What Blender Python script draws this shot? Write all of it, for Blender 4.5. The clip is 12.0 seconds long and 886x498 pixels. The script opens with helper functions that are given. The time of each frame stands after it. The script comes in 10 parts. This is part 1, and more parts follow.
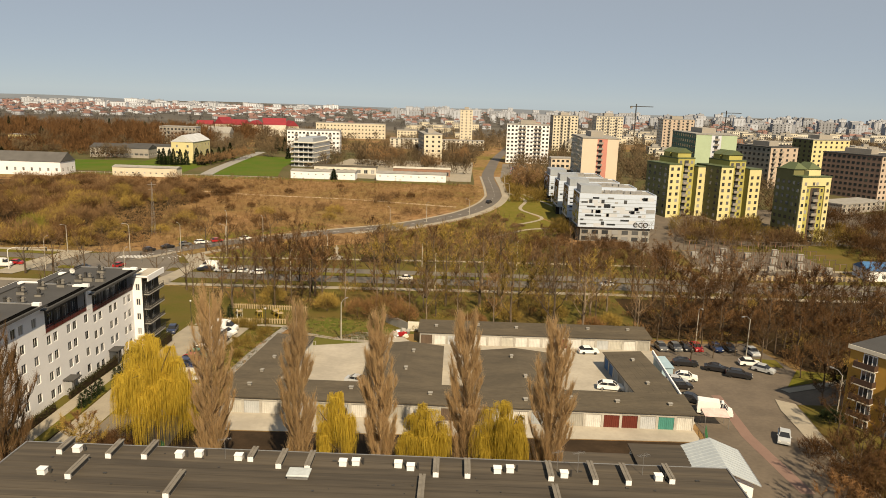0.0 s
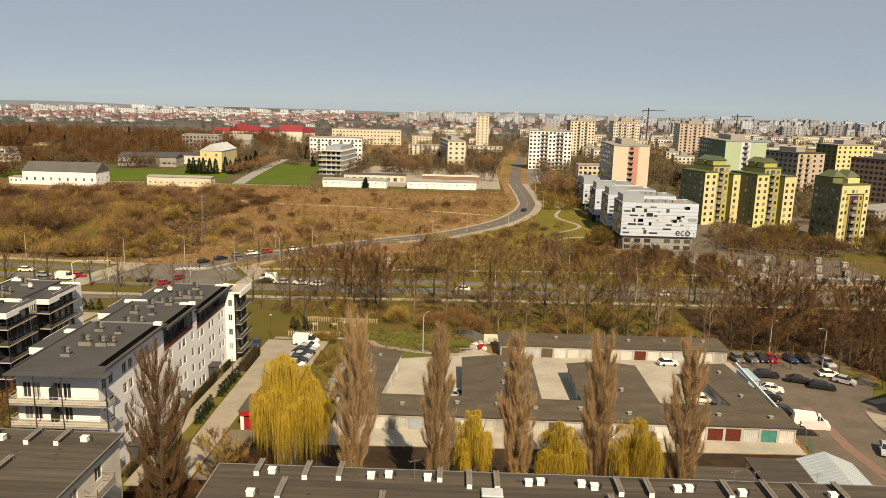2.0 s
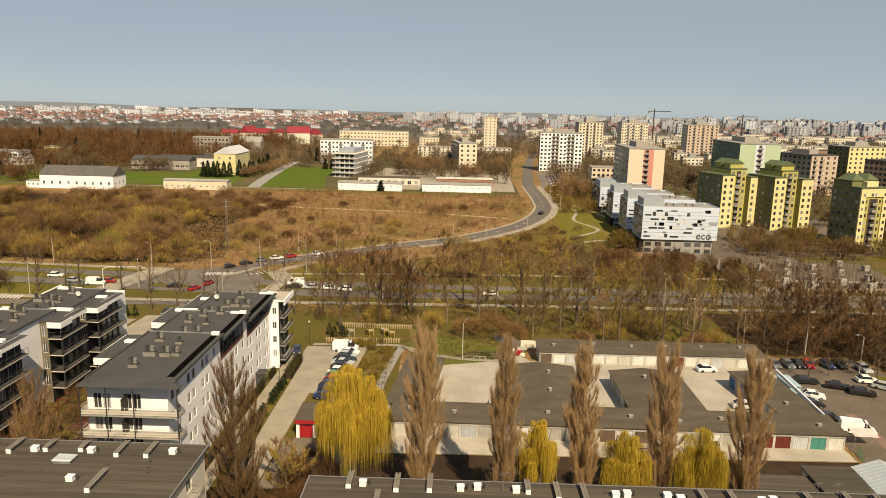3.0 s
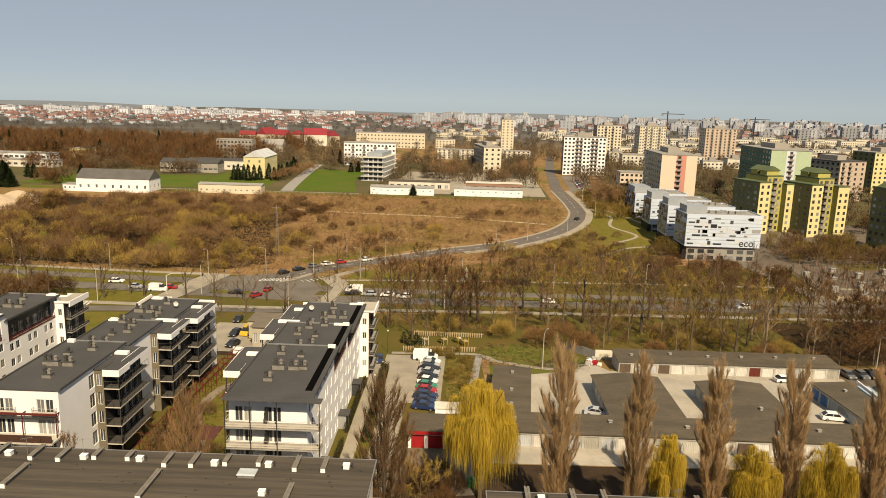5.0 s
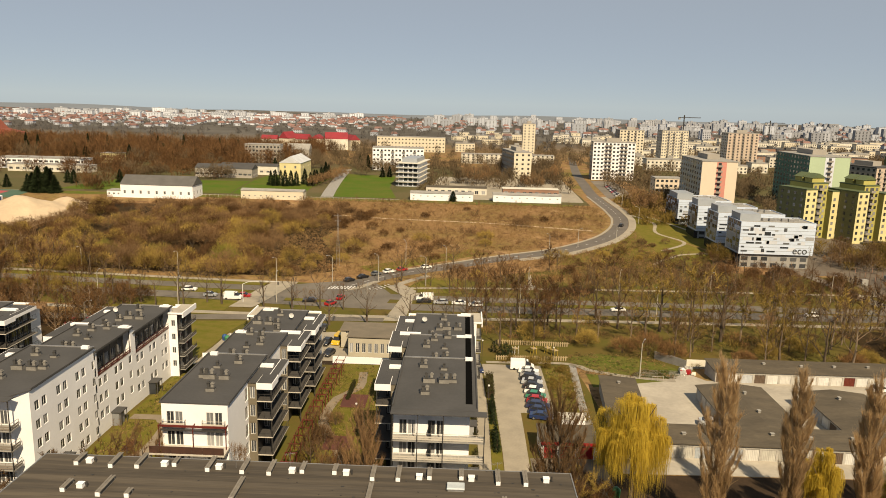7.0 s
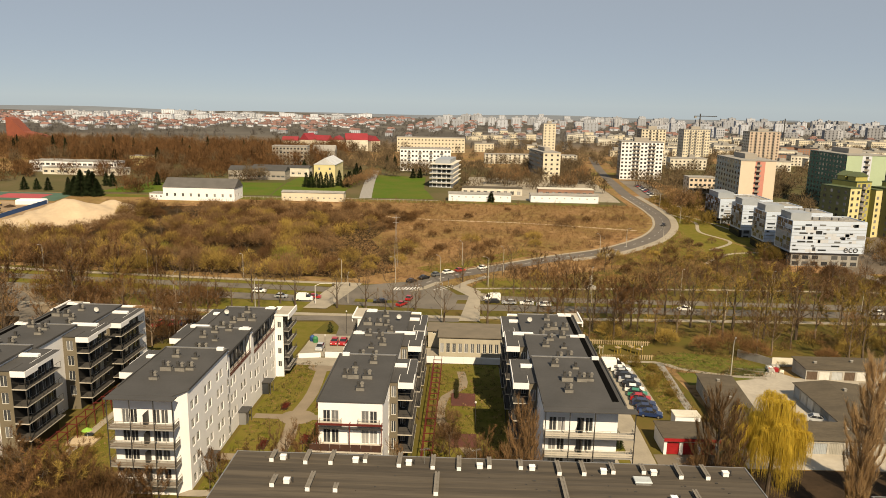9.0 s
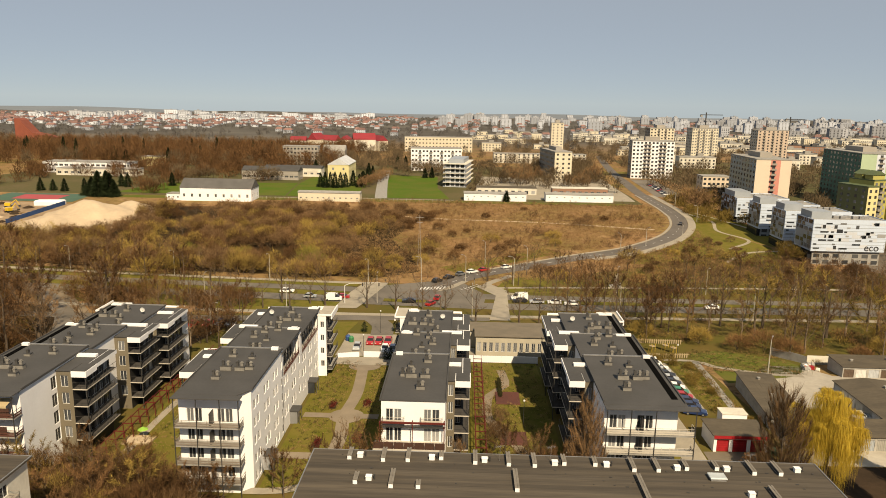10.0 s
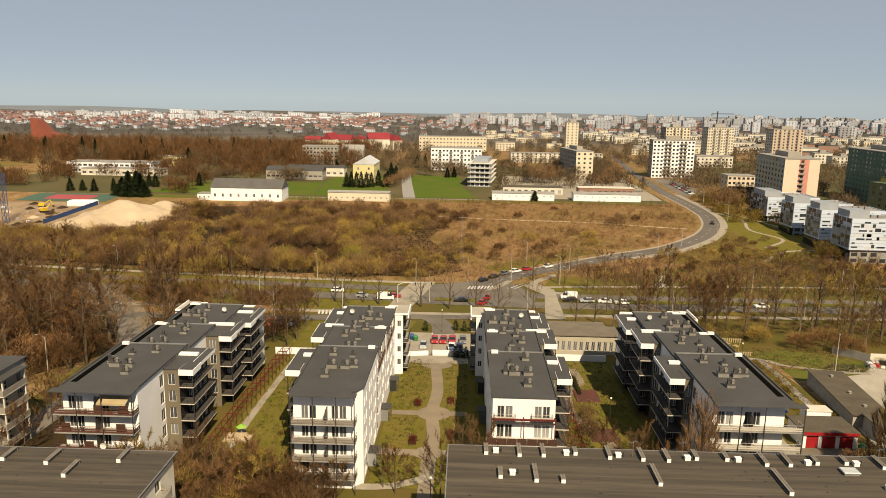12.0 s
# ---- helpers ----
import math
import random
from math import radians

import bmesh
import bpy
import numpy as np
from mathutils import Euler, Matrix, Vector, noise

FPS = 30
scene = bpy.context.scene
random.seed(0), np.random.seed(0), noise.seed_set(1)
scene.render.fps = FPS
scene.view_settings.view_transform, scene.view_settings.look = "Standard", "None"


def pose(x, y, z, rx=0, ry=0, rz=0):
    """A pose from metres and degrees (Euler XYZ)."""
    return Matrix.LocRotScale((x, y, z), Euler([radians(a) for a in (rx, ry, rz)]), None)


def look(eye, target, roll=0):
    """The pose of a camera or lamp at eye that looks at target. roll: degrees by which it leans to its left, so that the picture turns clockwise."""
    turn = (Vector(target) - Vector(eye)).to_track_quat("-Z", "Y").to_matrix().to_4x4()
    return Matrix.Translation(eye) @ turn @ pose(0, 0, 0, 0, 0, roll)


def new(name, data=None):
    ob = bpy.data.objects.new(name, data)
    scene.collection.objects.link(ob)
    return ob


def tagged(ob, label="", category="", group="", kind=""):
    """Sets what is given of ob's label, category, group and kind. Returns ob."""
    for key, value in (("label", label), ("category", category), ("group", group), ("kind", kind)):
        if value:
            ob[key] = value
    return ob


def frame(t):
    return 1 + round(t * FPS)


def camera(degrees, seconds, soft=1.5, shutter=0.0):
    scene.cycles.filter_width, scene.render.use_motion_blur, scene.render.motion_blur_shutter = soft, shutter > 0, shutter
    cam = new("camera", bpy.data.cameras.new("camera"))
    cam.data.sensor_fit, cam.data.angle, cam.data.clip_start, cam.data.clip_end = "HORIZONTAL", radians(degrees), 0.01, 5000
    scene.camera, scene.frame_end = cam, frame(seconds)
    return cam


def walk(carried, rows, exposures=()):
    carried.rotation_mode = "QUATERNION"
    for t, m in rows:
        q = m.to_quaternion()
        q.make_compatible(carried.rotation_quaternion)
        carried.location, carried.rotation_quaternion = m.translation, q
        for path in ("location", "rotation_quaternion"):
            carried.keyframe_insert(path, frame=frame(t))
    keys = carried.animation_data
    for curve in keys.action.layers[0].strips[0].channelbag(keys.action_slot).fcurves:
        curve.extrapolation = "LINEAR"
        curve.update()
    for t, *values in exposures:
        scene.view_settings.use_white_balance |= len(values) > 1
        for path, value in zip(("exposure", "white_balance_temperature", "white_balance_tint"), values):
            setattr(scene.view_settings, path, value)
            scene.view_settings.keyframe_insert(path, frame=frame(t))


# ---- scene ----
cam = camera(63.2, 12.0, soft=0.9)
METRES, EYE, TILT, LEAN, TURN = 110.0, 49.0, 0.0, 0.0, 0.9
ROWS = [
    (0.0, 0.0, 0.0, 0.0, 0.37, -11.8, -1.76),
    (0.5, -0.0352, -0.0044, 0.0041, 0.39, -11.69, -1.68),
    (1.0, -0.0749, -0.011, 0.0106, 0.42, -11.59, -1.56),
    (1.5, -0.1091, -0.017, 0.0163, 0.45, -11.55, -1.47),
    (2.0, -0.1475, -0.0231, 0.0229, 0.48, -11.56, -1.42),
    (2.5, -0.1836, -0.0282, 0.0313, 0.49, -11.55, -1.35),
    (3.0, -0.2218, -0.0328, 0.0377, 0.51, -11.57, -1.31),
    (5.0, -0.3783, -0.0562, 0.0618, 0.66, -11.6, -1.52),
    (5.5, -0.422, -0.062, 0.0675, 0.69, -11.59, -1.63),
    (6.0, -0.4725, -0.0687, 0.0741, 0.75, -11.54, -1.67),
    (6.5, -0.5213, -0.0742, 0.0799, 0.78, -11.48, -1.56),
    (7.0, -0.5721, -0.0812, 0.0819, 0.83, -11.47, -1.5),
    (9.0, -0.7575, -0.1122, 0.088, 0.99, -11.51, -1.12),
    (9.5, -0.796, -0.1187, 0.0895, 1.0, -11.55, -1.04),
    (10.0, -0.8364, -0.1253, 0.0905, 1.0, -11.57, -0.94),
    (10.5, -0.8731, -0.1314, 0.0915, 1.01, -11.58, -0.89),
    (11.0, -0.9103, -0.1366, 0.0921, 1.02, -11.6, -0.83),
    (11.5, -0.9456, -0.1416, 0.0932, 1.03, -11.64, -0.86),
    (12.0, -0.9826, -0.1463, 0.0938, 1.04, -11.65, -0.86),
]
walk(cam, [(t, pose(0, 0, EYE, TILT, LEAN, TURN) @ pose(METRES * x, METRES * y, METRES * z, 90 + pitch, roll, yaw)) for t, x, y, z, yaw, pitch, roll in ROWS], exposures=[(0.0, 0.55, 7050, 10)])

# ---- light ----
SUN = Vector((0.33, -0.93, 0.95)).normalized()
world = bpy.data.worlds.new("sky")
scene.world = world
world.use_nodes = True
wn = world.node_tree
sky = wn.nodes.new("ShaderNodeTexSky")
sky.sky_type, sky.sun_disc = "NISHITA", False
sky.sun_elevation = math.asin(SUN.z)
sky.sun_rotation = math.atan2(SUN.x, SUN.y)
sky.air_density, sky.dust_density, sky.ozone_density = 0.6, 0.0, 1.5
sky.altitude = 1500
back = wn.nodes["Background"]
back.inputs["Strength"].default_value = 0.0362
haze = wn.nodes.new("ShaderNodeMix")  # the cool cast of a hazy spring sky
haze.data_type, haze.blend_type = "RGBA", "MULTIPLY"
haze.inputs["Factor"].default_value, haze.inputs["B"].default_value = 1.0, (0.89, 0.95, 1.02, 1)
pale = wn.nodes.new("ShaderNodeHueSaturation")
pale.inputs["Saturation"].default_value = 0.95
wn.links.new(sky.outputs["Color"], pale.inputs["Color"])
wn.links.new(pale.outputs["Color"], haze.inputs["A"])
veil = wn.nodes.new("ShaderNodeMix")  # even grey haze over the whole sky
veil.data_type = "RGBA"
veil.inputs["Factor"].default_value, veil.inputs["B"].default_value = 0.60, (9.2, 10.5, 11.9, 1)
wn.links.new(haze.outputs["Result"], veil.inputs["A"])
wn.links.new(veil.outputs["Result"], back.inputs["Color"])
sun_data = bpy.data.lights.new("sun", "SUN")
sun_data.energy, sun_data.angle, sun_data.color = 5.5, radians(0.6), (1.0, 0.835, 0.60)
sun_lamp = new("sun", sun_data)
sun_lamp.matrix_world = look(SUN * 300, (0, 0, 0))

# ---- ground height ----
LAND = [(-4000, 1.5), (60, 1.5), (108, 1.2), (135, 0.2), (155, -1.4), (200, -3.2), (235, -3.6), (285, -2.6), (340, 0.6), (385, 2.8),
        (430, 3.4), (520, 3.0), (700, 1.0), (1000, 0.0), (9000, 0.0)]
LAND_Y = np.array([k[0] for k in LAND], float)
LAND_Z = np.array([k[1] for k in LAND], float)


def land(y):
    return float(np.interp(y, LAND_Y, LAND_Z))


# ---- mesh tools ----
class Geo:
    """Collects faces for one mesh."""

    def __init__(self):
        self.v, self.f = [], []

    def face(self, *pts):
        n = len(self.v)
        self.v += [tuple(p) for p in pts]
        self.f.append(tuple(range(n, n + len(pts))))
        return self

    def box(self, x0, x1, y0, y1, z0, z1):
        n = len(self.v)
        self.v += [(x0, y0, z0), (x1, y0, z0), (x1, y1, z0), (x0, y1, z0), (x0, y0, z1), (x1, y0, z1), (x1, y1, z1), (x0, y1, z1)]
        self.f += [tuple(n + i for i in q) for q in ((3, 2, 1, 0), (4, 5, 6, 7), (0, 1, 5, 4), (1, 2, 6, 5), (2, 3, 7, 6), (3, 0, 4, 7))]
        return self

    def soft_box(self, x0, x1, y0, y1, z0, z1, b):
        """A box whose upper edges are chamfered."""
        n = len(self.v)
        rings = [(0, 0, z0), (0, 0, z1 - b), (b, b, z1)]
        for ax, ay, z in rings:
            self.v += [(x0 + ax, y0 + ay, z), (x1 - ax, y0 + ay, z), (x1 - ax, y1 - ay, z), (x0 + ax, y1 - ay, z)]
        self.f.append((n + 3, n + 2, n + 1, n))
        for r in (0, 4):
            for i in range(4):
                j = (i + 1) % 4
                self.f.append((n + r + i, n + r + j, n + r + 4 + j, n + r + 4 + i))
        self.f.append((n + 8, n + 9, n + 10, n + 11))
        return self

    def prism(self, poly, z0, z1):
        """Upright prism on a counter-clockwise outline."""
        n, k = len(self.v), len(poly)
        self.v += [(x, y, z0) for x, y in poly] + [(x, y, z1) for x, y in poly]
        self.f.append(tuple(n + i for i in reversed(range(k))))
        self.f.append(tuple(n + k + i for i in range(k)))
        for i in range(k):
            j = (i + 1) % k
            self.f.append((n + i, n + j, n + k + j, n + k + i))
        return self

    def tube(self, a, b, r0, r1, k=6, cap=True):
        a, b = Vector(a), Vector(b)
        d = (b - a).normalized()
        s = d.orthogonal().normalized()
        t = d.cross(s)
        n = len(self.v)
        for p, r in ((a, r0), (b, r1)):
            for i in range(k):
                w = 2 * math.pi * i / k
                self.v.append(tuple(p + s * (r * math.cos(w)) + t * (r * math.sin(w))))
        for i in range(k):
            j = (i + 1) % k
            self.f.append((n + i, n + j, n + k + j, n + k + i))
        if cap:
            self.f.append(tuple(n + i for i in reversed(range(k))))
            self.f.append(tuple(n + k + i for i in range(k)))
        return self

    def wall(self, a, b, z0, z1, holes=(), depth=0.18):
        """A wall from a to b (outside on the right hand), with reveals round the holes (u0, u1, v0, v1)."""
        ax, ay = a
        ln = math.hypot(b[0] - ax, b[1] - ay)
        ux, uy = (b[0] - ax) / ln, (b[1] - ay) / ln
        nx, ny = uy, -ux
        us = sorted({0.0, ln} | {u for h in holes for u in h[:2]})
        vs = sorted({z0, z1} | {v for h in holes for v in h[2:]})

        def pt(u, v, d=0.0):
            return (ax + ux * u - nx * d, ay + uy * u - ny * d, v)

        for u0, u1 in zip(us, us[1:]):
            for v0, v1 in zip(vs, vs[1:]):
                um, vm = (u0 + u1) / 2, (v0 + v1) / 2
                if not any(h[0] < um < h[1] and h[2] < vm < h[3] for h in holes):
                    self.face(pt(u0, v0), pt(u1, v0), pt(u1, v1), pt(u0, v1))
        for h0, h1, v0, v1 in holes:
            self.face(pt(h0, v0), pt(h0, v0, depth), pt(h0, v1, depth), pt(h0, v1))
            self.face(pt(h1, v0, depth), pt(h1, v0), pt(h1, v1), pt(h1, v1, depth))
            self.face(pt(h0, v0), pt(h1, v0), pt(h1, v0, depth), pt(h0, v0, depth))
            self.face(pt(h0, v1, depth), pt(h1, v1, depth), pt(h1, v1), pt(h0, v1))
        return self

    def mesh(self, name, material):
        me = bpy.data.meshes.new(name)
        me.from_pydata(self.v, [], self.f)
        me.materials.append(material)
        me.update()
        return me


def part(name, geo, material, parent, label="", m=None):
    """Links one mesh under a thing or a part. geo: a Geo or a ready mesh."""
    me = geo.mesh(name, material) if isinstance(geo, Geo) else geo
    ob = new(name, me)
    ob.parent = parent
    if m is not None:
        ob.matrix_local = m
    if label:
        ob["label"] = label
    return ob


def thing(name, label, category, m=None, group="", kind=""):
    ob = new(name)
    ob.empty_display_size = 0.5
    if m is not None:
        ob.matrix_basis = m
    return tagged(ob, label, category, group, kind)


def solid(name, geo, material, label, category, group="", kind="", m=None):
    """A top-level thing of one mesh."""
    ob = new(name, geo.mesh(name, material) if isinstance(geo, Geo) else geo)
    if m is not None:
        ob.matrix_basis = m
    return tagged(ob, label, category, group, kind)


def tri_mesh(name, verts, material, per=3):
    """A mesh of separate faces from an array of corners."""
    verts = np.asarray(verts, np.float32).reshape(-1, 3)
    n = len(verts) // per
    me = bpy.data.meshes.new(name)
    me.vertices.add(len(verts))
    me.vertices.foreach_set("co", verts.ravel())
    me.loops.add(len(verts))
    me.loops.foreach_set("vertex_index", np.arange(len(verts), dtype=np.int32))
    me.polygons.add(n)
    me.polygons.foreach_set("loop_start", np.arange(0, len(verts), per, dtype=np.int32))
    me.polygons.foreach_set("loop_total", np.full(n, per, dtype=np.int32))
    me.materials.append(material)
    me.update(calc_edges=True)
    return me


# ---- materials ----
def surface(name, col, col2=None, rough=0.85, scale=0.4, fine=6.0, mix=0.5, bump=0.15, metal=0.0, random=0.0, island=False, stretch=None, spec=0.3):
    """A weathered surface: two colours mixed by coarse and fine noise, with relief. random: spread of brightness between objects or islands."""
    m = bpy.data.materials.new(name)
    m.use_nodes = True
    t = m.node_tree
    n, link = t.nodes, t.links.new
    p = n["Principled BSDF"]
    p.inputs["Roughness"].default_value, p.inputs["Metallic"].default_value = rough, metal
    p.inputs["Specular IOR Level"].default_value = spec
    col2 = col2 or tuple(v * 0.72 for v in col)
    geo = n.new("ShaderNodeNewGeometry")
    at = geo.outputs["Position"]
    if stretch:
        mp = n.new("ShaderNodeMapping")
        mp.inputs["Scale"].default_value = stretch
        link(at, mp.inputs["Vector"])
        at = mp.outputs["Vector"]
    big, small = n.new("ShaderNodeTexNoise"), n.new("ShaderNodeTexNoise")
    for tex, s, d in ((big, scale, 4.0), (small, fine, 3.0)):
        tex.inputs["Scale"].default_value, tex.inputs["Detail"].default_value = s, d
        link(at, tex.inputs["Vector"])
    add = n.new("ShaderNodeMath")
    add.operation = "MULTIPLY_ADD"
    add.inputs[1].default_value = 0.45
    link(small.outputs["Fac"], add.inputs[0])
    link(big.outputs["Fac"], add.inputs[2])
    ramp = n.new("ShaderNodeMapRange")
    ramp.inputs["From Min"].default_value, ramp.inputs["From Max"].default_value = 0.5, 0.95
    ramp.inputs["To Max"].default_value = mix * 2
    link(add.outputs[0], ramp.inputs["Value"])
    both = n.new("ShaderNodeMix")
    both.data_type = "RGBA"
    both.inputs["A"].default_value, both.inputs["B"].default_value = (*col, 1), (*col2, 1)
    link(ramp.outputs["Result"], both.inputs["Factor"])
    out = both.outputs["Result"]
    if random:
        hsv = n.new("ShaderNodeHueSaturation")
        info = n.new("ShaderNodeObjectInfo")
        spread = n.new("ShaderNodeMapRange")
        spread.inputs["To Min"].default_value, spread.inputs["To Max"].default_value = 1 - random, 1 + random
        link(geo.outputs["Random Per Island"] if island else info.outputs["Random"], spread.inputs["Value"])
        link(spread.outputs["Result"], hsv.inputs["Value"])
        link(out, hsv.inputs["Color"])
        out = hsv.outputs["Color"]
    link(out, p.inputs["Base Color"])
    if bump:
        b = n.new("ShaderNodeBump")
        b.inputs["Strength"].default_value, b.inputs["Distance"].default_value = bump, 0.05
        link(small.outputs["Fac"], b.inputs["Height"])
        link(b.outputs["Normal"], p.inputs["Normal"])
    return m


def leafy(name, col, col2, random=0.35, through_light=0.25):
    """Twigs and leaves: colour differs from piece to piece, some light passes."""
    m = bpy.data.materials.new(name)
    m.use_nodes = True
    t = m.node_tree
    n, link = t.nodes, t.links.new
    p = n["Principled BSDF"]
    p.inputs["Roughness"].default_value = 0.8
    p.inputs["Specular IOR Level"].default_value = 0.05
    geo, info = n.new("ShaderNodeNewGeometry"), n.new("ShaderNodeObjectInfo")
    both = n.new("ShaderNodeMix")
    both.data_type = "RGBA"
    both.inputs["A"].default_value, both.inputs["B"].default_value = (*col, 1), (*col2, 1)
    noi = n.new("ShaderNodeTexNoise")
    noi.inputs["Scale"].default_value = 0.07
    link(geo.outputs["Position"], noi.inputs["Vector"])
    s = n.new("ShaderNodeMath")
    s.operation = "MULTIPLY_ADD"
    s.inputs[1].default_value = 0.5
    link(geo.outputs["Random Per Island"], s.inputs[0])
    wide = n.new("ShaderNodeMapRange")
    wide.inputs["From Min"].default_value, wide.inputs["From Max"].default_value = 0.3, 0.7
    wide.inputs["To Max"].default_value = 0.5
    link(noi.outputs["Fac"], wide.inputs["Value"])
    link(wide.outputs["Result"], s.inputs[2])
    link(s.outputs[0], both.inputs["Factor"])
    hsv = n.new("ShaderNodeHueSaturation")
    spread = n.new("ShaderNodeMapRange")
    spread.inputs["To Min"].default_value, spread.inputs["To Max"].default_value = 1 - random, 1 + random
    link(info.outputs["Random"], spread.inputs["Value"])
    link(spread.outputs["Result"], hsv.inputs["Value"])
    link(both.outputs["Result"], hsv.inputs["Color"])
    link(hsv.outputs["Color"], p.inputs["Base Color"])
    if through_light:
        tr = n.new("ShaderNodeBsdfTranslucent")
        link(hsv.outputs["Color"], tr.inputs["Color"])
        sh = n.new("ShaderNodeMixShader")
        sh.inputs["Fac"].default_value = through_light
        link(p.outputs["BSDF"], sh.inputs[1])
        link(tr.outputs["BSDF"], sh.inputs[2])
        link(sh.outputs["Shader"], n["Material Output"].inputs["Surface"])
    return m


def glassy(name, col, rough=0.06, random=0.0):
    m = bpy.data.materials.new(name)
    m.use_nodes = True
    n, link = m.node_tree.nodes, m.node_tree.links.new
    p = n["Principled BSDF"]
    p.inputs["Roughness"].default_value = rough
    p.inputs["Specular IOR Level"].default_value = 0.6
    p.inputs["Base Color"].default_value = (*col, 1)
    if random:
        info, ramp = n.new("ShaderNodeObjectInfo"), n.new("ShaderNodeMix")
        ramp.data_type = "RGBA"
        power = n.new("ShaderNodeMath")
        power.operation = "POWER"
        power.inputs[1].default_value = 4.0
        link(info.outputs["Random"], power.inputs[0])
        link(power.outputs[0], ramp.inputs["Factor"])
        ramp.inputs["A"].default_value, ramp.inputs["B"].default_value = (*col, 1), (*[min(1, v + random) for v in col], 1)
        link(ramp.outputs["Result"], p.inputs["Base Color"])
    return m


def paint(name, col, rough=0.35, coat=0.6):
    m = bpy.data.materials.new(name)
    m.use_nodes = True
    n, link = m.node_tree.nodes, m.node_tree.links.new
    p = n["Principled BSDF"]
    p.inputs["Roughness"].default_value, p.inputs["Coat Weight"].default_value = rough, coat
    noi, both = n.new("ShaderNodeTexNoise"), n.new("ShaderNodeMix")
    noi.inputs["Scale"].default_value = 1.6
    both.data_type = "RGBA"
    both.inputs["A"].default_value, both.inputs["B"].default_value = (*col, 1), (*[v * 0.8 for v in col], 1)
    link(noi.outputs["Fac"], both.inputs["Factor"])
    link(both.outputs["Result"], p.inputs["Base Color"])
    return m


WHITE = surface("white_render", (0.69, 0.69, 0.70), (0.60, 0.60, 0.61), mix=0.35, scale=0.25, fine=3, bump=0.08)
OFFWHITE = surface("old_white_plaster", (0.56, 0.536, 0.464), (0.416, 0.392, 0.336), mix=0.5, scale=0.35, fine=3, bump=0.1)
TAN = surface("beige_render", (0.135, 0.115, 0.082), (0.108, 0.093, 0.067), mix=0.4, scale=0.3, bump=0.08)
CREAM = surface("cream_render", (0.528, 0.48, 0.376), (0.448, 0.408, 0.32), mix=0.4, scale=0.2, fine=2)
DARKROOF = surface("grey_membrane_roof", (0.0576, 0.056, 0.0552), (0.0416, 0.0408, 0.04), mix=0.5, scale=0.18, fine=2.5, rough=0.8, spec=0.35)
BITUMEN = surface("bitumen_felt_roof", (0.080, 0.066, 0.049), (0.045, 0.038, 0.030), mix=0.6, scale=0.5, fine=3.0, rough=0.85, stretch=(0.12, 2.6, 1), spec=0.3, random=0.16)
GARROOF = surface("garage_felt_roof", (0.090, 0.074, 0.052), (0.060, 0.050, 0.036), mix=0.6, scale=0.25, fine=2.0, rough=0.88, stretch=(0.6, 1.6, 1), spec=0.3)
CONCRETE = surface("old_concrete", (0.368, 0.336, 0.28), (0.272, 0.248, 0.208), mix=0.55, scale=0.16, fine=1.2, bump=0.2)
CONCGREY = surface("grey_concrete", (0.264, 0.256, 0.24), (0.192, 0.184, 0.168), mix=0.5, scale=0.6, fine=4)
ASPHALT = surface("asphalt", (0.138, 0.122, 0.102), (0.095, 0.084, 0.070), mix=0.5, scale=0.12, fine=1.5, rough=0.9)
OLDASPHALT = surface("worn_asphalt", (0.16, 0.14, 0.116), (0.112, 0.0976, 0.08), mix=0.55, scale=0.12, fine=1.5, rough=0.9)
PAVING = surface("concrete_paving", (0.288, 0.256, 0.2), (0.216, 0.192, 0.152), mix=0.5, scale=0.3, fine=3)
REDPAVE = surface("red_paving", (0.190, 0.122, 0.098), (0.155, 0.10, 0.082), mix=0.5, scale=0.4, fine=3)
SAND = surface("sand", (0.424, 0.336, 0.232), (0.344, 0.272, 0.188), mix=0.5, scale=0.12, fine=0.8, bump=0.4)
GRASS = surface("lawn", (0.088, 0.090, 0.013), (0.125, 0.104, 0.025), mix=0.7, scale=0.35, fine=3.5, bump=0.8, spec=0.03)
ROUGHGRASS = surface("rough_grass", (0.108, 0.076, 0.026), (0.080, 0.074, 0.018), mix=0.6, scale=0.09, fine=1.3, bump=0.5, spec=0.03)
FRESHGRASS = surface("fresh_lawn", (0.072, 0.098, 0.014), (0.105, 0.098, 0.026), mix=0.65, scale=0.14, fine=1.8, bump=0.5, spec=0.03)
SHADELITTER = surface("shaded_litter", (0.0288, 0.0186, 0.0109), (0.045, 0.0312, 0.0144), mix=0.5, scale=0.06, fine=0.9, bump=0.5, spec=0.03)
EARTHPATH = surface("gravel_path", (0.148, 0.124, 0.092), (0.112, 0.096, 0.072), mix=0.5, scale=0.3, fine=3)
DIRT = surface("bare_soil", (0.048, 0.0326, 0.0211), (0.0307, 0.0218, 0.0147), mix=0.6, scale=0.3, fine=2, bump=0.5, spec=0.03)
GLASS = glassy("window_glass", (0.025, 0.028, 0.032), random=0.25)
DARKGLASS = glassy("dark_glass", (0.018, 0.019, 0.022))
FRAME = surface("white_frame", (0.576, 0.576, 0.56), scale=2, bump=0)
STEEL = surface("dark_steel", (0.04, 0.0384, 0.0368), rough=0.5, scale=2, bump=0.05)
REDSTEEL = surface("dark_red_steel", (0.105, 0.018, 0.014), rough=0.5, scale=2, bump=0.05)
GALV = surface("galvanised_metal", (0.336, 0.336, 0.336), (0.24, 0.24, 0.24), rough=0.45, metal=0.6, scale=1.5, bump=0.05)
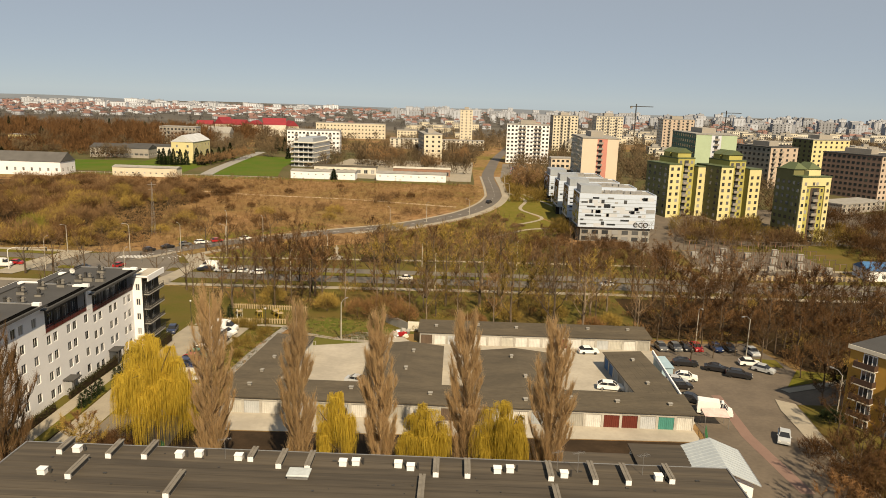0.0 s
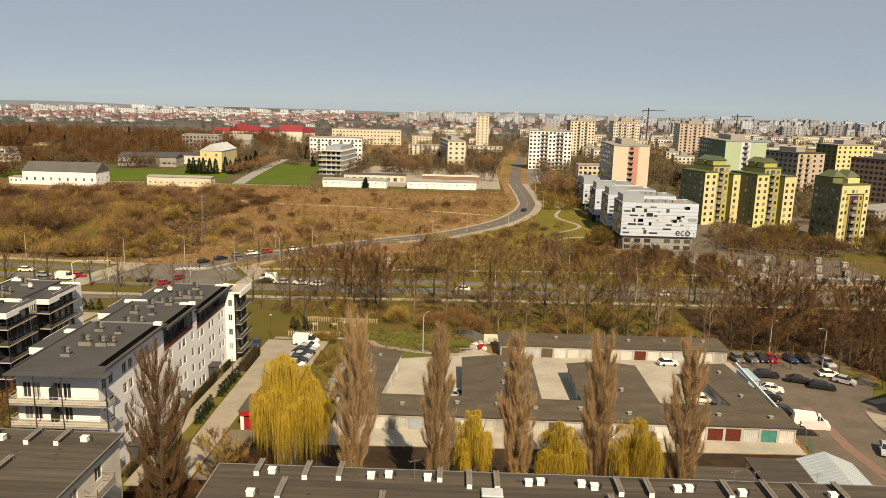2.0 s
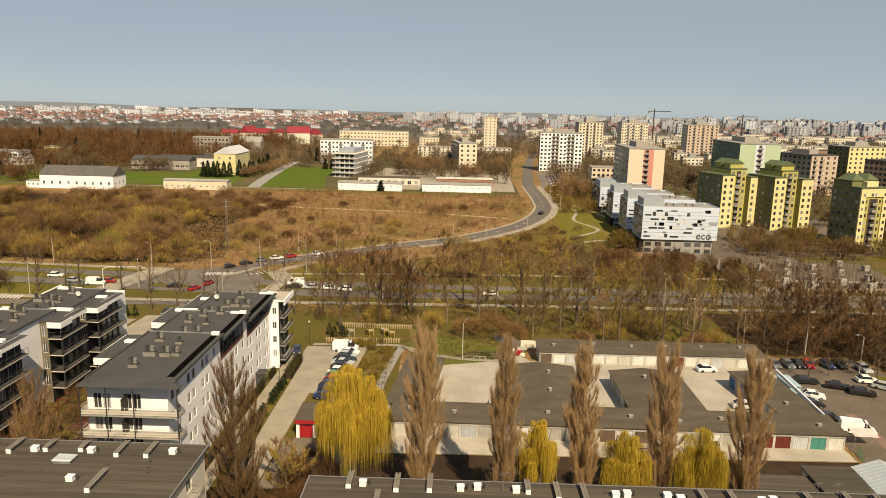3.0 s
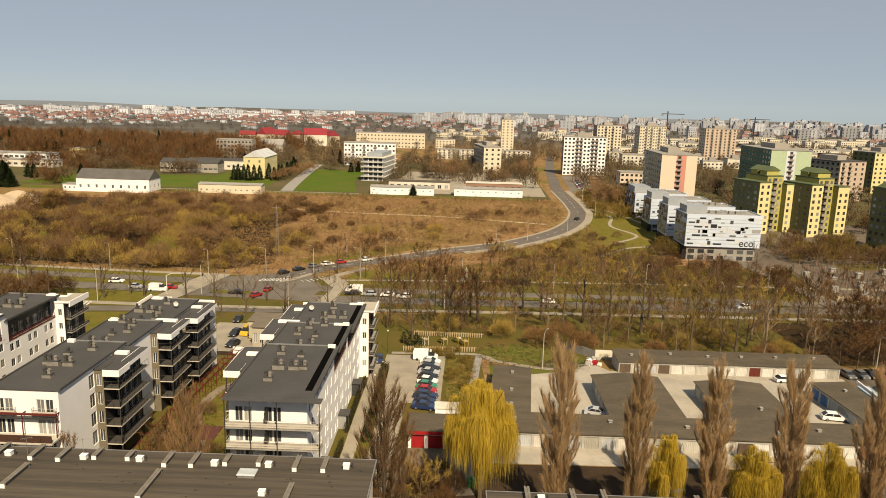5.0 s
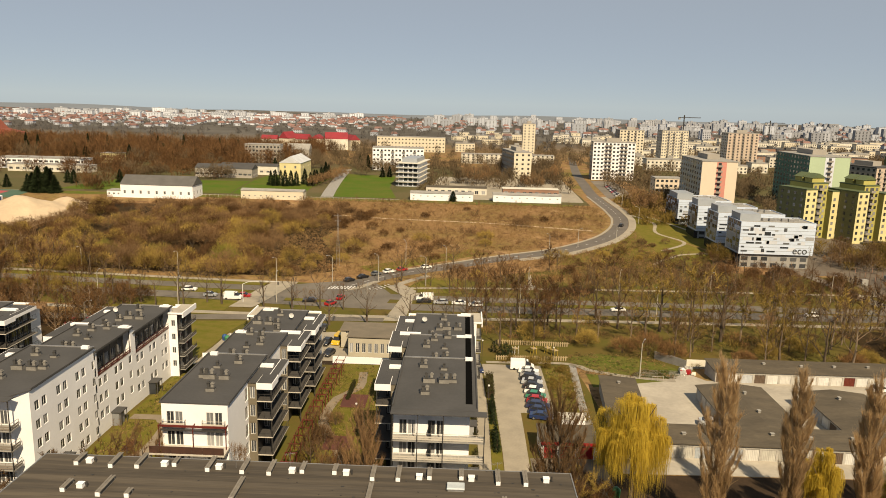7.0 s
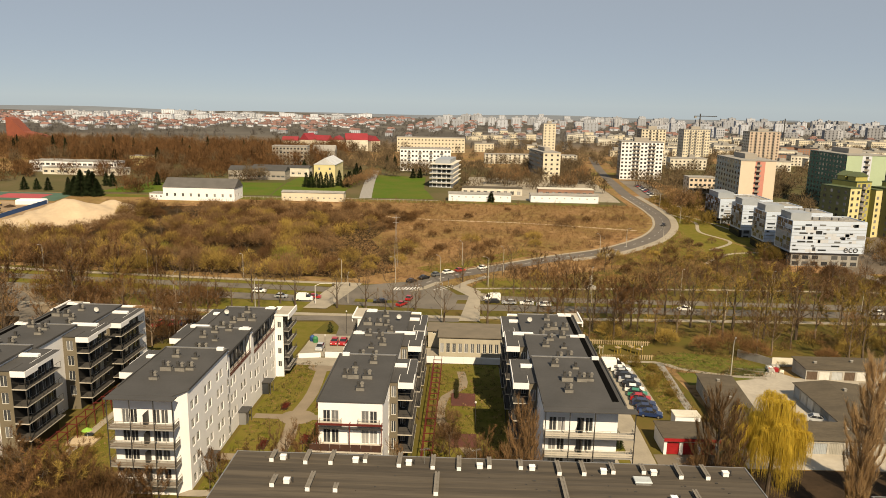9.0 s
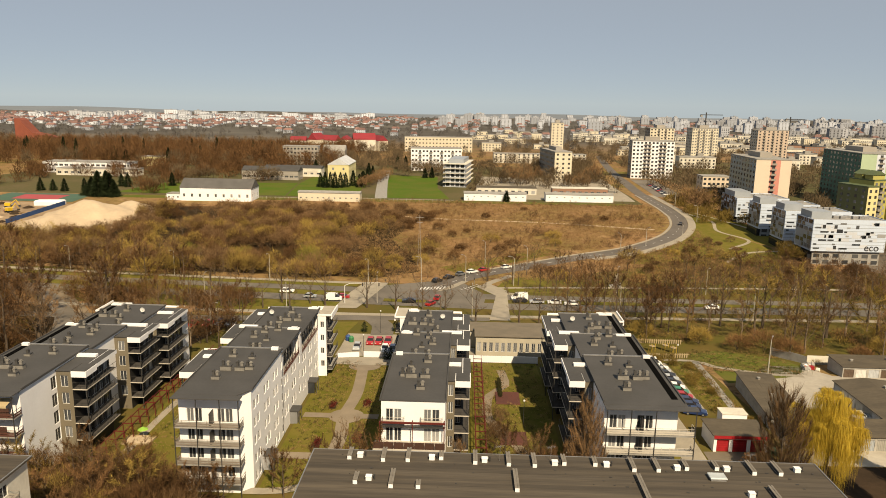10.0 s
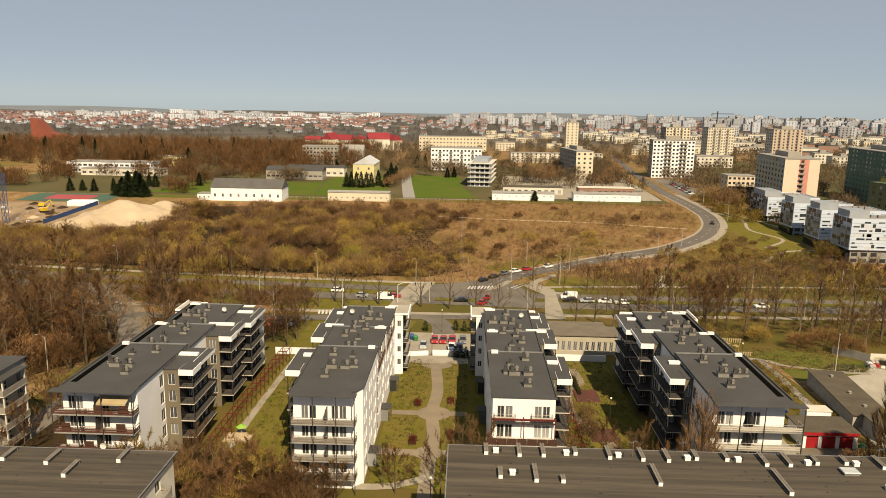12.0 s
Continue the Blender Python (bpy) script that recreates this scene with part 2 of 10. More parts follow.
POLE = surface("lamp_post_concrete", (0.36, 0.336, 0.288), (0.272, 0.256, 0.224), scale=1.0)
RAIL = surface("balcony_panel", (0.256, 0.232, 0.2), (0.2, 0.184, 0.16), rough=0.5, scale=1.5, bump=0.05)
BARK = surface("bark", (0.104, 0.076, 0.0496), (0.048, 0.036, 0.0264), scale=1.2, fine=7, bump=0.5, random=0.2)
POPBARK = surface("poplar_bark", (0.25, 0.18, 0.115), (0.13, 0.095, 0.063), scale=1.2, fine=7, bump=0.5)
PALEBARK = surface("pale_bark", (0.216, 0.164, 0.116), (0.112, 0.084, 0.06), scale=1.2, fine=5, bump=0.5, random=0.2)
# bare, reddish, budding and woodland twigs: dark second colour stands in for crown shade
TWIG = leafy("bare_twigs", (0.2136, 0.1295, 0.0639), (0.0375, 0.0233, 0.0127), random=0.35, through_light=0.0)
TWIGRED = leafy("reddish_twigs", (0.2218, 0.1232, 0.0542), (0.041, 0.023, 0.0116), random=0.35, through_light=0.0)
TWIGGOLD = leafy("budding_twigs", (0.3031, 0.2105, 0.0554), (0.0554, 0.0383, 0.0129), random=0.35, through_light=0.0)
POPTWIG = leafy("poplar_twigs", (0.546, 0.3835, 0.208), (0.33, 0.228, 0.123), random=0.12, through_light=0.45)
WILLOW = leafy("willow_strands", (0.60, 0.445, 0.068), (0.30, 0.21, 0.032), random=0.12, through_light=0.4)
CONIFER = leafy("conifer_needles", (0.015, 0.0231, 0.0095), (0.0202, 0.028, 0.0123), random=0.3, through_light=0.05)
HEDGE = leafy("hedge_leaves", (0.04, 0.0464, 0.016), (0.0408, 0.0298, 0.0144), random=0.3, through_light=0.1)
WOODTWIG = leafy("woodland_twigs", (0.1322, 0.0717, 0.0314), (0.02, 0.011, 0.006), random=0.3, through_light=0.0)
TOWNTWIG = leafy("town_tree_twigs", (0.1386, 0.1008, 0.0588), (0.0493, 0.037, 0.0235), random=0.2, through_light=0.0)
# distance haze is mixed into the base colours of these far materials
FARTWIG = leafy("far_hazed_twigs", (0.105, 0.098, 0.092), (0.062, 0.058, 0.055), random=0.2, through_light=0.0)
FARWHITE = surface("far_hazed_pale_render", (0.48, 0.512, 0.568), (0.4, 0.424, 0.472), scale=0.02, fine=0.3, bump=0, random=0.25, island=True)
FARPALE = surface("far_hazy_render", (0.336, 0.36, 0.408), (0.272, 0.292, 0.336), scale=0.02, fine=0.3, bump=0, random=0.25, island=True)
FARGREY = surface("far_hazed_grey_render", (0.288, 0.3, 0.328), (0.224, 0.232, 0.256), scale=0.02, fine=0.3, bump=0, random=0.3, island=True)
FARROOF = surface("far_hazed_tile_roof", (0.192, 0.104, 0.088), (0.136, 0.088, 0.08), scale=0.02, fine=0.3, bump=0, random=0.3, island=True)
DRYGRASS = leafy("dry_grass", (0.36, 0.2316, 0.1128), (0.1625, 0.1025, 0.0475), random=0.1, through_light=0.2)

# ---- ground ----
def field_material():
    """Open ground: dead grass, reddish growth, bare earth and green patches in drifts."""
    m = bpy.data.materials.new("field_ground")
    m.use_nodes = True
    t = m.node_tree
    n, link = t.nodes, t.links.new
    p = n["Principled BSDF"]
    p.inputs["Roughness"].default_value = 0.95
    p.inputs["Specular IOR Level"].default_value = 0.03
    geo = n.new("ShaderNodeNewGeometry")

    def noise_of(scale, detail):
        tex = n.new("ShaderNodeTexNoise")
        tex.inputs["Scale"].default_value, tex.inputs["Detail"].default_value = scale, detail
        link(geo.outputs["Position"], tex.inputs["Vector"])
        return tex.outputs["Fac"]

    def mixed(a, b, fac, lo, hi):
        r = n.new("ShaderNodeMapRange")
        r.inputs["From Min"].default_value, r.inputs["From Max"].default_value = lo, hi
        link(fac, r.inputs["Value"])
        x = n.new("ShaderNodeMix")
        x.data_type = "RGBA"
        for key, c in (("A", a), ("B", b)):
            if isinstance(c, tuple):
                x.inputs[key].default_value = (*c, 1)
            else:
                link(c, x.inputs[key])
        link(r.outputs["Result"], x.inputs["Factor"])
        return x.outputs["Result"]

    c = mixed((0.2337, 0.1391, 0.0684), (0.1824, 0.1254, 0.0513), noise_of(0.028, 6), 0.40, 0.60)
    c = mixed(c, (0.1186, 0.1076, 0.0274), noise_of(0.013, 5), 0.55, 0.66)
    c = mixed(c, (0.2736, 0.1778, 0.0912), noise_of(0.10, 7), 0.54, 0.68)
    c = mixed(c, (0.1231, 0.0711, 0.0383), noise_of(0.27, 6), 0.54, 0.68)
    c = mixed(c, (0.0821, 0.0511, 0.0274), noise_of(0.8, 4), 0.55, 0.75)
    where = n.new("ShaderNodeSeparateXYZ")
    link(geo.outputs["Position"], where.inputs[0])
    c = mixed(c, mixed((0.0720, 0.0672, 0.0608), (0.1040, 0.0976, 0.0880), noise_of(0.006, 4), 0.45, 0.6), where.outputs["Y"], 760, 1150)  # greyer beyond the town, standing in for distance haze
    link(c, p.inputs["Base Color"])
    b = n.new("ShaderNodeBump")
    b.inputs["Strength"].default_value, b.inputs["Distance"].default_value = 0.6, 0.3
    link(noise_of(1.3, 4), b.inputs["Height"])
    link(b.outputs["Normal"], p.inputs["Normal"])
    return m


FIELD = field_material()
xs = np.concatenate([np.arange(-3200, -420, 120), np.arange(-420, 330, 6), np.arange(330, 3300, 120)])
ys = np.concatenate([np.arange(-260, 60, 20), np.arange(60, 460, 5), np.arange(460, 1000, 20), np.arange(1000, 2760, 40)])
gx, gy = np.meshgrid(xs, ys)
gz = np.interp(gy, LAND_Y, LAND_Z)
far = np.clip((gy - 900) / 1500, 0, 1)
gz = gz + far * (6 * np.sin(gx / 310 + 1) * np.sin(gy / 260) + 5 * np.sin(gx / 170 + gy / 400))
gz = gz + np.clip((gy - 2300) / 400, 0, 1) * 3
nx_, ny_ = len(xs), len(ys)
gv = np.stack([gx, gy, gz], -1).reshape(-1, 3)
gi = (np.arange(ny_ - 1)[:, None] * nx_ + np.arange(nx_ - 1)[None, :]).ravel()
gf = np.stack([gi, gi + 1, gi + nx_ + 1, gi + nx_], -1)
ground_mesh = bpy.data.meshes.new("ground")
ground_mesh.from_pydata(gv.tolist(), [], gf.tolist())
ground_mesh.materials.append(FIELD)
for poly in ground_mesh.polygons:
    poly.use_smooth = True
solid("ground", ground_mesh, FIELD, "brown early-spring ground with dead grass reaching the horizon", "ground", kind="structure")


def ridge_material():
    # the blue-grey of distance haze is painted into the ridge
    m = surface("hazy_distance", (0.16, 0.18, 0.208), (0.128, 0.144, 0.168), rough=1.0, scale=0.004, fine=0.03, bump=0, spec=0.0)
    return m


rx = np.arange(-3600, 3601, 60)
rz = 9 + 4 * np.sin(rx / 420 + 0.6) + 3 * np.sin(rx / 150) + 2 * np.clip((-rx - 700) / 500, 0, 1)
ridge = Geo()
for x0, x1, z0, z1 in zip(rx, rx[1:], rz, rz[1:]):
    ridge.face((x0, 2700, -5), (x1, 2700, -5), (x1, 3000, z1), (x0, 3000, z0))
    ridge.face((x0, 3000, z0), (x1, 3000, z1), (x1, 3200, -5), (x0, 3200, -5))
solid("backdrop_ridge", ridge, ridge_material(), "low hills on the far horizon, painted haze-blue", "hills", kind="structure")


def spline(points, step=3.0):
    """Points along a smooth line through the given ones."""
    p = [Vector((*q, 0)) for q in points]
    p = [2 * p[0] - p[1]] + p + [2 * p[-1] - p[-2]]
    out = []
    for a, b, c, d in zip(p, p[1:], p[2:], p[3:]):
        k = max(2, int((c - b).length / step))
        for i in range(k):
            s = i / k
            out.append(0.5 * (2 * b + (c - a) * s + (2 * a - 5 * b + 4 * c - d) * s * s + (3 * b - a - 3 * c + d) * s ** 3))
    out.append(p[-2])
    return [(v.x, v.y) for v in out]


def offset_line(pts, d):
    out = []
    for i, (x, y) in enumerate(pts):
        a, b = pts[max(0, i - 1)], pts[min(len(pts) - 1, i + 1)]
        ln = math.hypot(b[0] - a[0], b[1] - a[1]) or 1
        out.append((x + (b[1] - a[1]) / ln * d, y - (b[0] - a[0]) / ln * d))
    return out


def strip_geo(points, lo, hi, lift, thick=0.0, step=3.0):
    """A ribbon draped on the land between the offsets lo and hi (to the right) of a line; thick: with side walls."""
    line = spline(points, step)
    left, right = offset_line(line, lo), offset_line(line, hi)
    g = Geo()
    for i in range(len(line) - 1):
        q = [left[i], right[i], right[i + 1], left[i + 1]]
        top = [(x, y, land(y) + lift) for x, y in q]
        g.face(*top)
        if thick:
            for a, b in ((0, 3), (2, 1)):
                g.face(top[a], top[b], (top[b][0], top[b][1], top[b][2] - thick), (top[a][0], top[a][1], top[a][2] - thick))
    return g


def patch_geo(poly, lift, cell=5.0):
    """A flat area draped on the land: a counter-clockwise outline cut into bands along y."""
    g = Geo()
    bm = bmesh.new()
    vs = [bm.verts.new((x, y, 0)) for x, y in poly]
    bm.faces.new(vs)
    cuts = [k for k in LAND_Y if min(p[1] for p in poly) < k < max(p[1] for p in poly)]
    for k in cuts:
        bmesh.ops.bisect_plane(bm, geom=bm.verts[:] + bm.edges[:] + bm.faces[:], plane_co=(0, k, 0), plane_no=(0, 1, 0))
    bmesh.ops.triangulate(bm, faces=bm.faces[:])
    bm.normal_update()
    for f in bm.faces:
        c = [(v.co.x, v.co.y, land(v.co.y) + lift) for v in f.verts]
        g.face(*(c if f.normal.z > 0 else c[::-1]))
    bm.free()
    return g


def rect(x0, x1, y0, y1):
    return [(x0, y0), (x1, y0), (x1, y1), (x0, y1)]


def flat(name, geo, material, label, category):
    return solid(name, geo, material, label, category, kind="structure")

# ---- roads, pavements, lawns ----
SOUTH_LANE = [(-520, 242), (-330, 223), (-230, 212.5), (-140, 206.5), (-110, 203.5), (-80, 201), (23, 203.5), (130, 206), (300, 209), (620, 216)]
NORTH_LANE = [(-520, 256), (-330, 236), (-230, 225), (-140, 219.3), (-110, 216), (-80, 212.5), (23, 212.8), (130, 213.6), (300, 218), (620, 226)]
CURVE = [(-107, 206), (-101, 224), (-88, 242), (-68, 257), (-42, 277), (-20, 291), (1, 313), (13, 335), (18.5, 356), (19.5, 374), (18.8, 437), (24, 505), (34, 610), (60, 820)]
SITE = surface("site_ground", (0.288, 0.208, 0.128), (0.176, 0.124, 0.076), mix=0.6, scale=0.09, fine=0.7, bump=0.5)
flat("road_south_lanes", strip_geo(SOUTH_LANE, -3.7, 3.7, 0.06), ASPHALT, "grey asphalt main road with two lanes", "road")
flat("road_north_lanes", strip_geo(NORTH_LANE, -3.3, 3.3, 0.066), ASPHALT, "grey asphalt main road beyond the grass strip", "road")
DARKASPHALT = surface("dark_asphalt", (0.12, 0.1056, 0.092), (0.084, 0.0744, 0.0656), mix=0.5, scale=0.12, fine=1.5, rough=0.9)
flat("road_curve", strip_geo(CURVE, -3.7, 3.7, 0.075), DARKASPHALT, "dark asphalt road bending uphill between fields", "road")
flat("road_crossing", patch_geo([(-123, 200), (-86, 197), (-84, 214), (-94, 236), (-110, 229), (-124, 222)], 0.068), ASPHALT, "wide asphalt crossing with worn surface", "road")
flat("pavement_curve_east", strip_geo(CURVE[4:11], 3.85, 7.4, 0.16, 0.2), PAVING, "pale paved footway with a raised kerb", "pavement")
flat("pavement_curve_west", strip_geo(CURVE[2:11], -5.0, -3.85, 0.16, 0.2), PAVING, "pale narrow footway along the bend", "pavement")
flat("pavement_north", strip_geo([(-520, 266), (-330, 246), (-230, 235), (-150, 228.5), (-118, 227)], -1.2, 1.2, 0.16, 0.2), PAVING, "pale footpath beside the main road", "pavement")
flat("pavement_north_east", strip_geo([(-84, 224), (-60, 227), (-30, 229.5), (23, 233), (130, 236), (300, 240)], -0.9, 0.9, 0.16, 0.2), PAVING, "pale footpath beside the main road", "pavement")
flat("pavement_south", strip_geo([(-330, 203), (-230, 192.5), (-140, 187.5), (-80, 188.5), (23, 193.5), (130, 196.5)], -1.3, 1.3, 0.16, 0.2), PAVING, "pale footpath on the near side of the road", "pavement")
flat("pavement_corner", patch_geo([(-84, 184), (-78, 184), (-77, 221), (-83, 231), (-87.5, 226), (-81, 214)], 0.15), PAVING, "pale paved corner at the crossing", "pavement")
flat("pavement_corner_bend", strip_geo([(-74, 243), (-80.5, 235), (-84, 227), (-81, 219), (-72, 215.5)], -1.3, 1.3, 0.17, 0.2), PAVING, "pale paved footway curving round the corner", "pavement")
flat("lawn_corner_bend", patch_geo([(-80, 226), (-76, 219.5), (-62, 219), (-62, 240), (-72, 241), (-78, 233)], 0.10), GRASS, "green grass wedge at the crossing", "lawn")
flat("pavement_corner_west", patch_geo([(-131, 194), (-124, 194), (-118, 227), (-126, 228.5), (-129, 214)], 0.15), PAVING, "pale paved corner at the crossing", "pavement")
flat("service_road", strip_geo([(-260, 180), (-190, 178), (-150, 180), (-120, 183.5), (-84, 186)], -2.8, 2.8, 0.10), ASPHALT, "narrow asphalt service road", "road")
flat("service_link", strip_geo([(-113, 166), (-114, 176), (-118, 184)], -3, 3, 0.09), ASPHALT, "short asphalt link to the car park", "road")
flat("side_road", strip_geo([(-300, 222), (-252, 216), (-227, 204), (-215, 191), (-206, 180), (-198, 165), (-193, 155), (-187, 140), (-184, 110), (-186, 60)], -2.6, 2.6, 0.09), OLDASPHALT, "curving grey side road with worn edges", "road")
COURTSAND = surface("sandy_shoulder", (0.2, 0.156, 0.104), (0.136, 0.104, 0.068), mix=0.6, scale=0.2, fine=1.5)
flat("side_road_shoulder", strip_geo([(-252, 216), (-227, 204), (-215, 191), (-206, 180), (-198, 165), (-193, 155), (-187, 140)], -6.2, -2.62, 0.05), COURTSAND, "pale sandy road shoulder", "ground")
flat("island_grass", patch_geo([(-117, 203.5), (-104, 203), (-103, 206), (-117, 207)], 0.17), GRASS, "small grass island at the crossing", "lawn")
flat("island_paved", patch_geo([(-101, 217), (-95.5, 222), (-90, 233), (-92.5, 233)], 0.17), PAVING, "paved splitter island at the crossing", "pavement")
flat("verge_corner", patch_geo([(-74, 205.2), (-62, 205.4), (23, 207.6), (23, 210.6), (-62, 209.2), (-74, 208.8)], 0.14), GRASS, "grass strip between the lanes", "lawn")
flat("verge_middle", strip_geo([(-520, 249), (-330, 229.5), (-230, 218.8), (-140, 212.9), (-131, 212.4)], -2.4, 2.4, 0.14, 0.15), GRASS, "green grass strip between the lanes", "lawn")
flat("verge_north", strip_geo([(-420, 251), (-330, 241.2), (-230, 230.2), (-150, 224.8), (-128, 224)], -1.7, 2.0, 0.12), GRASS, "grass verge beside the road", "lawn")
flat("lawn_corner", patch_geo([(-168, 188), (-140, 188.5), (-131, 190), (-130.5, 201.5), (-140, 202.2), (-168, 203.5)], 0.06), GRASS, "green grass triangle beside the main road", "lawn")
flat("verge_curve", strip_geo([(-96, 247), (-80, 260), (-52, 284)], -8, 2.0, 0.05), GRASS, "green verge beside the bend", "lawn")
flat("lawn_bend", patch_geo([(30, 330), (44, 302), (62, 292), (58, 318), (48, 350), (34, 372), (27, 372), (28, 345)], 0.05), GRASS, "green grass beside the bend", "lawn")
flat("lawn_slope", patch_geo([(-28, 266), (38, 264), (43, 300), (30, 328), (28, 372), (26, 372), (24.5, 352), (18, 330), (5, 306), (-14, 285)], 0.03), GRASS, "olive grass slope inside the bend", "lawn")
flat("footpath_bend", strip_geo([(27, 372), (34, 352), (30, 330), (38, 312), (24, 296)], -0.8, 0.8, 0.10), PAVING, "winding pale footpath in the grass", "path")
flat("footpath_bend_two", strip_geo([(30, 376), (40, 356), (52, 322), (54, 298), (30, 290), (14, 272)], -0.8, 0.8, 0.10), PAVING, "pale trodden footpath on the slope", "path")
flat("access_road_east", strip_geo([(60, 300), (70, 262), (74.5, 232), (77, 212)], -2.6, 2.6, 0.08), OLDASPHALT, "pale access road beside the office", "road")
flat("access_road_far_east", strip_geo([(150, 330), (168, 272), (196, 222), (200, 208)], -3.5, 3.5, 0.08), OLDASPHALT, "pale access road between trees", "road")

for i in range(9):  # zebra crossing over the bend road
    g = Geo()
    g.box(-0.28, 0.28, -1.9, 1.9, -0.01, 0.012)
    flat("zebra_bar", g, FRAME, "white painted crossing bar on the asphalt", "road marking").matrix_basis = pose(-106.0 + i * 1.1, 221.6 + i * 0.2, land(222) + 0.085, 0, 0, -12)
for i in range(6):
    g = Geo()
    g.box(-0.3, 0.3, -1.8, 1.8, -0.01, 0.012)
    flat("zebra_bar", g, FRAME, "white painted crossing bar on the asphalt", "road marking").matrix_basis = pose(-150.5 + i * 1.1, 186.0, land(186) + 0.12, 0, 0, 8)
lane = spline(CURVE[1:11], 1.0)
dash_mesh = Geo().box(-0.09, 0.09, -1.5, 1.5, -0.01, 0.012).mesh("lane_dash", FRAME)
for i in range(4, len(lane) - 4, 7):
    (x, y), (x2, y2) = lane[i], lane[i + 1]
    flat("lane_dash", dash_mesh, FRAME, "white dashed centre line on the bend", "road marking").matrix_basis = pose(x, y, land(y) + 0.09, 0, 0, math.degrees(math.atan2(y2 - y, x2 - x)) - 90)
for i in range(7):
    g = Geo().box(-0.15, 0.15, -1.6, 1.6, -0.01, 0.012)
    flat("hatch_bar", g, FRAME, "white hatched marking before the crossing", "road marking").matrix_basis = pose(-93 + i * 1.1, 220 + i * 1.3, land(224) + 0.085, 0, 0, 40)

# leaf litter under the trees, coloured darker to stand in for their shade
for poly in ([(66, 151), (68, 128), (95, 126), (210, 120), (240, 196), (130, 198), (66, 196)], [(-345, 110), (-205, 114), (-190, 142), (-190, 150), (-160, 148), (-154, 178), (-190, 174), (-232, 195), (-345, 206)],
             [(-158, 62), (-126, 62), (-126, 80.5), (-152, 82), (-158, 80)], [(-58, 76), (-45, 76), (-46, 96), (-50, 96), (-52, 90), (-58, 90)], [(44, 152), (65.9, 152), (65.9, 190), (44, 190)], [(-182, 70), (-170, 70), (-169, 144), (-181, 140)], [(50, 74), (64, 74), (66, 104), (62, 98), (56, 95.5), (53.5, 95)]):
    flat("shaded_litter", patch_geo(poly, 0.035), SHADELITTER, "brown leaf litter under bare trees, darkened for their shade", "ground")

# the floor colour also carries the shade in the gaps of the scrub
flat("scrub_floor", patch_geo([(-335, 262), (-290, 250), (-230, 243), (-170, 238), (-122, 236), (-108, 246), (-112, 268), (-124, 300), (-117, 330), (-132, 352), (-150, 362), (-200, 366), (-250, 362), (-250, 345), (-262, 292), (-335, 284)], 0.025), SHADELITTER, "brown litter under dense scrub, darkened for the shade between bushes", "ground")
flat("estate_ground", patch_geo([(-192, 62), (-36, 62), (-34, 100), (-36, 150), (-62, 166), (-62, 186), (-150, 186), (-192, 180)], 0.012), ROUGHGRASS, "rough olive-brown ground round the flats", "ground")
flat("roadside_grass", patch_geo([(-330, 205), (-230, 196), (-140, 189.5), (-80, 187), (130, 190), (300, 193), (300, 236), (130, 233), (23, 231), (-80, 228), (-118, 228), (-150, 229), (-230, 239), (-330, 250)], 0.020), ROUGHGRASS, "rough olive-brown grass along the main road", "ground")
flat("belt_grass", patch_geo([(-62, 166), (-36, 166), (-12, 156), (44, 151), (66, 151), (66, 196), (23, 192), (-62, 186)], 0.03), ROUGHGRASS, "olive grass under the tree belt", "lawn")
flat("belt_grass_north", patch_geo([(-62, 225), (23, 226), (105, 229), (100, 258), (40, 262), (10, 280), (-20, 262), (-62, 240)], 0.03), ROUGHGRASS, "olive grass across the road", "lawn")

# near side: yards, courts, gardens
flat("garage_yard", patch_geo([(-36, 95.5), (37, 97.5), (37, 103), (38.5, 104), (41.5, 141), (36, 141.5), (-8, 141), (-12, 148), (-20, 148), (-32, 134)], 0.05), CONCRETE, "pale dusty concrete yard between garages", "yard")
# dark soil colour stands in for the shaded ground before the garages
flat("shaded_yard_soil", patch_geo([(-58, 60), (31, 60), (37, 97.3), (-36, 95.3), (-58, 93)], 0.03), DIRT, "bare soil under the trees, dark for their shade", "ground")
PARKASPHALT = surface("brown_grey_asphalt", (0.125, 0.101, 0.077), (0.090, 0.073, 0.056), mix=0.6, scale=0.2, fine=1.6, rough=0.9)
flat("car_park_east", patch_geo([(37.5, 78), (56, 78), (54, 96), (58, 108), (90, 118), (90, 126), (66, 124), (64, 150), (42, 147), (41.7, 138), (38, 104)], 0.05), PARKASPHALT, "worn grey asphalt car park", "car park")
flat("red_strip", patch_geo([(45.0, 84), (46.9, 84), (45.4, 100), (46.2, 116), (44.6, 116), (43.6, 100)], 0.07), REDPAVE, "reddish paved strip in the car park", "paving")
flat("footway_east", patch_geo([(52.6, 80), (55.0, 80), (55.6, 92), (56.0, 100), (57.0, 110), (57.6, 113.2), (55.0, 115.0), (53.8, 110), (53.2, 100), (53.2, 92)], 0.14), PAVING, "pale paved footway beside the car park", "pavement")
flat("verge_east", patch_geo([(55.1, 80), (70, 80), (84, 114), (57.7, 112.8), (56.1, 100)], 0.10), ROUGHGRASS, "rough shaded verge before the ochre block", "ground")
flat("path_east", strip_geo([(58.5, 119.2), (67, 123), (78, 127.5)], -0.9, 0.9, 0.13), PAVING, "pale footpath to the ochre block", "path")
flat("lawn_east", patch_geo([(60, 121.4), (67, 124.6), (76, 128.4), (66, 131)], 0.11), GRASS, "small green lawn beside the footpath", "lawn")
flat("grass_island", patch_geo([(58.5, 133), (64, 132), (64.5, 137), (59.5, 137.5)], 0.14), GRASS, "small grass island with a tree", "lawn")
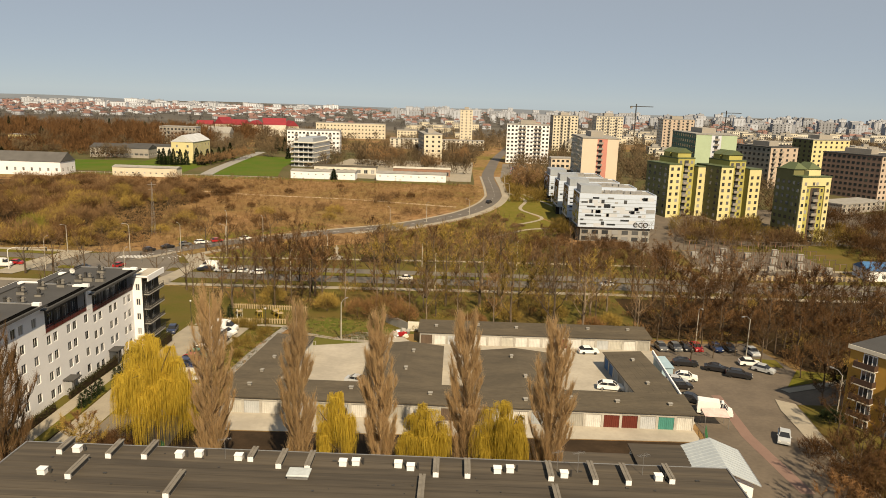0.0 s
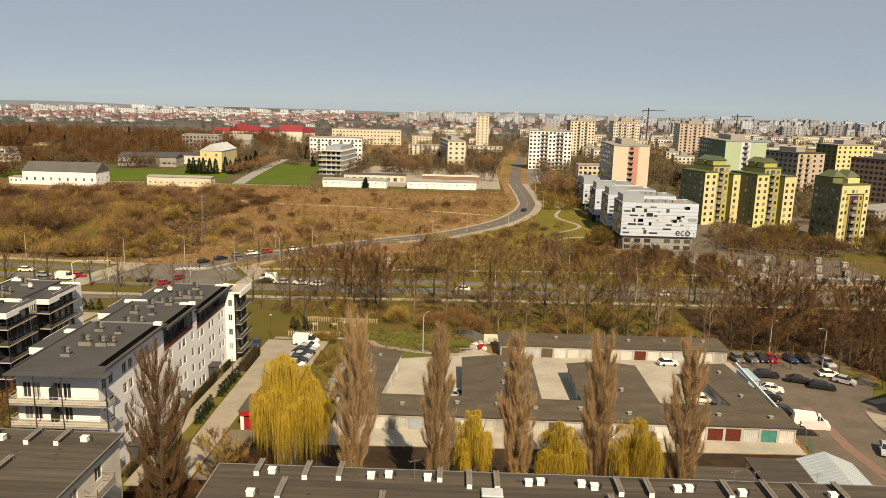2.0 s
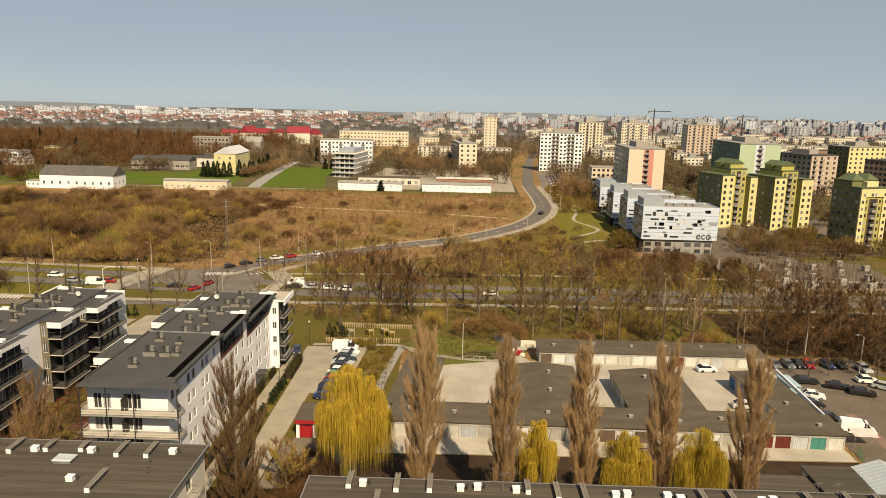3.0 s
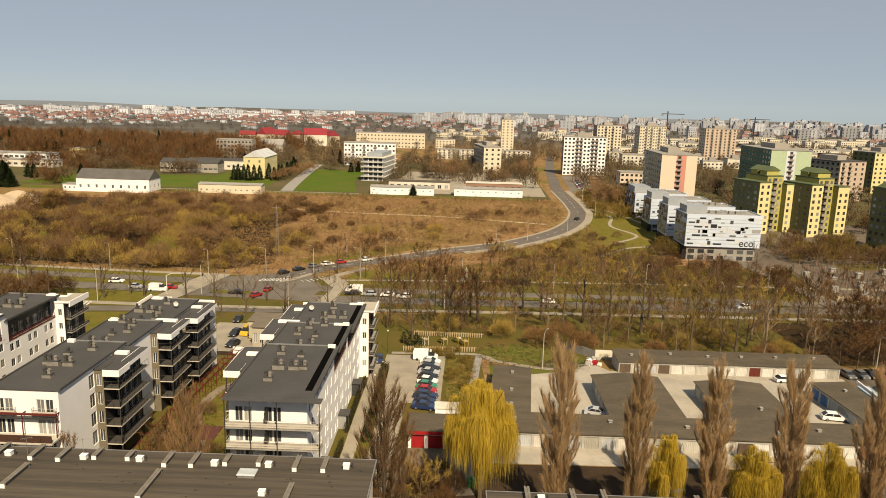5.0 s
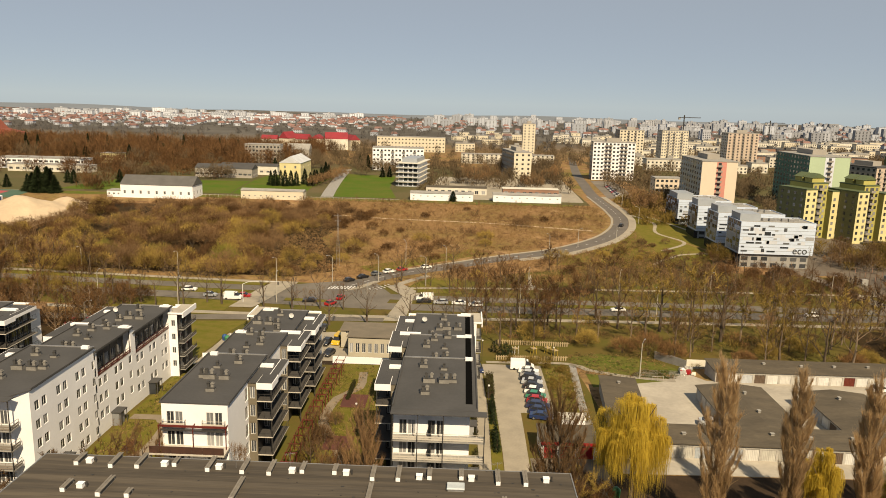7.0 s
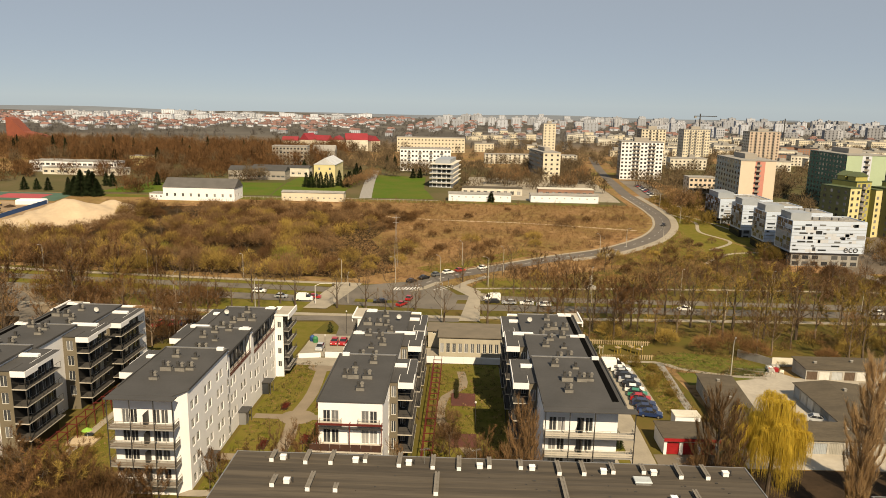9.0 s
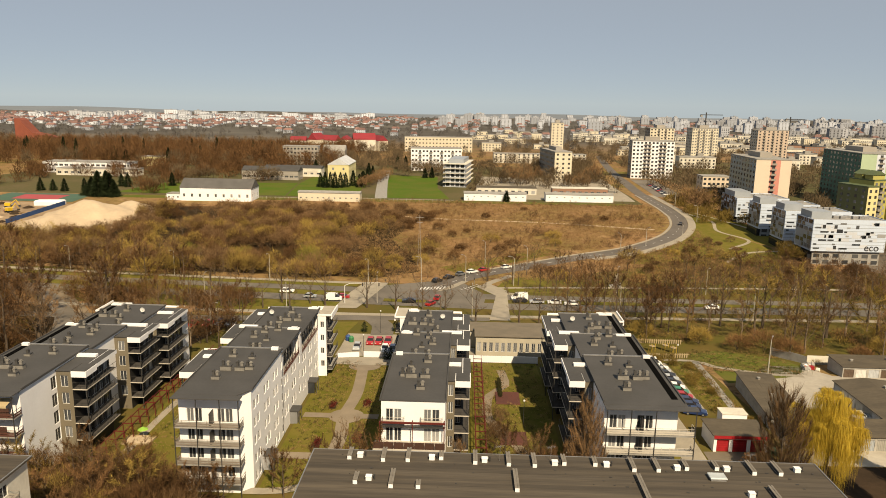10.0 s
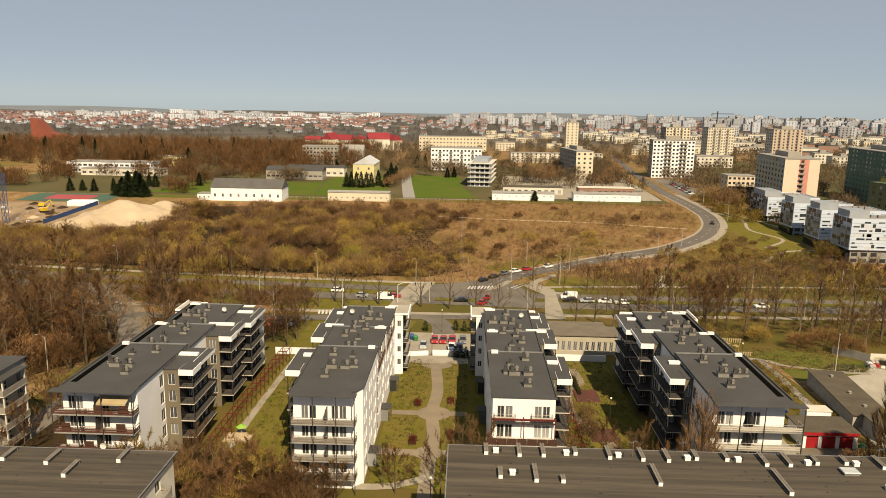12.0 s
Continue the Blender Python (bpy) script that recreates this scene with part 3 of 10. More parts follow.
flat("playground_ground", patch_geo([(-62, 148), (-8, 148), (-8, 158), (-14, 158), (-37, 167), (-62, 166.5)], 0.024), ROUGHGRASS, "rough olive ground round the playground", "ground")
flat("lawn_playground", patch_geo([(-36, 151.5), (-32, 145), (-23, 141.5), (-16, 141.2), (-11, 146), (-13, 152), (-20, 157), (-28, 160), (-35, 157)], 0.05), FRESHGRASS, "bright green lawn beside the playground", "lawn")
flat("lawn_playground_front", patch_geo([(-34, 133.5), (-24, 137), (-16, 140), (-34, 143)], 0.06), FRESHGRASS, "bright green lawn by the path", "lawn")
flat("footpath_lawn", strip_geo([(-56, 149.5), (-37, 150.5), (-33, 146), (-24, 141.5), (-15, 140)], -0.9, 0.9, 0.10), PAVING, "narrow pale footpath across the lawn", "path")
flat("footpath_garages", strip_geo([(-36, 150), (-37, 138), (-38, 124), (-38.5, 108)], -0.8, 0.8, 0.10), CONCGREY, "narrow path behind the garages", "path")
flat("driveway", patch_geo([(-54.8, 84), (-50.8, 84), (-50.6, 96), (-50.4, 118), (-44, 118), (-43.6, 148), (-57.0, 148), (-56.8, 140), (-55.2, 128), (-54.7, 100)], 0.05), PAVING, "beige block-paved driveway", "driveway")
flat("driveway_apron", patch_geo([(-50.6, 84), (-38, 86), (-38.5, 100), (-50.3, 99.4)], 0.05), EARTHPATH, "worn earth and paving before the red garage", "driveway")
flat("footway_flats", patch_geo([(-58.8, 82), (-56.8, 82), (-56.6, 120), (-57.2, 142), (-58.9, 142)], 0.13), PAVING, "beige paved footway along the flats", "pavement")
flat("planting_strip", patch_geo([(-56.75, 84), (-54.95, 84), (-54.85, 100), (-55.3, 128), (-56.85, 138), (-56.55, 120)], 0.16), GRASS, "narrow planting strip with clipped shrubs", "lawn")
flat("bushy_lawn", patch_geo([(-43, 118), (-38.5, 108), (-37.5, 148), (-43, 148)], 0.06), GRASS, "rough grass beside parked cars", "lawn")
flat("service_yard", patch_geo([(-103.0, 146), (-88.6, 146), (-88.6, 157), (-91.8, 157.5), (-91.8, 171), (-103.0, 171)], 0.06), PAVING, "beige paved yard beside the low building", "yard")
flat("court_lawn", patch_geo(rect(-121.9, -103.6, 82, 143), 0.05), GRASS, "green courtyard lawn between white buildings", "lawn")
COURTPATH = surface("beige_gravel_path", (0.216, 0.176, 0.128), (0.168, 0.1376, 0.1), mix=0.5, scale=0.3, fine=3)
flat("court_path", strip_geo([(-113, 76), (-113.0, 92), (-112.6, 100), (-113.4, 110), (-112.8, 122), (-114.2, 142)], -1.2, 1.2, 0.11), COURTPATH, "pale straight path through the courtyard", "path")
def disc(x, y, r, n=20):
    return [(x + r * math.cos(2 * math.pi * i / n), y + r * math.sin(2 * math.pi * i / n)) for i in range(n)]


for x, y, r in ((-113.0, 109.5, 3.3), (-113.6, 138.5, 3.6), (-113.2, 93.5, 2.4)):
    flat("court_junction", patch_geo(disc(x, y, r), 0.117), COURTPATH, "rounded path junction in the courtyard", "path")
flat("court_cross_path", strip_geo([(-121, 109.5), (-107, 109.5)], -1.1, 1.1, 0.115), COURTPATH, "pale cross path in the courtyard", "path")
flat("court_cross_path_south", strip_geo([(-122, 93.5), (-107, 93.5)], -1.1, 1.1, 0.115), COURTPATH, "pale cross path in the courtyard", "path")
flat("court_end_paving", patch_geo([(-121.5, 139.5), (-106.5, 139.5), (-106.5, 146), (-121.5, 146)], 0.12), PAVING, "pale paved end of the courtyard", "paving")
flat("court_south_path", strip_geo([(-124, 82), (-118, 82.5), (-112, 86)], -0.9, 0.9, 0.12), PAVING, "pale path in front of the courtyard", "path")
PADRED = surface("red_rubber", (0.092, 0.032, 0.024), (0.068, 0.0272, 0.0216), scale=0.5, fine=5)
flat("garden_lawn_east", patch_geo(rect(-90, -74.5, 78, 144), 0.05), GRASS, "olive garden lawn between buildings", "lawn")
flat("garden_path_east", strip_geo([(-81, 78), (-80, 92), (-83, 102), (-86.5, 110), (-86, 122), (-82.5, 128), (-83, 138)], -0.9, 0.9, 0.11), COURTPATH, "winding pale garden path", "path")
for y0, y1 in ((117.5, 123.5), (99.5, 104.5)):
    g = Geo().soft_box(-84.8, -80.0, y0, y1, land(y0) + 0.02, land(y0) + 0.22, 0.05)
    solid("play_pad", g, PADRED, "dark red rubber play pad in the garden", "play pad")
flat("garden_lawn_west", patch_geo(rect(-149, -137.5, 78, 144), 0.05), GRASS, "olive garden lawn between buildings", "lawn")
flat("garden_path_west", strip_geo([(-147.0, 78), (-146.8, 110), (-146.6, 142)], -0.7, 0.7, 0.11), PAVING, "straight pale path along the flats", "path")
flat("lawn_behind_flats", patch_geo([(-152, 145), (-122.5, 145), (-122.5, 168), (-121, 179), (-150, 176)], 0.04), GRASS, "olive lawn behind the flats", "lawn")
flat("rear_car_park", patch_geo([(-122, 147), (-104, 147), (-104, 167), (-122, 167)], 0.05), PAVING, "beige paved car park behind the flats", "car park")
flat("forecourt", patch_geo([(-104, 143), (-74, 143), (-74, 150), (-104, 150)], 0.04), DIRT, "planted bed before the low building", "ground")

# uphill compound and beyond
TOWNGROUND = surface("town_ground", (0.105, 0.083, 0.046), (0.072, 0.070, 0.030), mix=0.6, scale=0.03, fine=0.5, bump=0.4, spec=0.03)
flat("compound_ground", patch_geo(rect(-420, 10, 396, 640), 0.015, 10.0), TOWNGROUND, "olive-brown ground of the compound uphill", "ground")
flat("town_ground", patch_geo(rect(62, 420, 268, 760), 0.012, 10.0), TOWNGROUND, "olive-brown ground between the tower blocks", "ground")
BRIGHTGRASS = surface("bright_lawn", (0.052, 0.100, 0.010), (0.085, 0.098, 0.020), mix=0.6, scale=0.05, fine=0.8, bump=0.4, spec=0.03)
flat("lawn_uphill", patch_geo([(-140, 404), (-101, 404), (-110, 455), (-113, 530), (-152, 538)], 0.06), BRIGHTGRASS, "bright green lawn in the compound", "lawn")
flat("lawn_compound_west", patch_geo([(-300, 404), (-198, 404), (-205, 470), (-290, 455)], 0.06), BRIGHTGRASS, "green grass in the compound", "lawn")
flat("lawn_compound_edge", patch_geo([(-330, 384), (0, 390), (0, 398), (-330, 394)], 0.06), FRESHGRASS, "green edge of the field", "lawn")
flat("lawn_compound_middle", patch_geo([(-197, 404), (-156, 404), (-158, 440), (-156, 515), (-204, 515), (-204, 470)], 0.055), BRIGHTGRASS, "green grass between the compound buildings", "lawn")
flat("compound_drive", strip_geo([(-141, 402), (-143.5, 425), (-150, 490), (-158, 582)], -3.6, 3.6, 0.10), CONCGREY, "pale concrete drive", "road")
flat("compound_yard", patch_geo([(-88, 408), (8, 408), (12, 540), (-80, 540)], 0.06), PAVING, "pale yard between low sheds", "yard")
flat("field_track", strip_geo([(-140, 352), (-100, 344), (-50, 340), (0, 330)], -1.0, 1.0, 0.05), SAND, "faint sandy track across the field", "path")
flat("building_site_ground", patch_geo([(-420, 292), (-300, 296), (-256, 300), (-252, 342), (-300, 362), (-330, 366), (-430, 360)], 0.06), SITE, "disturbed sandy ground of a building site", "ground")
COURT = surface("sports_green", (0.056, 0.104, 0.072), (0.044, 0.084, 0.06), scale=0.2)
COURTRED = surface("sports_red", (0.304, 0.06, 0.068), (0.256, 0.052, 0.056), scale=0.2)
flat("sports_court", patch_geo(rect(-356, -306, 368, 394), 0.10), COURT, "green sports court surface", "sports court")
flat("sports_court_pitch", patch_geo(rect(-344, -318, 374, 388), 0.13), COURTRED, "red playing area of the sports court", "sports court")
flat("bus_parking", patch_geo([(26, 430), (44, 430), (52, 540), (34, 540)], 0.08), OLDASPHALT, "pale parking strip along the road", "car park")
flat("residential_yard", patch_geo([(62, 262), (104, 262), (106, 274), (200, 284), (214, 345), (84, 352), (78, 300)], 0.03), PARKASPHALT, "dark worn asphalt yard between tower blocks", "yard")
flat("station_grass", patch_geo([(126, 234), (300, 237), (300, 300), (240, 345), (214, 345), (200, 284), (106, 274), (104, 264), (126, 264)], 0.026), ROUGHGRASS, "rough dead grass under trees beside the transformer station", "ground")
flat("substation_yard", patch_geo([(80, 218), (128, 222), (126, 264), (82, 261)], 0.055), PARKASPHALT, "grey gravel yard of a transformer station", "yard")

# ---- white apartment blocks ----
WINDOWS = {}


def window_meshes(w, h, mullions=1):
    key = (round(w, 2), round(h, 2), mullions)
    if key not in WINDOWS:
        b = 0.07
        fr = Geo()
        fr.box(-w / 2, w / 2, -0.05, 0.0, 0, b).box(-w / 2, w / 2, -0.05, 0.0, h - b, h)
        fr.box(-w / 2, -w / 2 + b, -0.05, 0.0, b, h - b).box(w / 2 - b, w / 2, -0.05, 0.0, b, h - b)
        for i in range(mullions):
            x = -w / 2 + w * (i + 1) / (mullions + 1)
            fr.box(x - 0.04, x + 0.04, -0.05, 0.0, b, h - b)
        pane = Geo().box(-w / 2 + 0.02, w / 2 - 0.02, -0.03, -0.01, 0.02, h - 0.02)
        # one sheet of frame bars and panes, for the far ends of the blocks
        gx_ = [-w / 2, -w / 2 + b] + [v for i in range(mullions) for v in (-w / 2 + w * (i + 1) / (mullions + 1) - 0.04, -w / 2 + w * (i + 1) / (mullions + 1) + 0.04)] + [w / 2 - b, w / 2]
        gz_ = [0, b, h - b, h]
        sheet = Geo()
        sheet.v = [(x, -0.05, z) for z in gz_ for x in gx_]
        k = len(gx_)
        sheet.f = [(r * k + c, r * k + c + 1, r * k + k + c + 1, r * k + k + c) for r in range(3) for c in range(k - 1)]
        whole = sheet.mesh("window", FRAME)
        whole.materials.append(GLASS)
        for q in whole.polygons:
            r, c = divmod(q.index, k - 1)
            q.material_index = int(r == 1 and c % 2 == 1)
        WINDOWS[key] = (fr.mesh("window", FRAME), pane.mesh("pane", GLASS), whole)
    return WINDOWS[key]


def put_window(parent, x, y, z, angle, w, h, mullions=1, depth=0.14):
    """A framed window; angle turns its outside, which looks along -y at 0."""
    fr, pane, whole = window_meshes(w, h, mullions)
    a = radians(angle)
    ob = part("window", whole if y > 108 else fr, None, parent, m=pose(x - math.sin(a) * depth, y + math.cos(a) * depth, z, 0, 0, angle))
    if y <= 108:
        part("pane", pane, None, ob)
    return ob


def side(g, parent, a, b, z0, z1, rows, cols, w, h, mull=1, depth=0.18):
    """A wall with a grid of windows. rows: sill heights; cols: centres along the wall."""
    holes = [(c - w / 2, c + w / 2, r, r + h) for r in rows for c in cols]
    g.wall(a, b, z0, z1, holes, depth)
    ln = math.hypot(b[0] - a[0], b[1] - a[1])
    ux, uy = (b[0] - a[0]) / ln, (b[1] - a[1]) / ln
    ang = math.degrees(math.atan2(uy, ux))
    for r in rows:
        for c in cols:
            put_window(parent, a[0] + ux * c, a[1] + uy * c, r, ang, w, h, mull, depth - 0.04)


def railing(parent, pts, z, label="", mat=None, height=1.05, panel=True):
    """A balcony rail along the points: top bar, posts and a panel."""
    g = Geo()
    for a, b in zip(pts, pts[1:]):
        g.tube((*a, z + height), (*b, z + height), 0.03, 0.03, 4)
        ln = math.hypot(b[0] - a[0], b[1] - a[1])
        k = max(1, int(ln / 1.1))
        for i in range(k + 1):
            x, y = a[0] + (b[0] - a[0]) * i / k, a[1] + (b[1] - a[1]) * i / k
            g.box(x - 0.02, x + 0.02, y - 0.02, y + 0.02, z, z + height)
        if panel:
            d = 0.015
            nx, ny = (b[1] - a[1]) / ln * d, -(b[0] - a[0]) / ln * d
            for v0, v1 in ((0.10, 0.34), (0.42, 0.66)):
                g.face((a[0], a[1], z + v0), (b[0], b[1], z + v0), (b[0], b[1], z + v1), (a[0], a[1], z + v1))
                g.face((a[0] + nx, a[1] + ny, z + v1), (b[0] + nx, b[1] + ny, z + v1), (b[0] + nx, b[1] + ny, z + v0), (a[0] + nx, a[1] + ny, z + v0))
    return part("railing", g, mat or RAIL, parent, label)


BROWNSCREEN = surface("brown_timber_screen", (0.06, 0.028, 0.0192), (0.04, 0.0208, 0.0152), scale=1.2, fine=8, rough=0.7)
DARKCLAD = surface("dark_cladding", (0.0208, 0.02, 0.0192), scale=1.0, rough=0.6)
STEPS = [(0.0, 19.5, 12.6), (19.5, 33.5, 11.8), (33.5, 51.5, 10.9)]  # start, end, top floor above the datum
STOREY = 2.9


DARKRAIL = surface("dark_grey_railing", (0.05, 0.047, 0.044), (0.036, 0.034, 0.032), scale=1.5, rough=0.5)
PALERAIL = surface("pale_railing", (0.448, 0.416, 0.36), (0.368, 0.344, 0.304), scale=1.5, rough=0.5)
# deck colour darkened to stand in for shade behind the balcony rails
DECKSHADE = surface("balcony_deck_shade", (0.052, 0.048, 0.044), (0.038, 0.035, 0.032), scale=0.6, fine=4)
SLOTSHADE = surface("slot_shade", (0.0048, 0.0048, 0.0048), rough=0.9, scale=2, bump=0, spec=0.0)


def apartment(x_straight, mirror, front, y0=81.5, rise=0.0, length=53.0, name="apartment_building", rail_mat=None, W=11.4, P=3.6, roofs=(16.5, 15.7, 14.8), cut=0.0, jut=0.1, slot=False, eave=0.25):
    """A five-storey block along y. Its straight side is at x_straight, looking east (west if mirrored); toothed
    balconies on the other side.
    front: 'balcony' or 'plain'. roofs: roof heights from front to rear; cut: size of the slanting corner on the
    straight side;
    jut: how far the front balconies and their roof stand out beyond the straight side; slot: a black strip along the
    roof edge as shade of an open slot; eave: how far the roof stands out beyond the straight side."""
    s = -1 if mirror else 1
    label = {"balcony": "white five-storey apartment block with steel-framed front balconies and grey flat roof",
             "plain": "white five-storey apartment block with plain front and grey flat roof"}[front]
    top = thing(name, label, "apartment building", group="apartment blocks")
    sections = [(a, b, z, f) for (a, b, f), z in zip(STEPS, roofs)]

    def X(u):  # u: distance inwards from the straight side
        return x_straight - s * u

    def seg(u0, v0, u1, v1):  # end points so that the outside is on the right
        a, b = (X(u0), y0 + v0), (X(u1), y0 + v1)
        return (b, a) if mirror else (a, b)

    for k, (v0, v1, zt, top_floor) in enumerate(sections):
        white = Geo()
        zb = land(y0 + v1) - 0.6
        floors = [top_floor + rise - STOREY * i for i in range(5)]
        # straight side with window pairs; the attic storey is set back behind dark glazing
        cols = [c for c in (1.6, 3.4, 7.2, 9.0, 12.6, 14.4, 17.6) if c < v1 - v0 - 0.8]
        if not mirror:
            a, b = (X(0), y0 + v0 + (0 if k else cut)), (X(0), y0 + v1)
        else:
            a, b = (X(0), y0 + v1), (X(0), y0 + v0)
        rows = [f + 0.95 for f in floors[1:5] if f > zb + 0.2]
        if k == 0:
            rows = [floors[0] + 0.95] + rows
        side(white, top, a, b, zb, floors[0] if k else zt, [r for r in rows if k == 0 or r < floors[0] - 0.5], cols, 1.15, 1.45)
        if k:  # glazed attic
            g = Geo()
            inn = 1.5
            a2 = (X(inn), y0 + v0 + 0.9) if not mirror else (X(inn), y0 + v1 - 0.9)
            b2 = (X(inn), y0 + v1 - 0.9) if not mirror else (X(inn), y0 + v0 + 0.9)
            side(g, top, a2, b2, floors[0], zt - 0.3, [floors[0] + 0.1], [1.6 + 2.3 * i for i in range(int((v1 - v0 - 3) / 2.3) + 1)], 1.5, 2.0)
            part("attic_wall", g, STEEL, top, "dark glazed attic storey")
            fl = Geo().box(min(X(0), X(inn)), max(X(0), X(inn)), y0 + v0, y0 + v1, floors[0] - 0.06, floors[0] - 0.01)
            part("attic_terrace", fl, CONCGREY, top)
            railing(top, [(X(0.06), y0 + v0 + 0.9), (X(0.06), y0 + v1 - 0.9)], floors[0], "dark attic railing", REDSTEEL)
            posts = Geo()
            for i in range(6):
                yy = y0 + v0 + 1.2 + i * (v1 - v0 - 2.4) / 5
                posts.box(X(0.14) - 0.05, X(0.14) + 0.05, yy - 0.05, yy + 0.05, floors[0], zt - 0.3)
            part("attic_posts", posts, STEEL, top)
            for yy in (y0 + v0, y0 + v1 - 0.9):  # white stair risers between the glazed stretches
                part("stair_riser", Geo().box(min(X(0), X(2.2)), max(X(0), X(2.2)), yy, yy + 0.9, floors[0] - 0.02, zt + 0.35), WHITE, top)
        # back side: main body
        if not mirror:
            a, b = (X(W), y0 + v1), (X(W), y0 + v0)
        else:
            a, b = (X(W), y0 + v0), (X(W), y0 + v1)
        if k == 0:
            ln = v1 - v0
            cols_b = [ln - 8.6] if not mirror else [8.6]
            side(white, top, a, b, zb, zt, [f + 0.3 for f in floors[:4]], cols_b, 1.5, 2.1)
        else:
            white.wall(a, b, zb, zt)
        # cross walls where the roof steps
        z_end = zb if k == len(sections) - 1 else sections[k + 1][2]
        f0, f1 = seg(0, v1, W, v1)
        white.wall(f0, f1, z_end - 0.05 if k < 2 else zb, zt)
        part("wall", white, WHITE, top)
        xa, xb = sorted((X(-0.0), X(W)))
        roof = Geo()
        fy = y0 + v0 - (0.7 if k == 0 and front == "balcony" else 0.1)
        if k == 0 and cut:
            roof.prism([(xa - 0.25, fy), (xb - cut + 0.25, fy), (xb + 0.25, y0 + cut), (xb + 0.25, y0 + v1 + 0.05), (xa - 0.25, y0 + v1 + 0.05)], zt - 0.02, zt + 0.14)
        else:
            roof.box(xa - (eave if mirror else 0.25), xb + (0.25 if mirror else eave), fy, y0 + v1 + 0.05, zt - 0.02, zt + 0.14)
        part("roof", roof, DARKROOF, top, "dark grey flat membrane roof")
        for xx in (xa - (eave if mirror else 0.25), xb + (0.25 if mirror else eave) - 0.2):
            part("parapet", Geo().box(xx, xx + 0.2, y0 + v0 + 0.2 + (0 if k else cut), y0 + v1 - 0.21, zt + 0.14, zt + 0.34), DARKROOF, top)
        part("parapet", Geo().box(xa - 0.25, xb + 0.25, y0 + v1 - 0.2, y0 + v1 + 0.06, zt + 0.145, zt + 0.30), GALV, top)
    # front
    zt = sections[0][2]
    zb = land(y0) - 0.6
    floors = [STEPS[0][2] + rise - STOREY * i for i in range(5)]
    fa, fb = (X(W), y0), (X(cut), y0)
    if mirror:
        fa, fb = fb, fa
    fw = Geo()
    dcols = ([1.7, 2.9, 6.2, 7.4] if cut else [1.3, 2.5, 5.2, 6.4]) if front == "balcony" else [1.2, 2.4, 6.7, 7.9]
    side(fw, top, fa, fb, zb, zt, [f + 0.12 for f in floors[:4]], dcols, 1.05, 2.1)
    part("front_wall", fw, WHITE, top)
    if cut:
        part("corner_wall", Geo().wall((X(cut), y0), (X(0), y0 + cut), zb, zt), WHITE, top, "slanting white corner wall")
    xa, xb = sorted((X(0), X(W)))
    if front == "balcony":
        bx0, bx1 = (xa - jut, xb + 0.1) if mirror else (xa - 0.1, xb - cut * 0.45 + jut)
        for f in floors[:4]:
            slab = Geo().box(bx0, bx1, y0 - 1.9, y0 - 0.003, f - 0.12, f + 0.06)
            bal = part("balcony", slab, CONCGREY, top, "concrete balcony slab")
            railing(bal, [(bx0 + 0.05, y0 - 0.05), (bx0 + 0.05, y0 - 1.86), (bx1 - 0.05, y0 - 1.86), (bx1 - 0.05, y0 - 0.05)], f + 0.06, mat=rail_mat)
            part("partition", Geo().box((xa + xb) / 2 - 0.04, (xa + xb) / 2 + 0.04, y0 - 1.8, y0 - 0.01, f + 0.07, f + 2.2), STEEL, bal)
        for xx in (bx0 + 0.12, bx0 + W / 3, bx0 + 2 * W / 3, bx1 - 0.12):
            part("column", Geo().box(xx - 0.06, xx + 0.06, y0 - 1.98, y0 - 1.88, zb, zt), STEEL, top, "dark steel column")
        part("front_roof", Geo().box(bx0 - 0.15, bx1 + 0.15, y0 - 2.2, y0 - 0.72, zt - 0.02, zt + 0.12), DARKROOF, top)
    else:
        f0, f1 = floors[0], floors[1]
        for cx in (xa + 1.8, xa + 7.3):
            bal = part("balcony", Geo().box(cx - 1.6, cx + 1.6, y0 - 0.5, y0 - 0.003, f0 - 0.1, f0 + 0.05), CONCGREY, top)
            railing(bal, [(cx - 1.55, y0 - 0.03), (cx - 1.55, y0 - 0.46), (cx + 1.55, y0 - 0.46), (cx + 1.55, y0 - 0.03)], f0 + 0.05, mat=PALERAIL)
        part("ledge", Geo().box(xa, xb + 0.1, y0 - 0.78, y0 - 0.52, f0 - 0.3, f0 - 0.12), STEEL, top, "dark steel ledge")
        part("beam", Geo().box(xa - 0.2, xb + 0.1, y0 - 1.0, y0 - 0.8, f0 + 0.35, f0 + 0.62), REDSTEEL, top, "red steel beam across the front")
        for xx in (xa - 0.1, (xa + xb) / 2, xb - 0.05):
            part("post", Geo().box(xx - 0.06, xx + 0.06, y0 - 0.96, y0 - 0.84, f1 + 0.16, f0 + 0.349), REDSTEEL, top)
            part("beam_arm", Geo().box(xx - 0.05, xx + 0.05, y0 - 0.799, y0 - 0.01, f0 + 0.4, f0 + 0.55), REDSTEEL, top)
        part("terrace_slab", Geo().box(xa - 0.9, xb + 0.2, y0 - 2.6, y0 - 0.003, f1 - 0.1, f1 + 0.15), PALERAIL, top, "pale terrace slab")
        for i in range(7):
            w_ = (xb - xa + 1.0) / 7
            part("terrace_screen", Geo().box(0.02, w_ - 0.02, -0.05, 0.05, 0, 1.0), BROWNSCREEN, top, "dark red-brown timber terrace screen", m=pose(xa - 0.85 + i * w_, y0 - 2.5, f1 + 0.15))
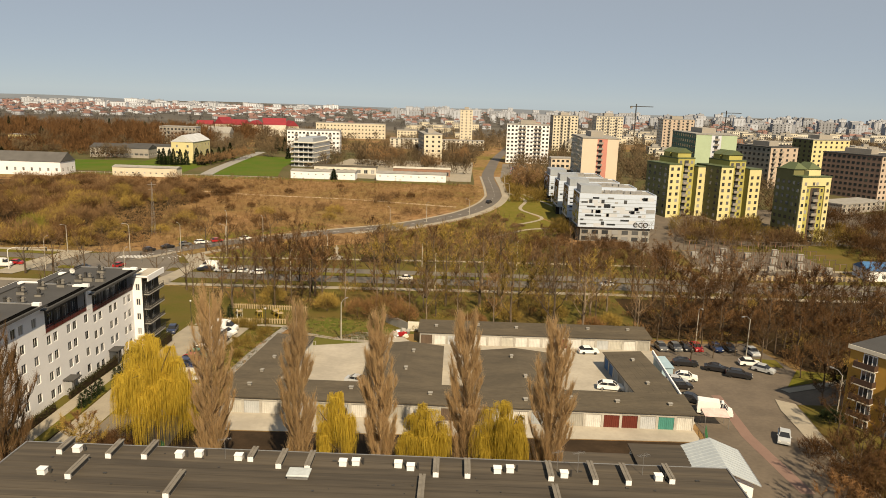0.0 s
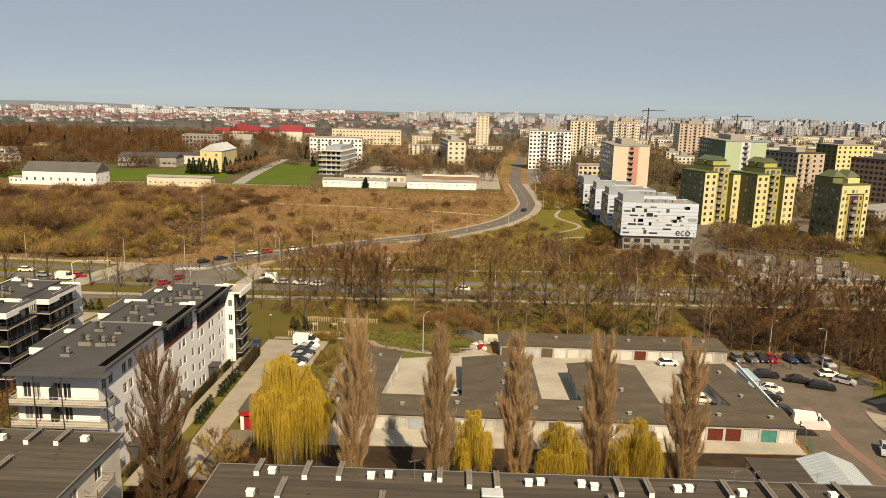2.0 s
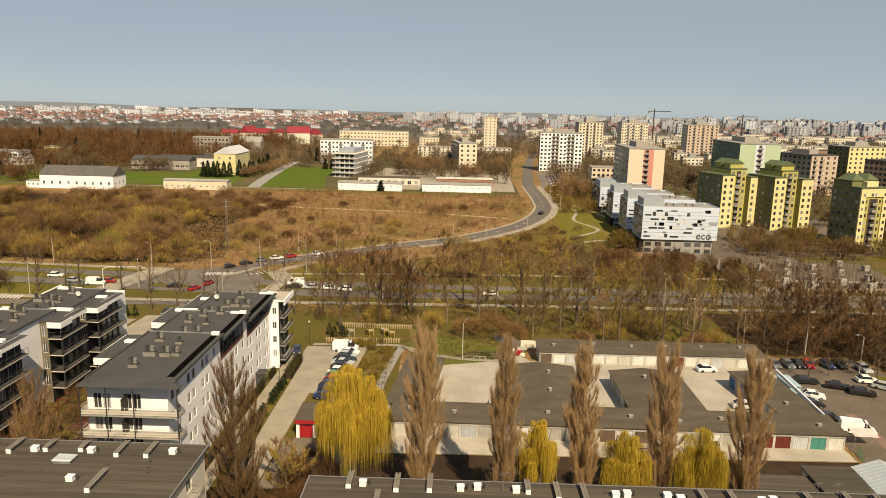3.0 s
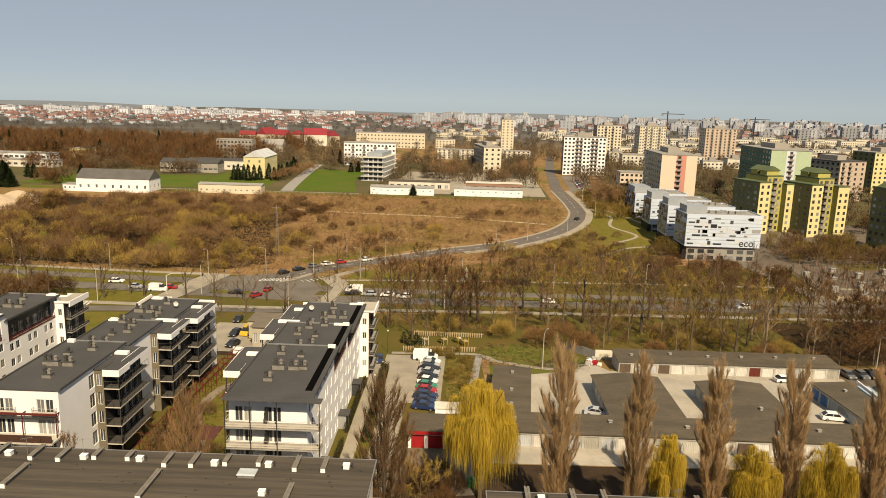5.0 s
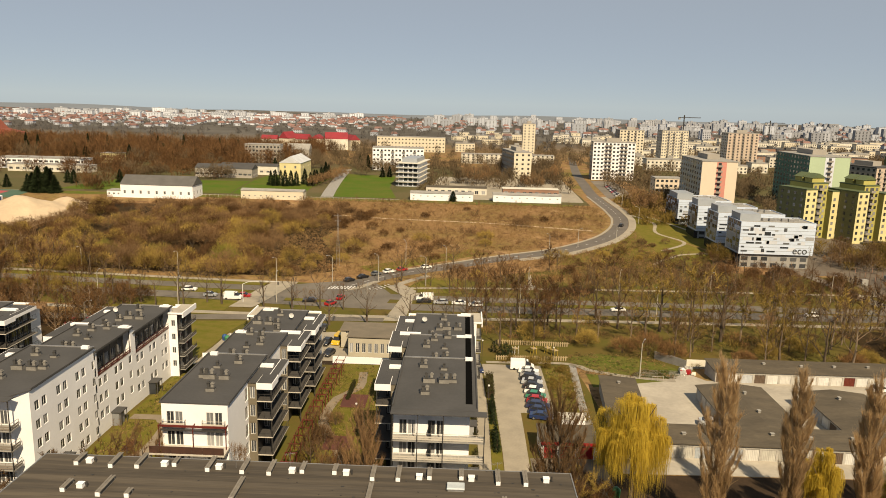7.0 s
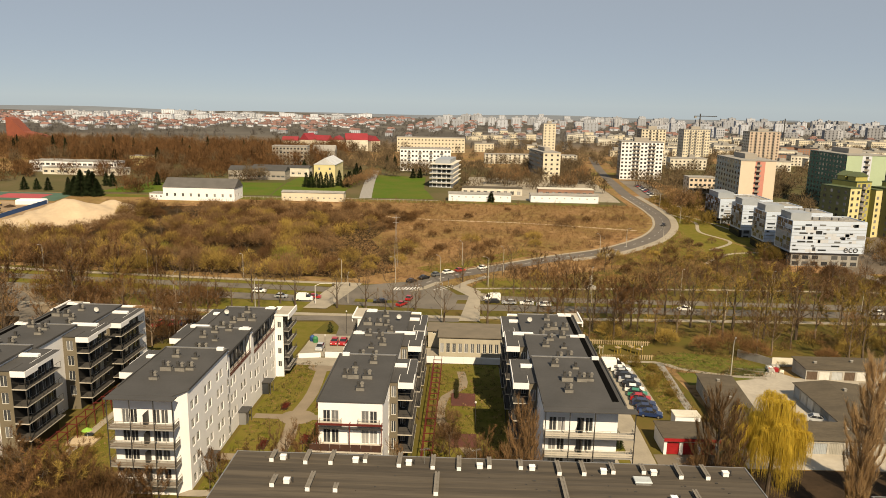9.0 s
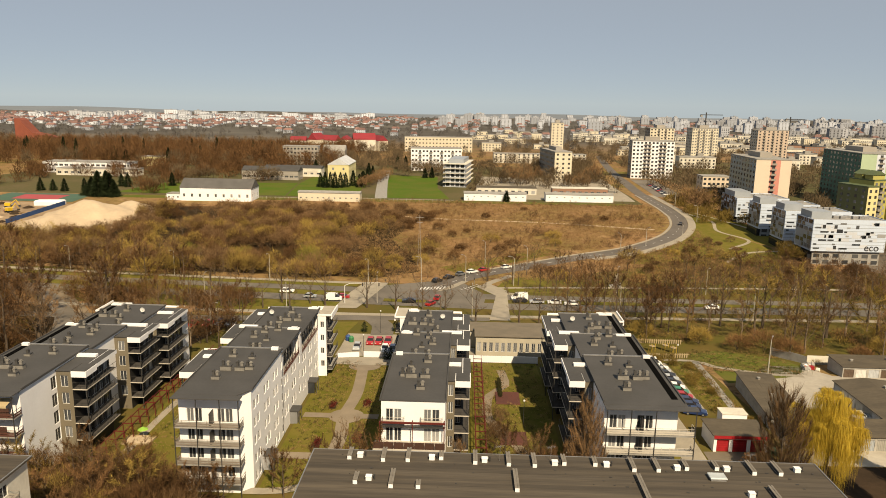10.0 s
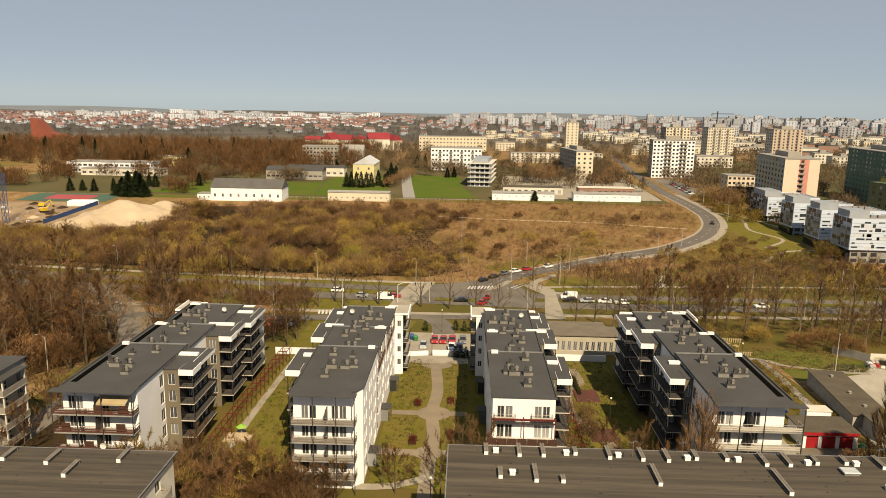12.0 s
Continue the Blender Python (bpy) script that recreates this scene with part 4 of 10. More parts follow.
        for xx in (xa - 0.6, (xa + xb) / 2, xb):
            part("column", Geo().box(xx - 0.08, xx + 0.08, y0 - 2.5, y0 - 2.34, land(y0) - 0.3, f1 - 0.103), STEEL, top, "dark steel column")
        part("lower_terrace", Geo().box(xa - 0.9, xb + 0.2, y0 - 2.6, y0 - 0.003, floors[2] - 0.1, floors[2] + 0.12), PALERAIL, top, "pale terrace slab")
        railing(top, [(xa - 0.8, y0 - 0.02), (xa - 0.8, y0 - 2.2), (xb + 0.1, y0 - 2.2), (xb + 0.1, y0 - 0.02)], floors[2] + 0.12, "dark red railing", REDSTEEL)
    # teeth with balcony stacks
    for (v0, v1), (_, _, zr, top_floor) in zip(((9.4, 19.4), (28.6, 37.0), (41.0, 51.4)), sections):
        zt = zr - 0.55
        zb = land(y0 + v1) - 0.6
        vb = v0 + 3.4
        q = P - 2.3  # depth of the beige part beside the balcony stack
        fl = [top_floor + rise - STOREY * i for i in range(4)]
        ta, tb = (X(W + q), y0 + v0), (X(W), y0 + v0)
        sa, sb = (X(W + q), y0 + vb), (X(W + q), y0 + v0)
        ra, rb = (X(W + P - 1.3), y0 + vb), (X(W + q), y0 + vb)
        oa, ob_ = (X(W + P - 1.3), y0 + v1), (X(W + P - 1.3), y0 + vb)
        ea, eb = (X(W), y0 + v1), (X(W + P - 1.3), y0 + v1)
        if mirror:
            ta, tb, sa, sb, ra, rb, oa, ob_, ea, eb = tb, ta, sb, sa, rb, ra, ob_, oa, eb, ea
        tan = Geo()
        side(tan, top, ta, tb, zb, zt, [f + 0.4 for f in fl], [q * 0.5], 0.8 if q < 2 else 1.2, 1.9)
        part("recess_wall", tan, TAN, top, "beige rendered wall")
        g = Geo().wall(sa, sb, zb, zt)
        side(g, top, ra, rb, zb, zt, [f + 0.12 for f in fl], [0.5], 0.8, 2.2)
        side(g, top, oa, ob_, zb, zt, [f + 0.12 for f in fl], [1.3, 3.3, 5.3] if v1 - vb > 6.3 else [1.3, 3.3], 1.6, 2.2)
        part("bay_wall", g, DARKCLAD, top, "dark clad wall behind the balconies")
        part("end_wall", Geo().wall(ea, eb, zb, zt), WHITE, top)
        r0, r1 = sorted((X(W - 0.1), X(W + P - 1.2)))
        part("bay_roof", Geo().box(r0, r1, y0 + vb - 0.1, y0 + v1 + 0.1, zt, zt + 0.13), DARKROOF, top)
        t0, t1 = sorted((X(W - 0.1), X(W + q + 0.02)))
        part("bay_roof", Geo().box(t0, t1, y0 + v0 - 0.15, y0 + vb - 0.103, zt, zt + 0.128), DARKROOF, top)
        # white fascia over the balcony stack, with its own dark roof
        cx0, cx1 = sorted((X(W + P + 0.15), X(W + q + 0.021)))
        part("canopy_box", Geo().box(cx0, cx1, y0 + v0 - 0.2, y0 + vb - 0.103, zt - 0.95, zt + 0.02), WHITE, top, "white rendered fascia box over balconies")
        part("canopy_roof", Geo().box(cx0 + 0.12, cx1 - 0.12, y0 + v0 - 0.08, y0 + vb - 0.11, zt + 0.021, zt + 0.12), DARKROOF, top)
        f0, f1 = sorted((X(W + P + 0.15), X(W + P - 1.19)))
        part("canopy_edge", Geo().box(f0, f1, y0 + vb - 0.1, y0 + v1 + 0.1, zt - 0.55, zt + 0.1), WHITE, top, "white fascia along the bay")
        part("canopy_roof", Geo().box(f0 + 0.12, f1, y0 + vb - 0.09, y0 + v1, zt + 0.101, zt + 0.126), DARKROOF, top)
        o0, o1 = sorted((X(W + P), X(W + P - 1.297)))
        s0, s1 = sorted((X(W + P), X(W + q + 0.003)))
        for f in fl:
            slab_g = Geo().box(s0, s1, y0 + v0, y0 + vb - 0.003, f - 0.10, f + 0.05).box(o0, o1, y0 + vb - 0.003, y0 + v1, f - 0.10, f + 0.05)
            bal = part("balcony", slab_g, DECKSHADE, top)
            part("slab_edge", Geo().box(X(W + P + 0.015) - 0.012, X(W + P + 0.015) + 0.012, y0 + v0 - 0.02, y0 + v1, f - 0.11, f + 0.06), PALERAIL, bal, "pale slab edge")
            part("slab_edge", Geo().box(s0, s1, y0 + v0 - 0.03, y0 + v0 - 0.004, f - 0.11, f + 0.06), PALERAIL, bal, "pale slab edge")
            out = X(W + P - 0.06)
            railing(bal, [(X(W + q), y0 + v0 + 0.05), (out, y0 + v0 + 0.05), (out, y0 + v1)], f + 0.05, mat=DARKRAIL, panel=False)
        part("column", Geo().box(X(W + P - 0.15) - 0.07, X(W + P - 0.15) + 0.07, y0 + v0 + 0.1, y0 + v0 + 0.24, zb, zt - 0.95), STEEL, top)
        # raised white upstand beside the roof edge
        bx0, bx1 = sorted((X(W + P - 1.4), X(W - 1.6)))
        part("roof_upstand", Geo().box(bx0, bx1, y0 + vb + 2.6, y0 + vb + 3.5, zt + 0.16, zt + 0.55), WHITE, top)
    # straight side: black strip as shade of the gallery slot, with white end pieces
    for v0, v1, zr, _ in sections:
        off = eave - 0.25
        g0, g1 = sorted((X(0.5 - off), X(1.45 - off)))
        if slot:
            part("roof_slot_shade", Geo().box(g0, g1, y0 + v0 + 1.6 + cut, y0 + v1 - 1.0, zr + 0.141, zr + 0.17), SLOTSHADE, top, "black strip as shade of the open roof slot")
        g0, g1 = sorted((X(0.35 - off), X(1.5 - off)))
        part("roof_upstand", Geo().box(g0, g1, y0 + v1 - 0.95, y0 + v1 - 0.35, zr + 0.141, zr + 0.62), WHITE, top)
    # end tower on the straight side, standing behind the last section, and the low rear wing
    zt = sections[2][2] - 1.1
    zb = land(y0 + 57) - 0.6
    near, back, face, edge = y0 + 49.6, y0 + 57.2, -1.8, -2.9
    xa, xb = sorted((X(0.0), X(edge)))
    ta, tb = (X(0), near), (X(face), near)
    oa, ob_ = (X(face), near), (X(face), back)
    ba, bb = (X(face), back), (X(1.5), back)
    if mirror:
        ta, tb, oa, ob_, ba, bb = tb, ta, ob_, oa, bb, ba
    g = Geo()
    fl = [zt - 0.5 - STOREY * (i + 1) for i in range(4)]
    side(g, top, ta, tb, zb, zt, [f + 0.9 for f in fl], [0.95], 0.8, 1.3)
    part("end_tower", g, WHITE, top, "tall white stair tower")
    part("tower_back", Geo().wall(ba, bb, zb, zt), WHITE, top)
    dark = Geo()
    side(dark, top, oa, ob_, zb, zt, [f + 0.12 for f in fl], [1.7, 4.6], 1.7, 2.2)
    part("tower_side", dark, DARKCLAD, top, "dark clad wall behind the tower balconies")
    part("tower_roof", Geo().box(xa, xb, near, back, zt - 0.02, zt + 0.1), CONCRETE, top, "beige tower terrace")
    part("parapet", Geo().box(xa - 0.05, xb + 0.05, near - 0.1, near + 0.2, zt + 0.101, zt + 0.4), WHITE, top)
    part("parapet", Geo().box(X(edge) - 0.12, X(edge) + 0.12, near + 0.2, back + 0.1, zt - 0.7, zt + 0.4), WHITE, top)
    for f in fl:
        q0, q1 = sorted((X(face - 0.003), X(edge)))
        slab = Geo().box(q0, q1, near + 0.6, back, f - 0.12, f + 0.06)
        bal = part("balcony", slab, CONCGREY, top)
        railing(bal, [(X(face - 0.01), near + 0.65), (X(edge + 0.06), near + 0.65), (X(edge + 0.06), back - 0.05)], f + 0.06, mat=DARKRAIL)
    w0, w1 = sorted((X(0.01), X(W + P - 1.5)))
    part("rear_wing", Geo().box(w0, w1, y0 + 51.62, y0 + 55.2, zb, zt - 0.25), WHITE, top, "white rear wing with terrace roof")
    part("terrace", Geo().box(w0 + 0.25, w1 - 0.25, y0 + 51.7, y0 + 54.95, zt - 0.248, zt - 0.15), CONCRETE, top, "beige paved roof terrace")
    part("parapet", Geo().box(w0, w1, y0 + 54.96, y0 + 55.2, zt - 0.248, zt + 0.15), WHITE, top)
    # entrance canopies on the straight side
    for v in (8.0, 25.0, 40.0):
        xa, xb = sorted((X(0.0), X(-1.8)))
        zg = land(y0 + v)
        can = Geo().box(xa, xb, y0 + v - 1.2, y0 + v + 1.2, zg + 2.5, zg + 2.68)
        for yy in (y0 + v - 1.1, y0 + v + 1.0):
            can.box(X(-1.7) - 0.05, X(-1.7) + 0.05, yy, yy + 0.1, zg, zg + 2.5)
        part("entrance_canopy", can, DARKROOF, top, "dark flat entrance canopy")
        e0, e1 = sorted((X(-0.003), X(-1.3)))
        part("vestibule", Geo().box(e0, e1, y0 + v - 0.95, y0 + v + 0.95, zg - 0.1, zg + 2.49), GLASS, top, "glazed entrance vestibule")
    # roof clutter: ventilation stacks and skylights, standing on the roof as things of their own
    rnd = random.Random(int(abs(x_straight)))
    for v, u, kind in ((9, 5.5, 2), (9, 3.0, 1), (5, 7.0, 1), (14, 4.0, 0), (15, 7.5, 1), (21, 6.5, 1), (21, 4.5, 1), (26, 5.0, 0), (31, 7.0, 1), (32, 4.0, 1), (27, 8.0, 1), (36, 5.0, 0), (37, 8.0, 1), (41, 6.5, 1), (42, 3.5, 2), (47, 5.5, 1)):
        zr = [q[2] for q in sections if q[0] <= v < q[1]][0] + 0.13
        roof_stack(X(u * W / 11.4 + rnd.uniform(-.4, .4)), y0 + v + rnd.uniform(-.8, .8), zr, kind)
    dish(X(W - 1.8), y0 + 45, sections[2][2] + 0.13)
    return top


VENTGREY = surface("vent_render", (0.192, 0.1824, 0.164), (0.12, 0.1136, 0.104), scale=1.0, fine=6)
VENTDARK = surface("vent_metal", (0.056, 0.0544, 0.0528), (0.036, 0.0352, 0.0344), rough=0.55, scale=2)


def roof_stack(x, y, z, kind):
    """A low concrete ventilation stack with metal cowls."""
    ob = thing("roof_vent", "grey masonry ventilation stack with metal cowl on the roof", "roof vent", pose(x, y, z) @ Matrix.Diagonal((1.0, 1.0, 1.15, 1.0)), group="roof vents")
    plinths = {2: ((-1.15, 0.85, 0.62), (1.05, 0.75, 0.55)), 1: ((0.0, 0.62, 0.45),), 0: ((0.0, 0.50, 0.35),)}[kind]
    for cx, half, hz in plinths:
        part("base", Geo().soft_box(cx - half, cx + half, -0.42, 0.42, 0, hz, 0.04), VENTGREY, ob)
        part("cap", Geo().box(cx - half - 0.06, cx + half + 0.06, -0.48, 0.48, hz, hz + 0.07), VENTDARK, ob)
        for t in (-0.5, 0.45) if kind else (0.0,):
            x0, zz = cx + t * half, hz + (0.62 if t < 0 else 0.48)
            part("cowl", Geo().soft_box(x0 - 0.2, x0 + 0.2, -0.2, 0.2, hz + 0.07, zz, 0.03).box(x0 - 0.27, x0 + 0.27, -0.27, 0.27, zz, zz + 0.06).box(x0 - 0.16, x0 + 0.16, -0.16, 0.16, zz + 0.06, zz + 0.2), VENTGREY if t > 0 else VENTDARK, ob)


def dish(x, y, z):
    ob = thing("satellite_dish", "white satellite dish on a short roof mast", "satellite dish", pose(x, y, z), group="dishes")
    part("mast", Geo().tube((0, 0, 0), (0, 0, 1.0), 0.04, 0.04), STEEL, ob)
    g = Geo()
    rings = [(0.0, 0.0), (0.25, 0.04), (0.5, 0.14)]
    k = 12
    n = [[(r * math.cos(2 * math.pi * i / k), -0.1 - d * 0 + d - 0.15, 1.0 + r * math.sin(2 * math.pi * i / k)) for i in range(k)] for r, d in [(q[0], -q[1]) for q in rings]]
    for a, b in zip(n, n[1:]):
        for i in range(k):
            j = (i + 1) % k
            g.face(a[i], a[j], b[j], b[i])
    part("bowl", g, FRAME, ob)
    part("arm", Geo().tube((0, -0.2, 0.8), (0, -0.7, 1.0), 0.02, 0.02, 4), STEEL, ob)


REDRAIL = surface("red_brown_railing", (0.096, 0.0384, 0.0272), (0.068, 0.0304, 0.024), scale=1.5, rough=0.6)
apartment(-60.8, False, "balcony", rise=0.8, rail_mat=PALERAIL, W=10.4, roofs=(17.3, 16.5, 15.1), jut=2.1, slot=True, eave=1.1)
apartment(-103.2, True, "plain", rise=0.7, W=9.2, roofs=(16.75, 15.95, 14.9))
AWNING = surface("beige_awning", (0.36, 0.29, 0.17), (0.28, 0.22, 0.13), scale=0.5, fine=6)


def front_fittings():
    """Awning, screens, plant pots and a dish on the balconies of the westernmost front."""
    y0, floors = 81.5, (13.0, 10.1, 7.2)
    aw_ = thing("balcony_awning", "beige cloth awning over the top balcony", "awning", pose(-159.4, y0 - 0.02, floors[0] + 2.35))
    part("cloth", Geo().face((-2.2, 0, 0.1), (-2.2, -1.8, -0.45), (2.2, -1.8, -0.45), (2.2, 0, 0.1)).face((-2.2, 0, 0.08), (2.2, 0, 0.08), (2.2, -1.8, -0.47), (-2.2, -1.8, -0.47)), AWNING, aw_)
    part("valance", Geo().box(-2.2, 2.2, -1.83, -1.8, -0.75, -0.44), AWNING, aw_)
    for x, k in ((-157.6, 0), (-161.4, 0), (-158.2, 1), (-166.5, 1), (-163.2, 2)):
        sc = thing("balcony_screen", "dark red-brown reed screen on the balcony", "screen", pose(x, y0 - 1.7, floors[k] + 0.06), group="balcony screens")
        part("panel", Geo().box(-0.7, 0.7, -0.03, 0.03, 0, 1.5), BROWNSCREEN, sc)
    r = random.Random(5)
    for i in range(16):
        k = r.randrange(3)
        pt = thing("plant_pot", "small potted shrub on the balcony", "plant pot", pose(r.uniform(-167, -157.5), y0 - r.uniform(1.2, 1.65), floors[k] + 0.06), group="plant pots")
        part("pot", Geo().tube((0, 0, 0), (0, 0, 0.35), 0.16, 0.22, 8), REDSTEEL, pt)
        n = 60
        q = np.random.default_rng(i)
        part("leaves", tri_mesh("leaves", slivers(np.tile([0, 0, 0.3], (n, 1)) + q.normal(size=(n, 3)) * 0.1, q.normal(size=(n, 3)) * 0.6 + np.array([0, 0, 0.8]), q.uniform(0.3, 0.8, n), np.full(n, 0.07)), HEDGE), None, pt)
    dish(-160.9, y0 - 1.75, floors[1] - 2.9 + 0.06)
    for i in range(6):  # planters on the rear terrace
        pl = thing("planter", "brown timber planter with dry plants on the terrace", "planter", pose(-153.6 + (i % 3) * 1.3, 133.9 + (i // 3) * 1.4, 13.35), group="planters")
        part("box", Geo().soft_box(-0.55, 0.55, -0.35, 0.35, 0, 0.6, 0.03), PALE_TIMBER, pl)
        q = np.random.default_rng(30 + i)
        part("plants", tri_mesh("plants", slivers(np.stack([q.uniform(-.5, .5, 50), q.uniform(-.3, .3, 50), np.full(50, 0.55)], 1), q.normal(size=(50, 3)) * 0.4 + np.array([0, 0, 1.0]), q.uniform(0.3, 0.9, 50), np.full(50, 0.05)), TWIG), None, pl)


PALE_TIMBER = surface("planter_timber", (0.20, 0.12, 0.06), (0.14, 0.085, 0.045), scale=1)
BROWNRAIL = surface("grey_brown_railing", (0.192, 0.164, 0.136), (0.144, 0.124, 0.104), scale=1.5, rough=0.5)
apartment(-122.6, False, "balcony", rise=-0.1, rail_mat=BROWNRAIL, W=10.2, P=3.3, roofs=(17.0, 16.1, 14.9), cut=1.7)
apartment(-167.6, True, "balcony", rise=0.4, rail_mat=REDRAIL, P=4.8, roofs=(16.6, 15.8, 14.6), jut=0.8, slot=True)


# ---- low service building, garden walls, neighbours ----
def simple_house(name, label, x0, x1, y0, y1, h, wall_mat, roof_mat, rows=1, cols=0, win=(1.2, 1.3), pitch=0.0, sill=1.0, storey=3.0, category="building", over=0.3, sides=True, angle=0.0, base=None, kind="", eaves=0.15):
    """A plain building with real window openings on its front and sides."""
    zb = min(land(y0), land(y1)) if base is None else base
    cx, cy = (x0 + x1) / 2, (y0 + y1) / 2
    top = thing(name, label, category, pose(cx, cy, 0, 0, 0, angle), kind=kind)
    w, d = x1 - x0, y1 - y0
    g = Geo()
    zs = [zb + sill + storey * i for i in range(rows)]
    k = cols
    step = w / max(1, k)
    front_c = [step * (i + 0.5) for i in range(k)]
    side(g, top, (-w / 2, -d / 2), (w / 2, -d / 2), zb - 1.0, zb + h, zs if k else [], front_c, *win)
    ks = max(1, int(d / max(step, 3.0))) if sides and k else 0
    sc = [d / ks * (i + 0.5) for i in range(ks)] if ks else []
    side(g, top, (w / 2, -d / 2), (w / 2, d / 2), zb - 1.0, zb + h, zs if ks else [], sc, *win)
    side(g, top, (-w / 2, d / 2), (-w / 2, -d / 2), zb - 1.0, zb + h, zs if ks else [], sc, *win)
    g.wall((w / 2, d / 2), (-w / 2, d / 2), zb - 1.0, zb + h)
    r = Geo()
    a, b = w / 2 + over, d / 2 + over
    z = zb + h
    if pitch:
        rz = z + pitch
        t = eaves
        r.face((-a, -b, z - 0.05), (a, -b, z - 0.05), (a, 0, rz), (-a, 0, rz))
        r.face((a, b, z - 0.05), (-a, b, z - 0.05), (-a, 0, rz), (a, 0, rz))
        r.face((-a, -b, z - 0.05), (-a, 0, rz), (-a, b, z - 0.05))
        r.face((a, -b, z - 0.05), (a, b, z - 0.05), (a, 0, rz))
        r.face((-a, b, z - 0.05), (a, b, z - 0.05), (a, -b, z - 0.05), (-a, -b, z - 0.05))
        g.face((-w / 2, -d / 2, z - 0.2), (-w / 2, 0, rz - 0.15), (-w / 2, d / 2, z - 0.2))
        g.face((w / 2, -d / 2, z - 0.2), (w / 2, d / 2, z - 0.2), (w / 2, 0, rz - 0.15))
    else:
        r.box(-a, a, -b, b, z, z + 0.18)
    part("wall", g, wall_mat, top)
    part("roof", r, roof_mat, top)
    return top


def free_wall(name, pts, h, mat, label, thick=0.25, category="wall"):
    top = thing(name, label, category)
    for i, (a, b) in enumerate(zip(pts, pts[1:])):
        ln = math.hypot(b[0] - a[0], b[1] - a[1])
        k = max(1, round(ln / 4.0))
        for j in range(k):
            p = (a[0] + (b[0] - a[0]) * j / k, a[1] + (b[1] - a[1]) * j / k)
            q = (a[0] + (b[0] - a[0]) * (j + 1) / k, a[1] + (b[1] - a[1]) * (j + 1) / k)
            z = land((p[1] + q[1]) / 2)
            g = Geo().box(0, ln / k - 0.02, -thick / 2, thick / 2, -0.3, h)
            part("panel", g, mat, top, m=pose(p[0], p[1], z, 0, 0, math.degrees(math.atan2(b[1] - a[1], b[0] - a[0]))))
    return top


BEIGEWALL = surface("beige_plaster", (0.368, 0.336, 0.264), (0.296, 0.272, 0.216), scale=0.3)
simple_house("service_building", "low beige service building with a row of tall windows", -88.4, -69.5, 150.5, 157.6, 5.3, BEIGEWALL, EARTHPATH, rows=1, cols=13, win=(0.9, 2.3), sill=1.5, sides=False, over=0.35)
simple_house("service_annex", "low beige annex behind with small windows", -91.4, -71.5, 158.0, 164.5, 4.6, BEIGEWALL, EARTHPATH, rows=1, cols=6, win=(1.0, 0.6), sill=3.9, sides=False)
free_wall("garden_wall", [(-91, 144.6), (-74, 144.6)], 1.6, WHITE, "low white garden wall with coping")
free_wall("garden_wall", [(-152.5, 144.6), (-137, 144.6)], 1.6, WHITE, "low white garden wall with coping")
free_wall("court_wall", [(-115, 146.4), (-106, 146.4)], 1.4, WHITE, "low white wall beside the car park")
free_wall("court_wall", [(-121, 145.0), (-116, 146.2)], 1.2, WHITE, "low white wall beside the car park")


def pergola(x, y0, y1):
    """Dark red steel frames along the garden side."""
    ob = thing("garden_pergola", "dark red steel pergola along the flats", "pergola", group="pergolas")
    y = y0
    while y < y1:
        z = land(y)
        part("frame", Geo().box(x - 0.9, x - 0.78, y, y + 0.12, z, z + 2.6).box(x + 0.78, x + 0.9, y, y + 0.12, z, z + 2.6).box(x - 1.0, x + 1.0, y, y + 0.12, z + 2.6, z + 2.74), REDSTEEL, ob)
        part("beam", Geo().box(x - 0.9, x - 0.8, y + 0.12, y + 3.0, z + 2.5, z + 2.62).box(x + 0.8, x + 0.9, y + 0.12, y + 3.0, z + 2.5, z + 2.62).box(x - 0.86, x - 0.82, y + 0.12, y + 3.0, z + 1.0, z + 1.1), REDSTEEL, ob)
        y += 3.0


pergola(-88.2, 84, 140)
pergola(-148.8, 86, 142)
pergola(-137.4, 118, 142)
# edge of a further block seen beside the westernmost one
# its plaster is greyed to stand in for the shade on the wall
west = simple_house("apartment_building", "rendered apartment block greyed for shade, with dark roof and stacked balconies", -200, -183.0, 70, 97, 13.8, surface("shade_grey_plaster", (0.288, 0.272, 0.248), (0.224, 0.212, 0.192), scale=0.3), DARKROOF, rows=4, cols=5, win=(1.2, 1.5), sill=1.6, storey=2.9, category="apartment building")
wb = thing("balcony_tower", "stack of white-edged balconies on the shade-greyed apartment block", "balcony", pose(-182.97, 91.5, land(91)))
for i in range(4):
    z = 1.4 + 2.9 * i
    part("balcony", Geo().box(0.0, 1.6, -3.2, 3.2, z, z + 0.18), OFFWHITE, wb)
    part("railing", Geo().box(1.52, 1.6, -3.2, 3.2, z + 0.181, z + 1.15).box(0, 1.519, -3.2, -3.12, z + 0.181, z + 1.15).box(0, 1.519, 3.12, 3.2, z + 0.181, z + 1.15), RAIL, wb)
part("corner_post", Geo().box(1.3, 1.5, -3.0, -2.8, 0, 12.9), OFFWHITE, wb)
part("corner_post", Geo().box(1.3, 1.5, 2.8, 3.0, 0, 12.9), OFFWHITE, wb)
part("canopy", Geo().box(0, 1.8, -3.4, 3.4, 12.9, 13.1), DARKROOF, wb)

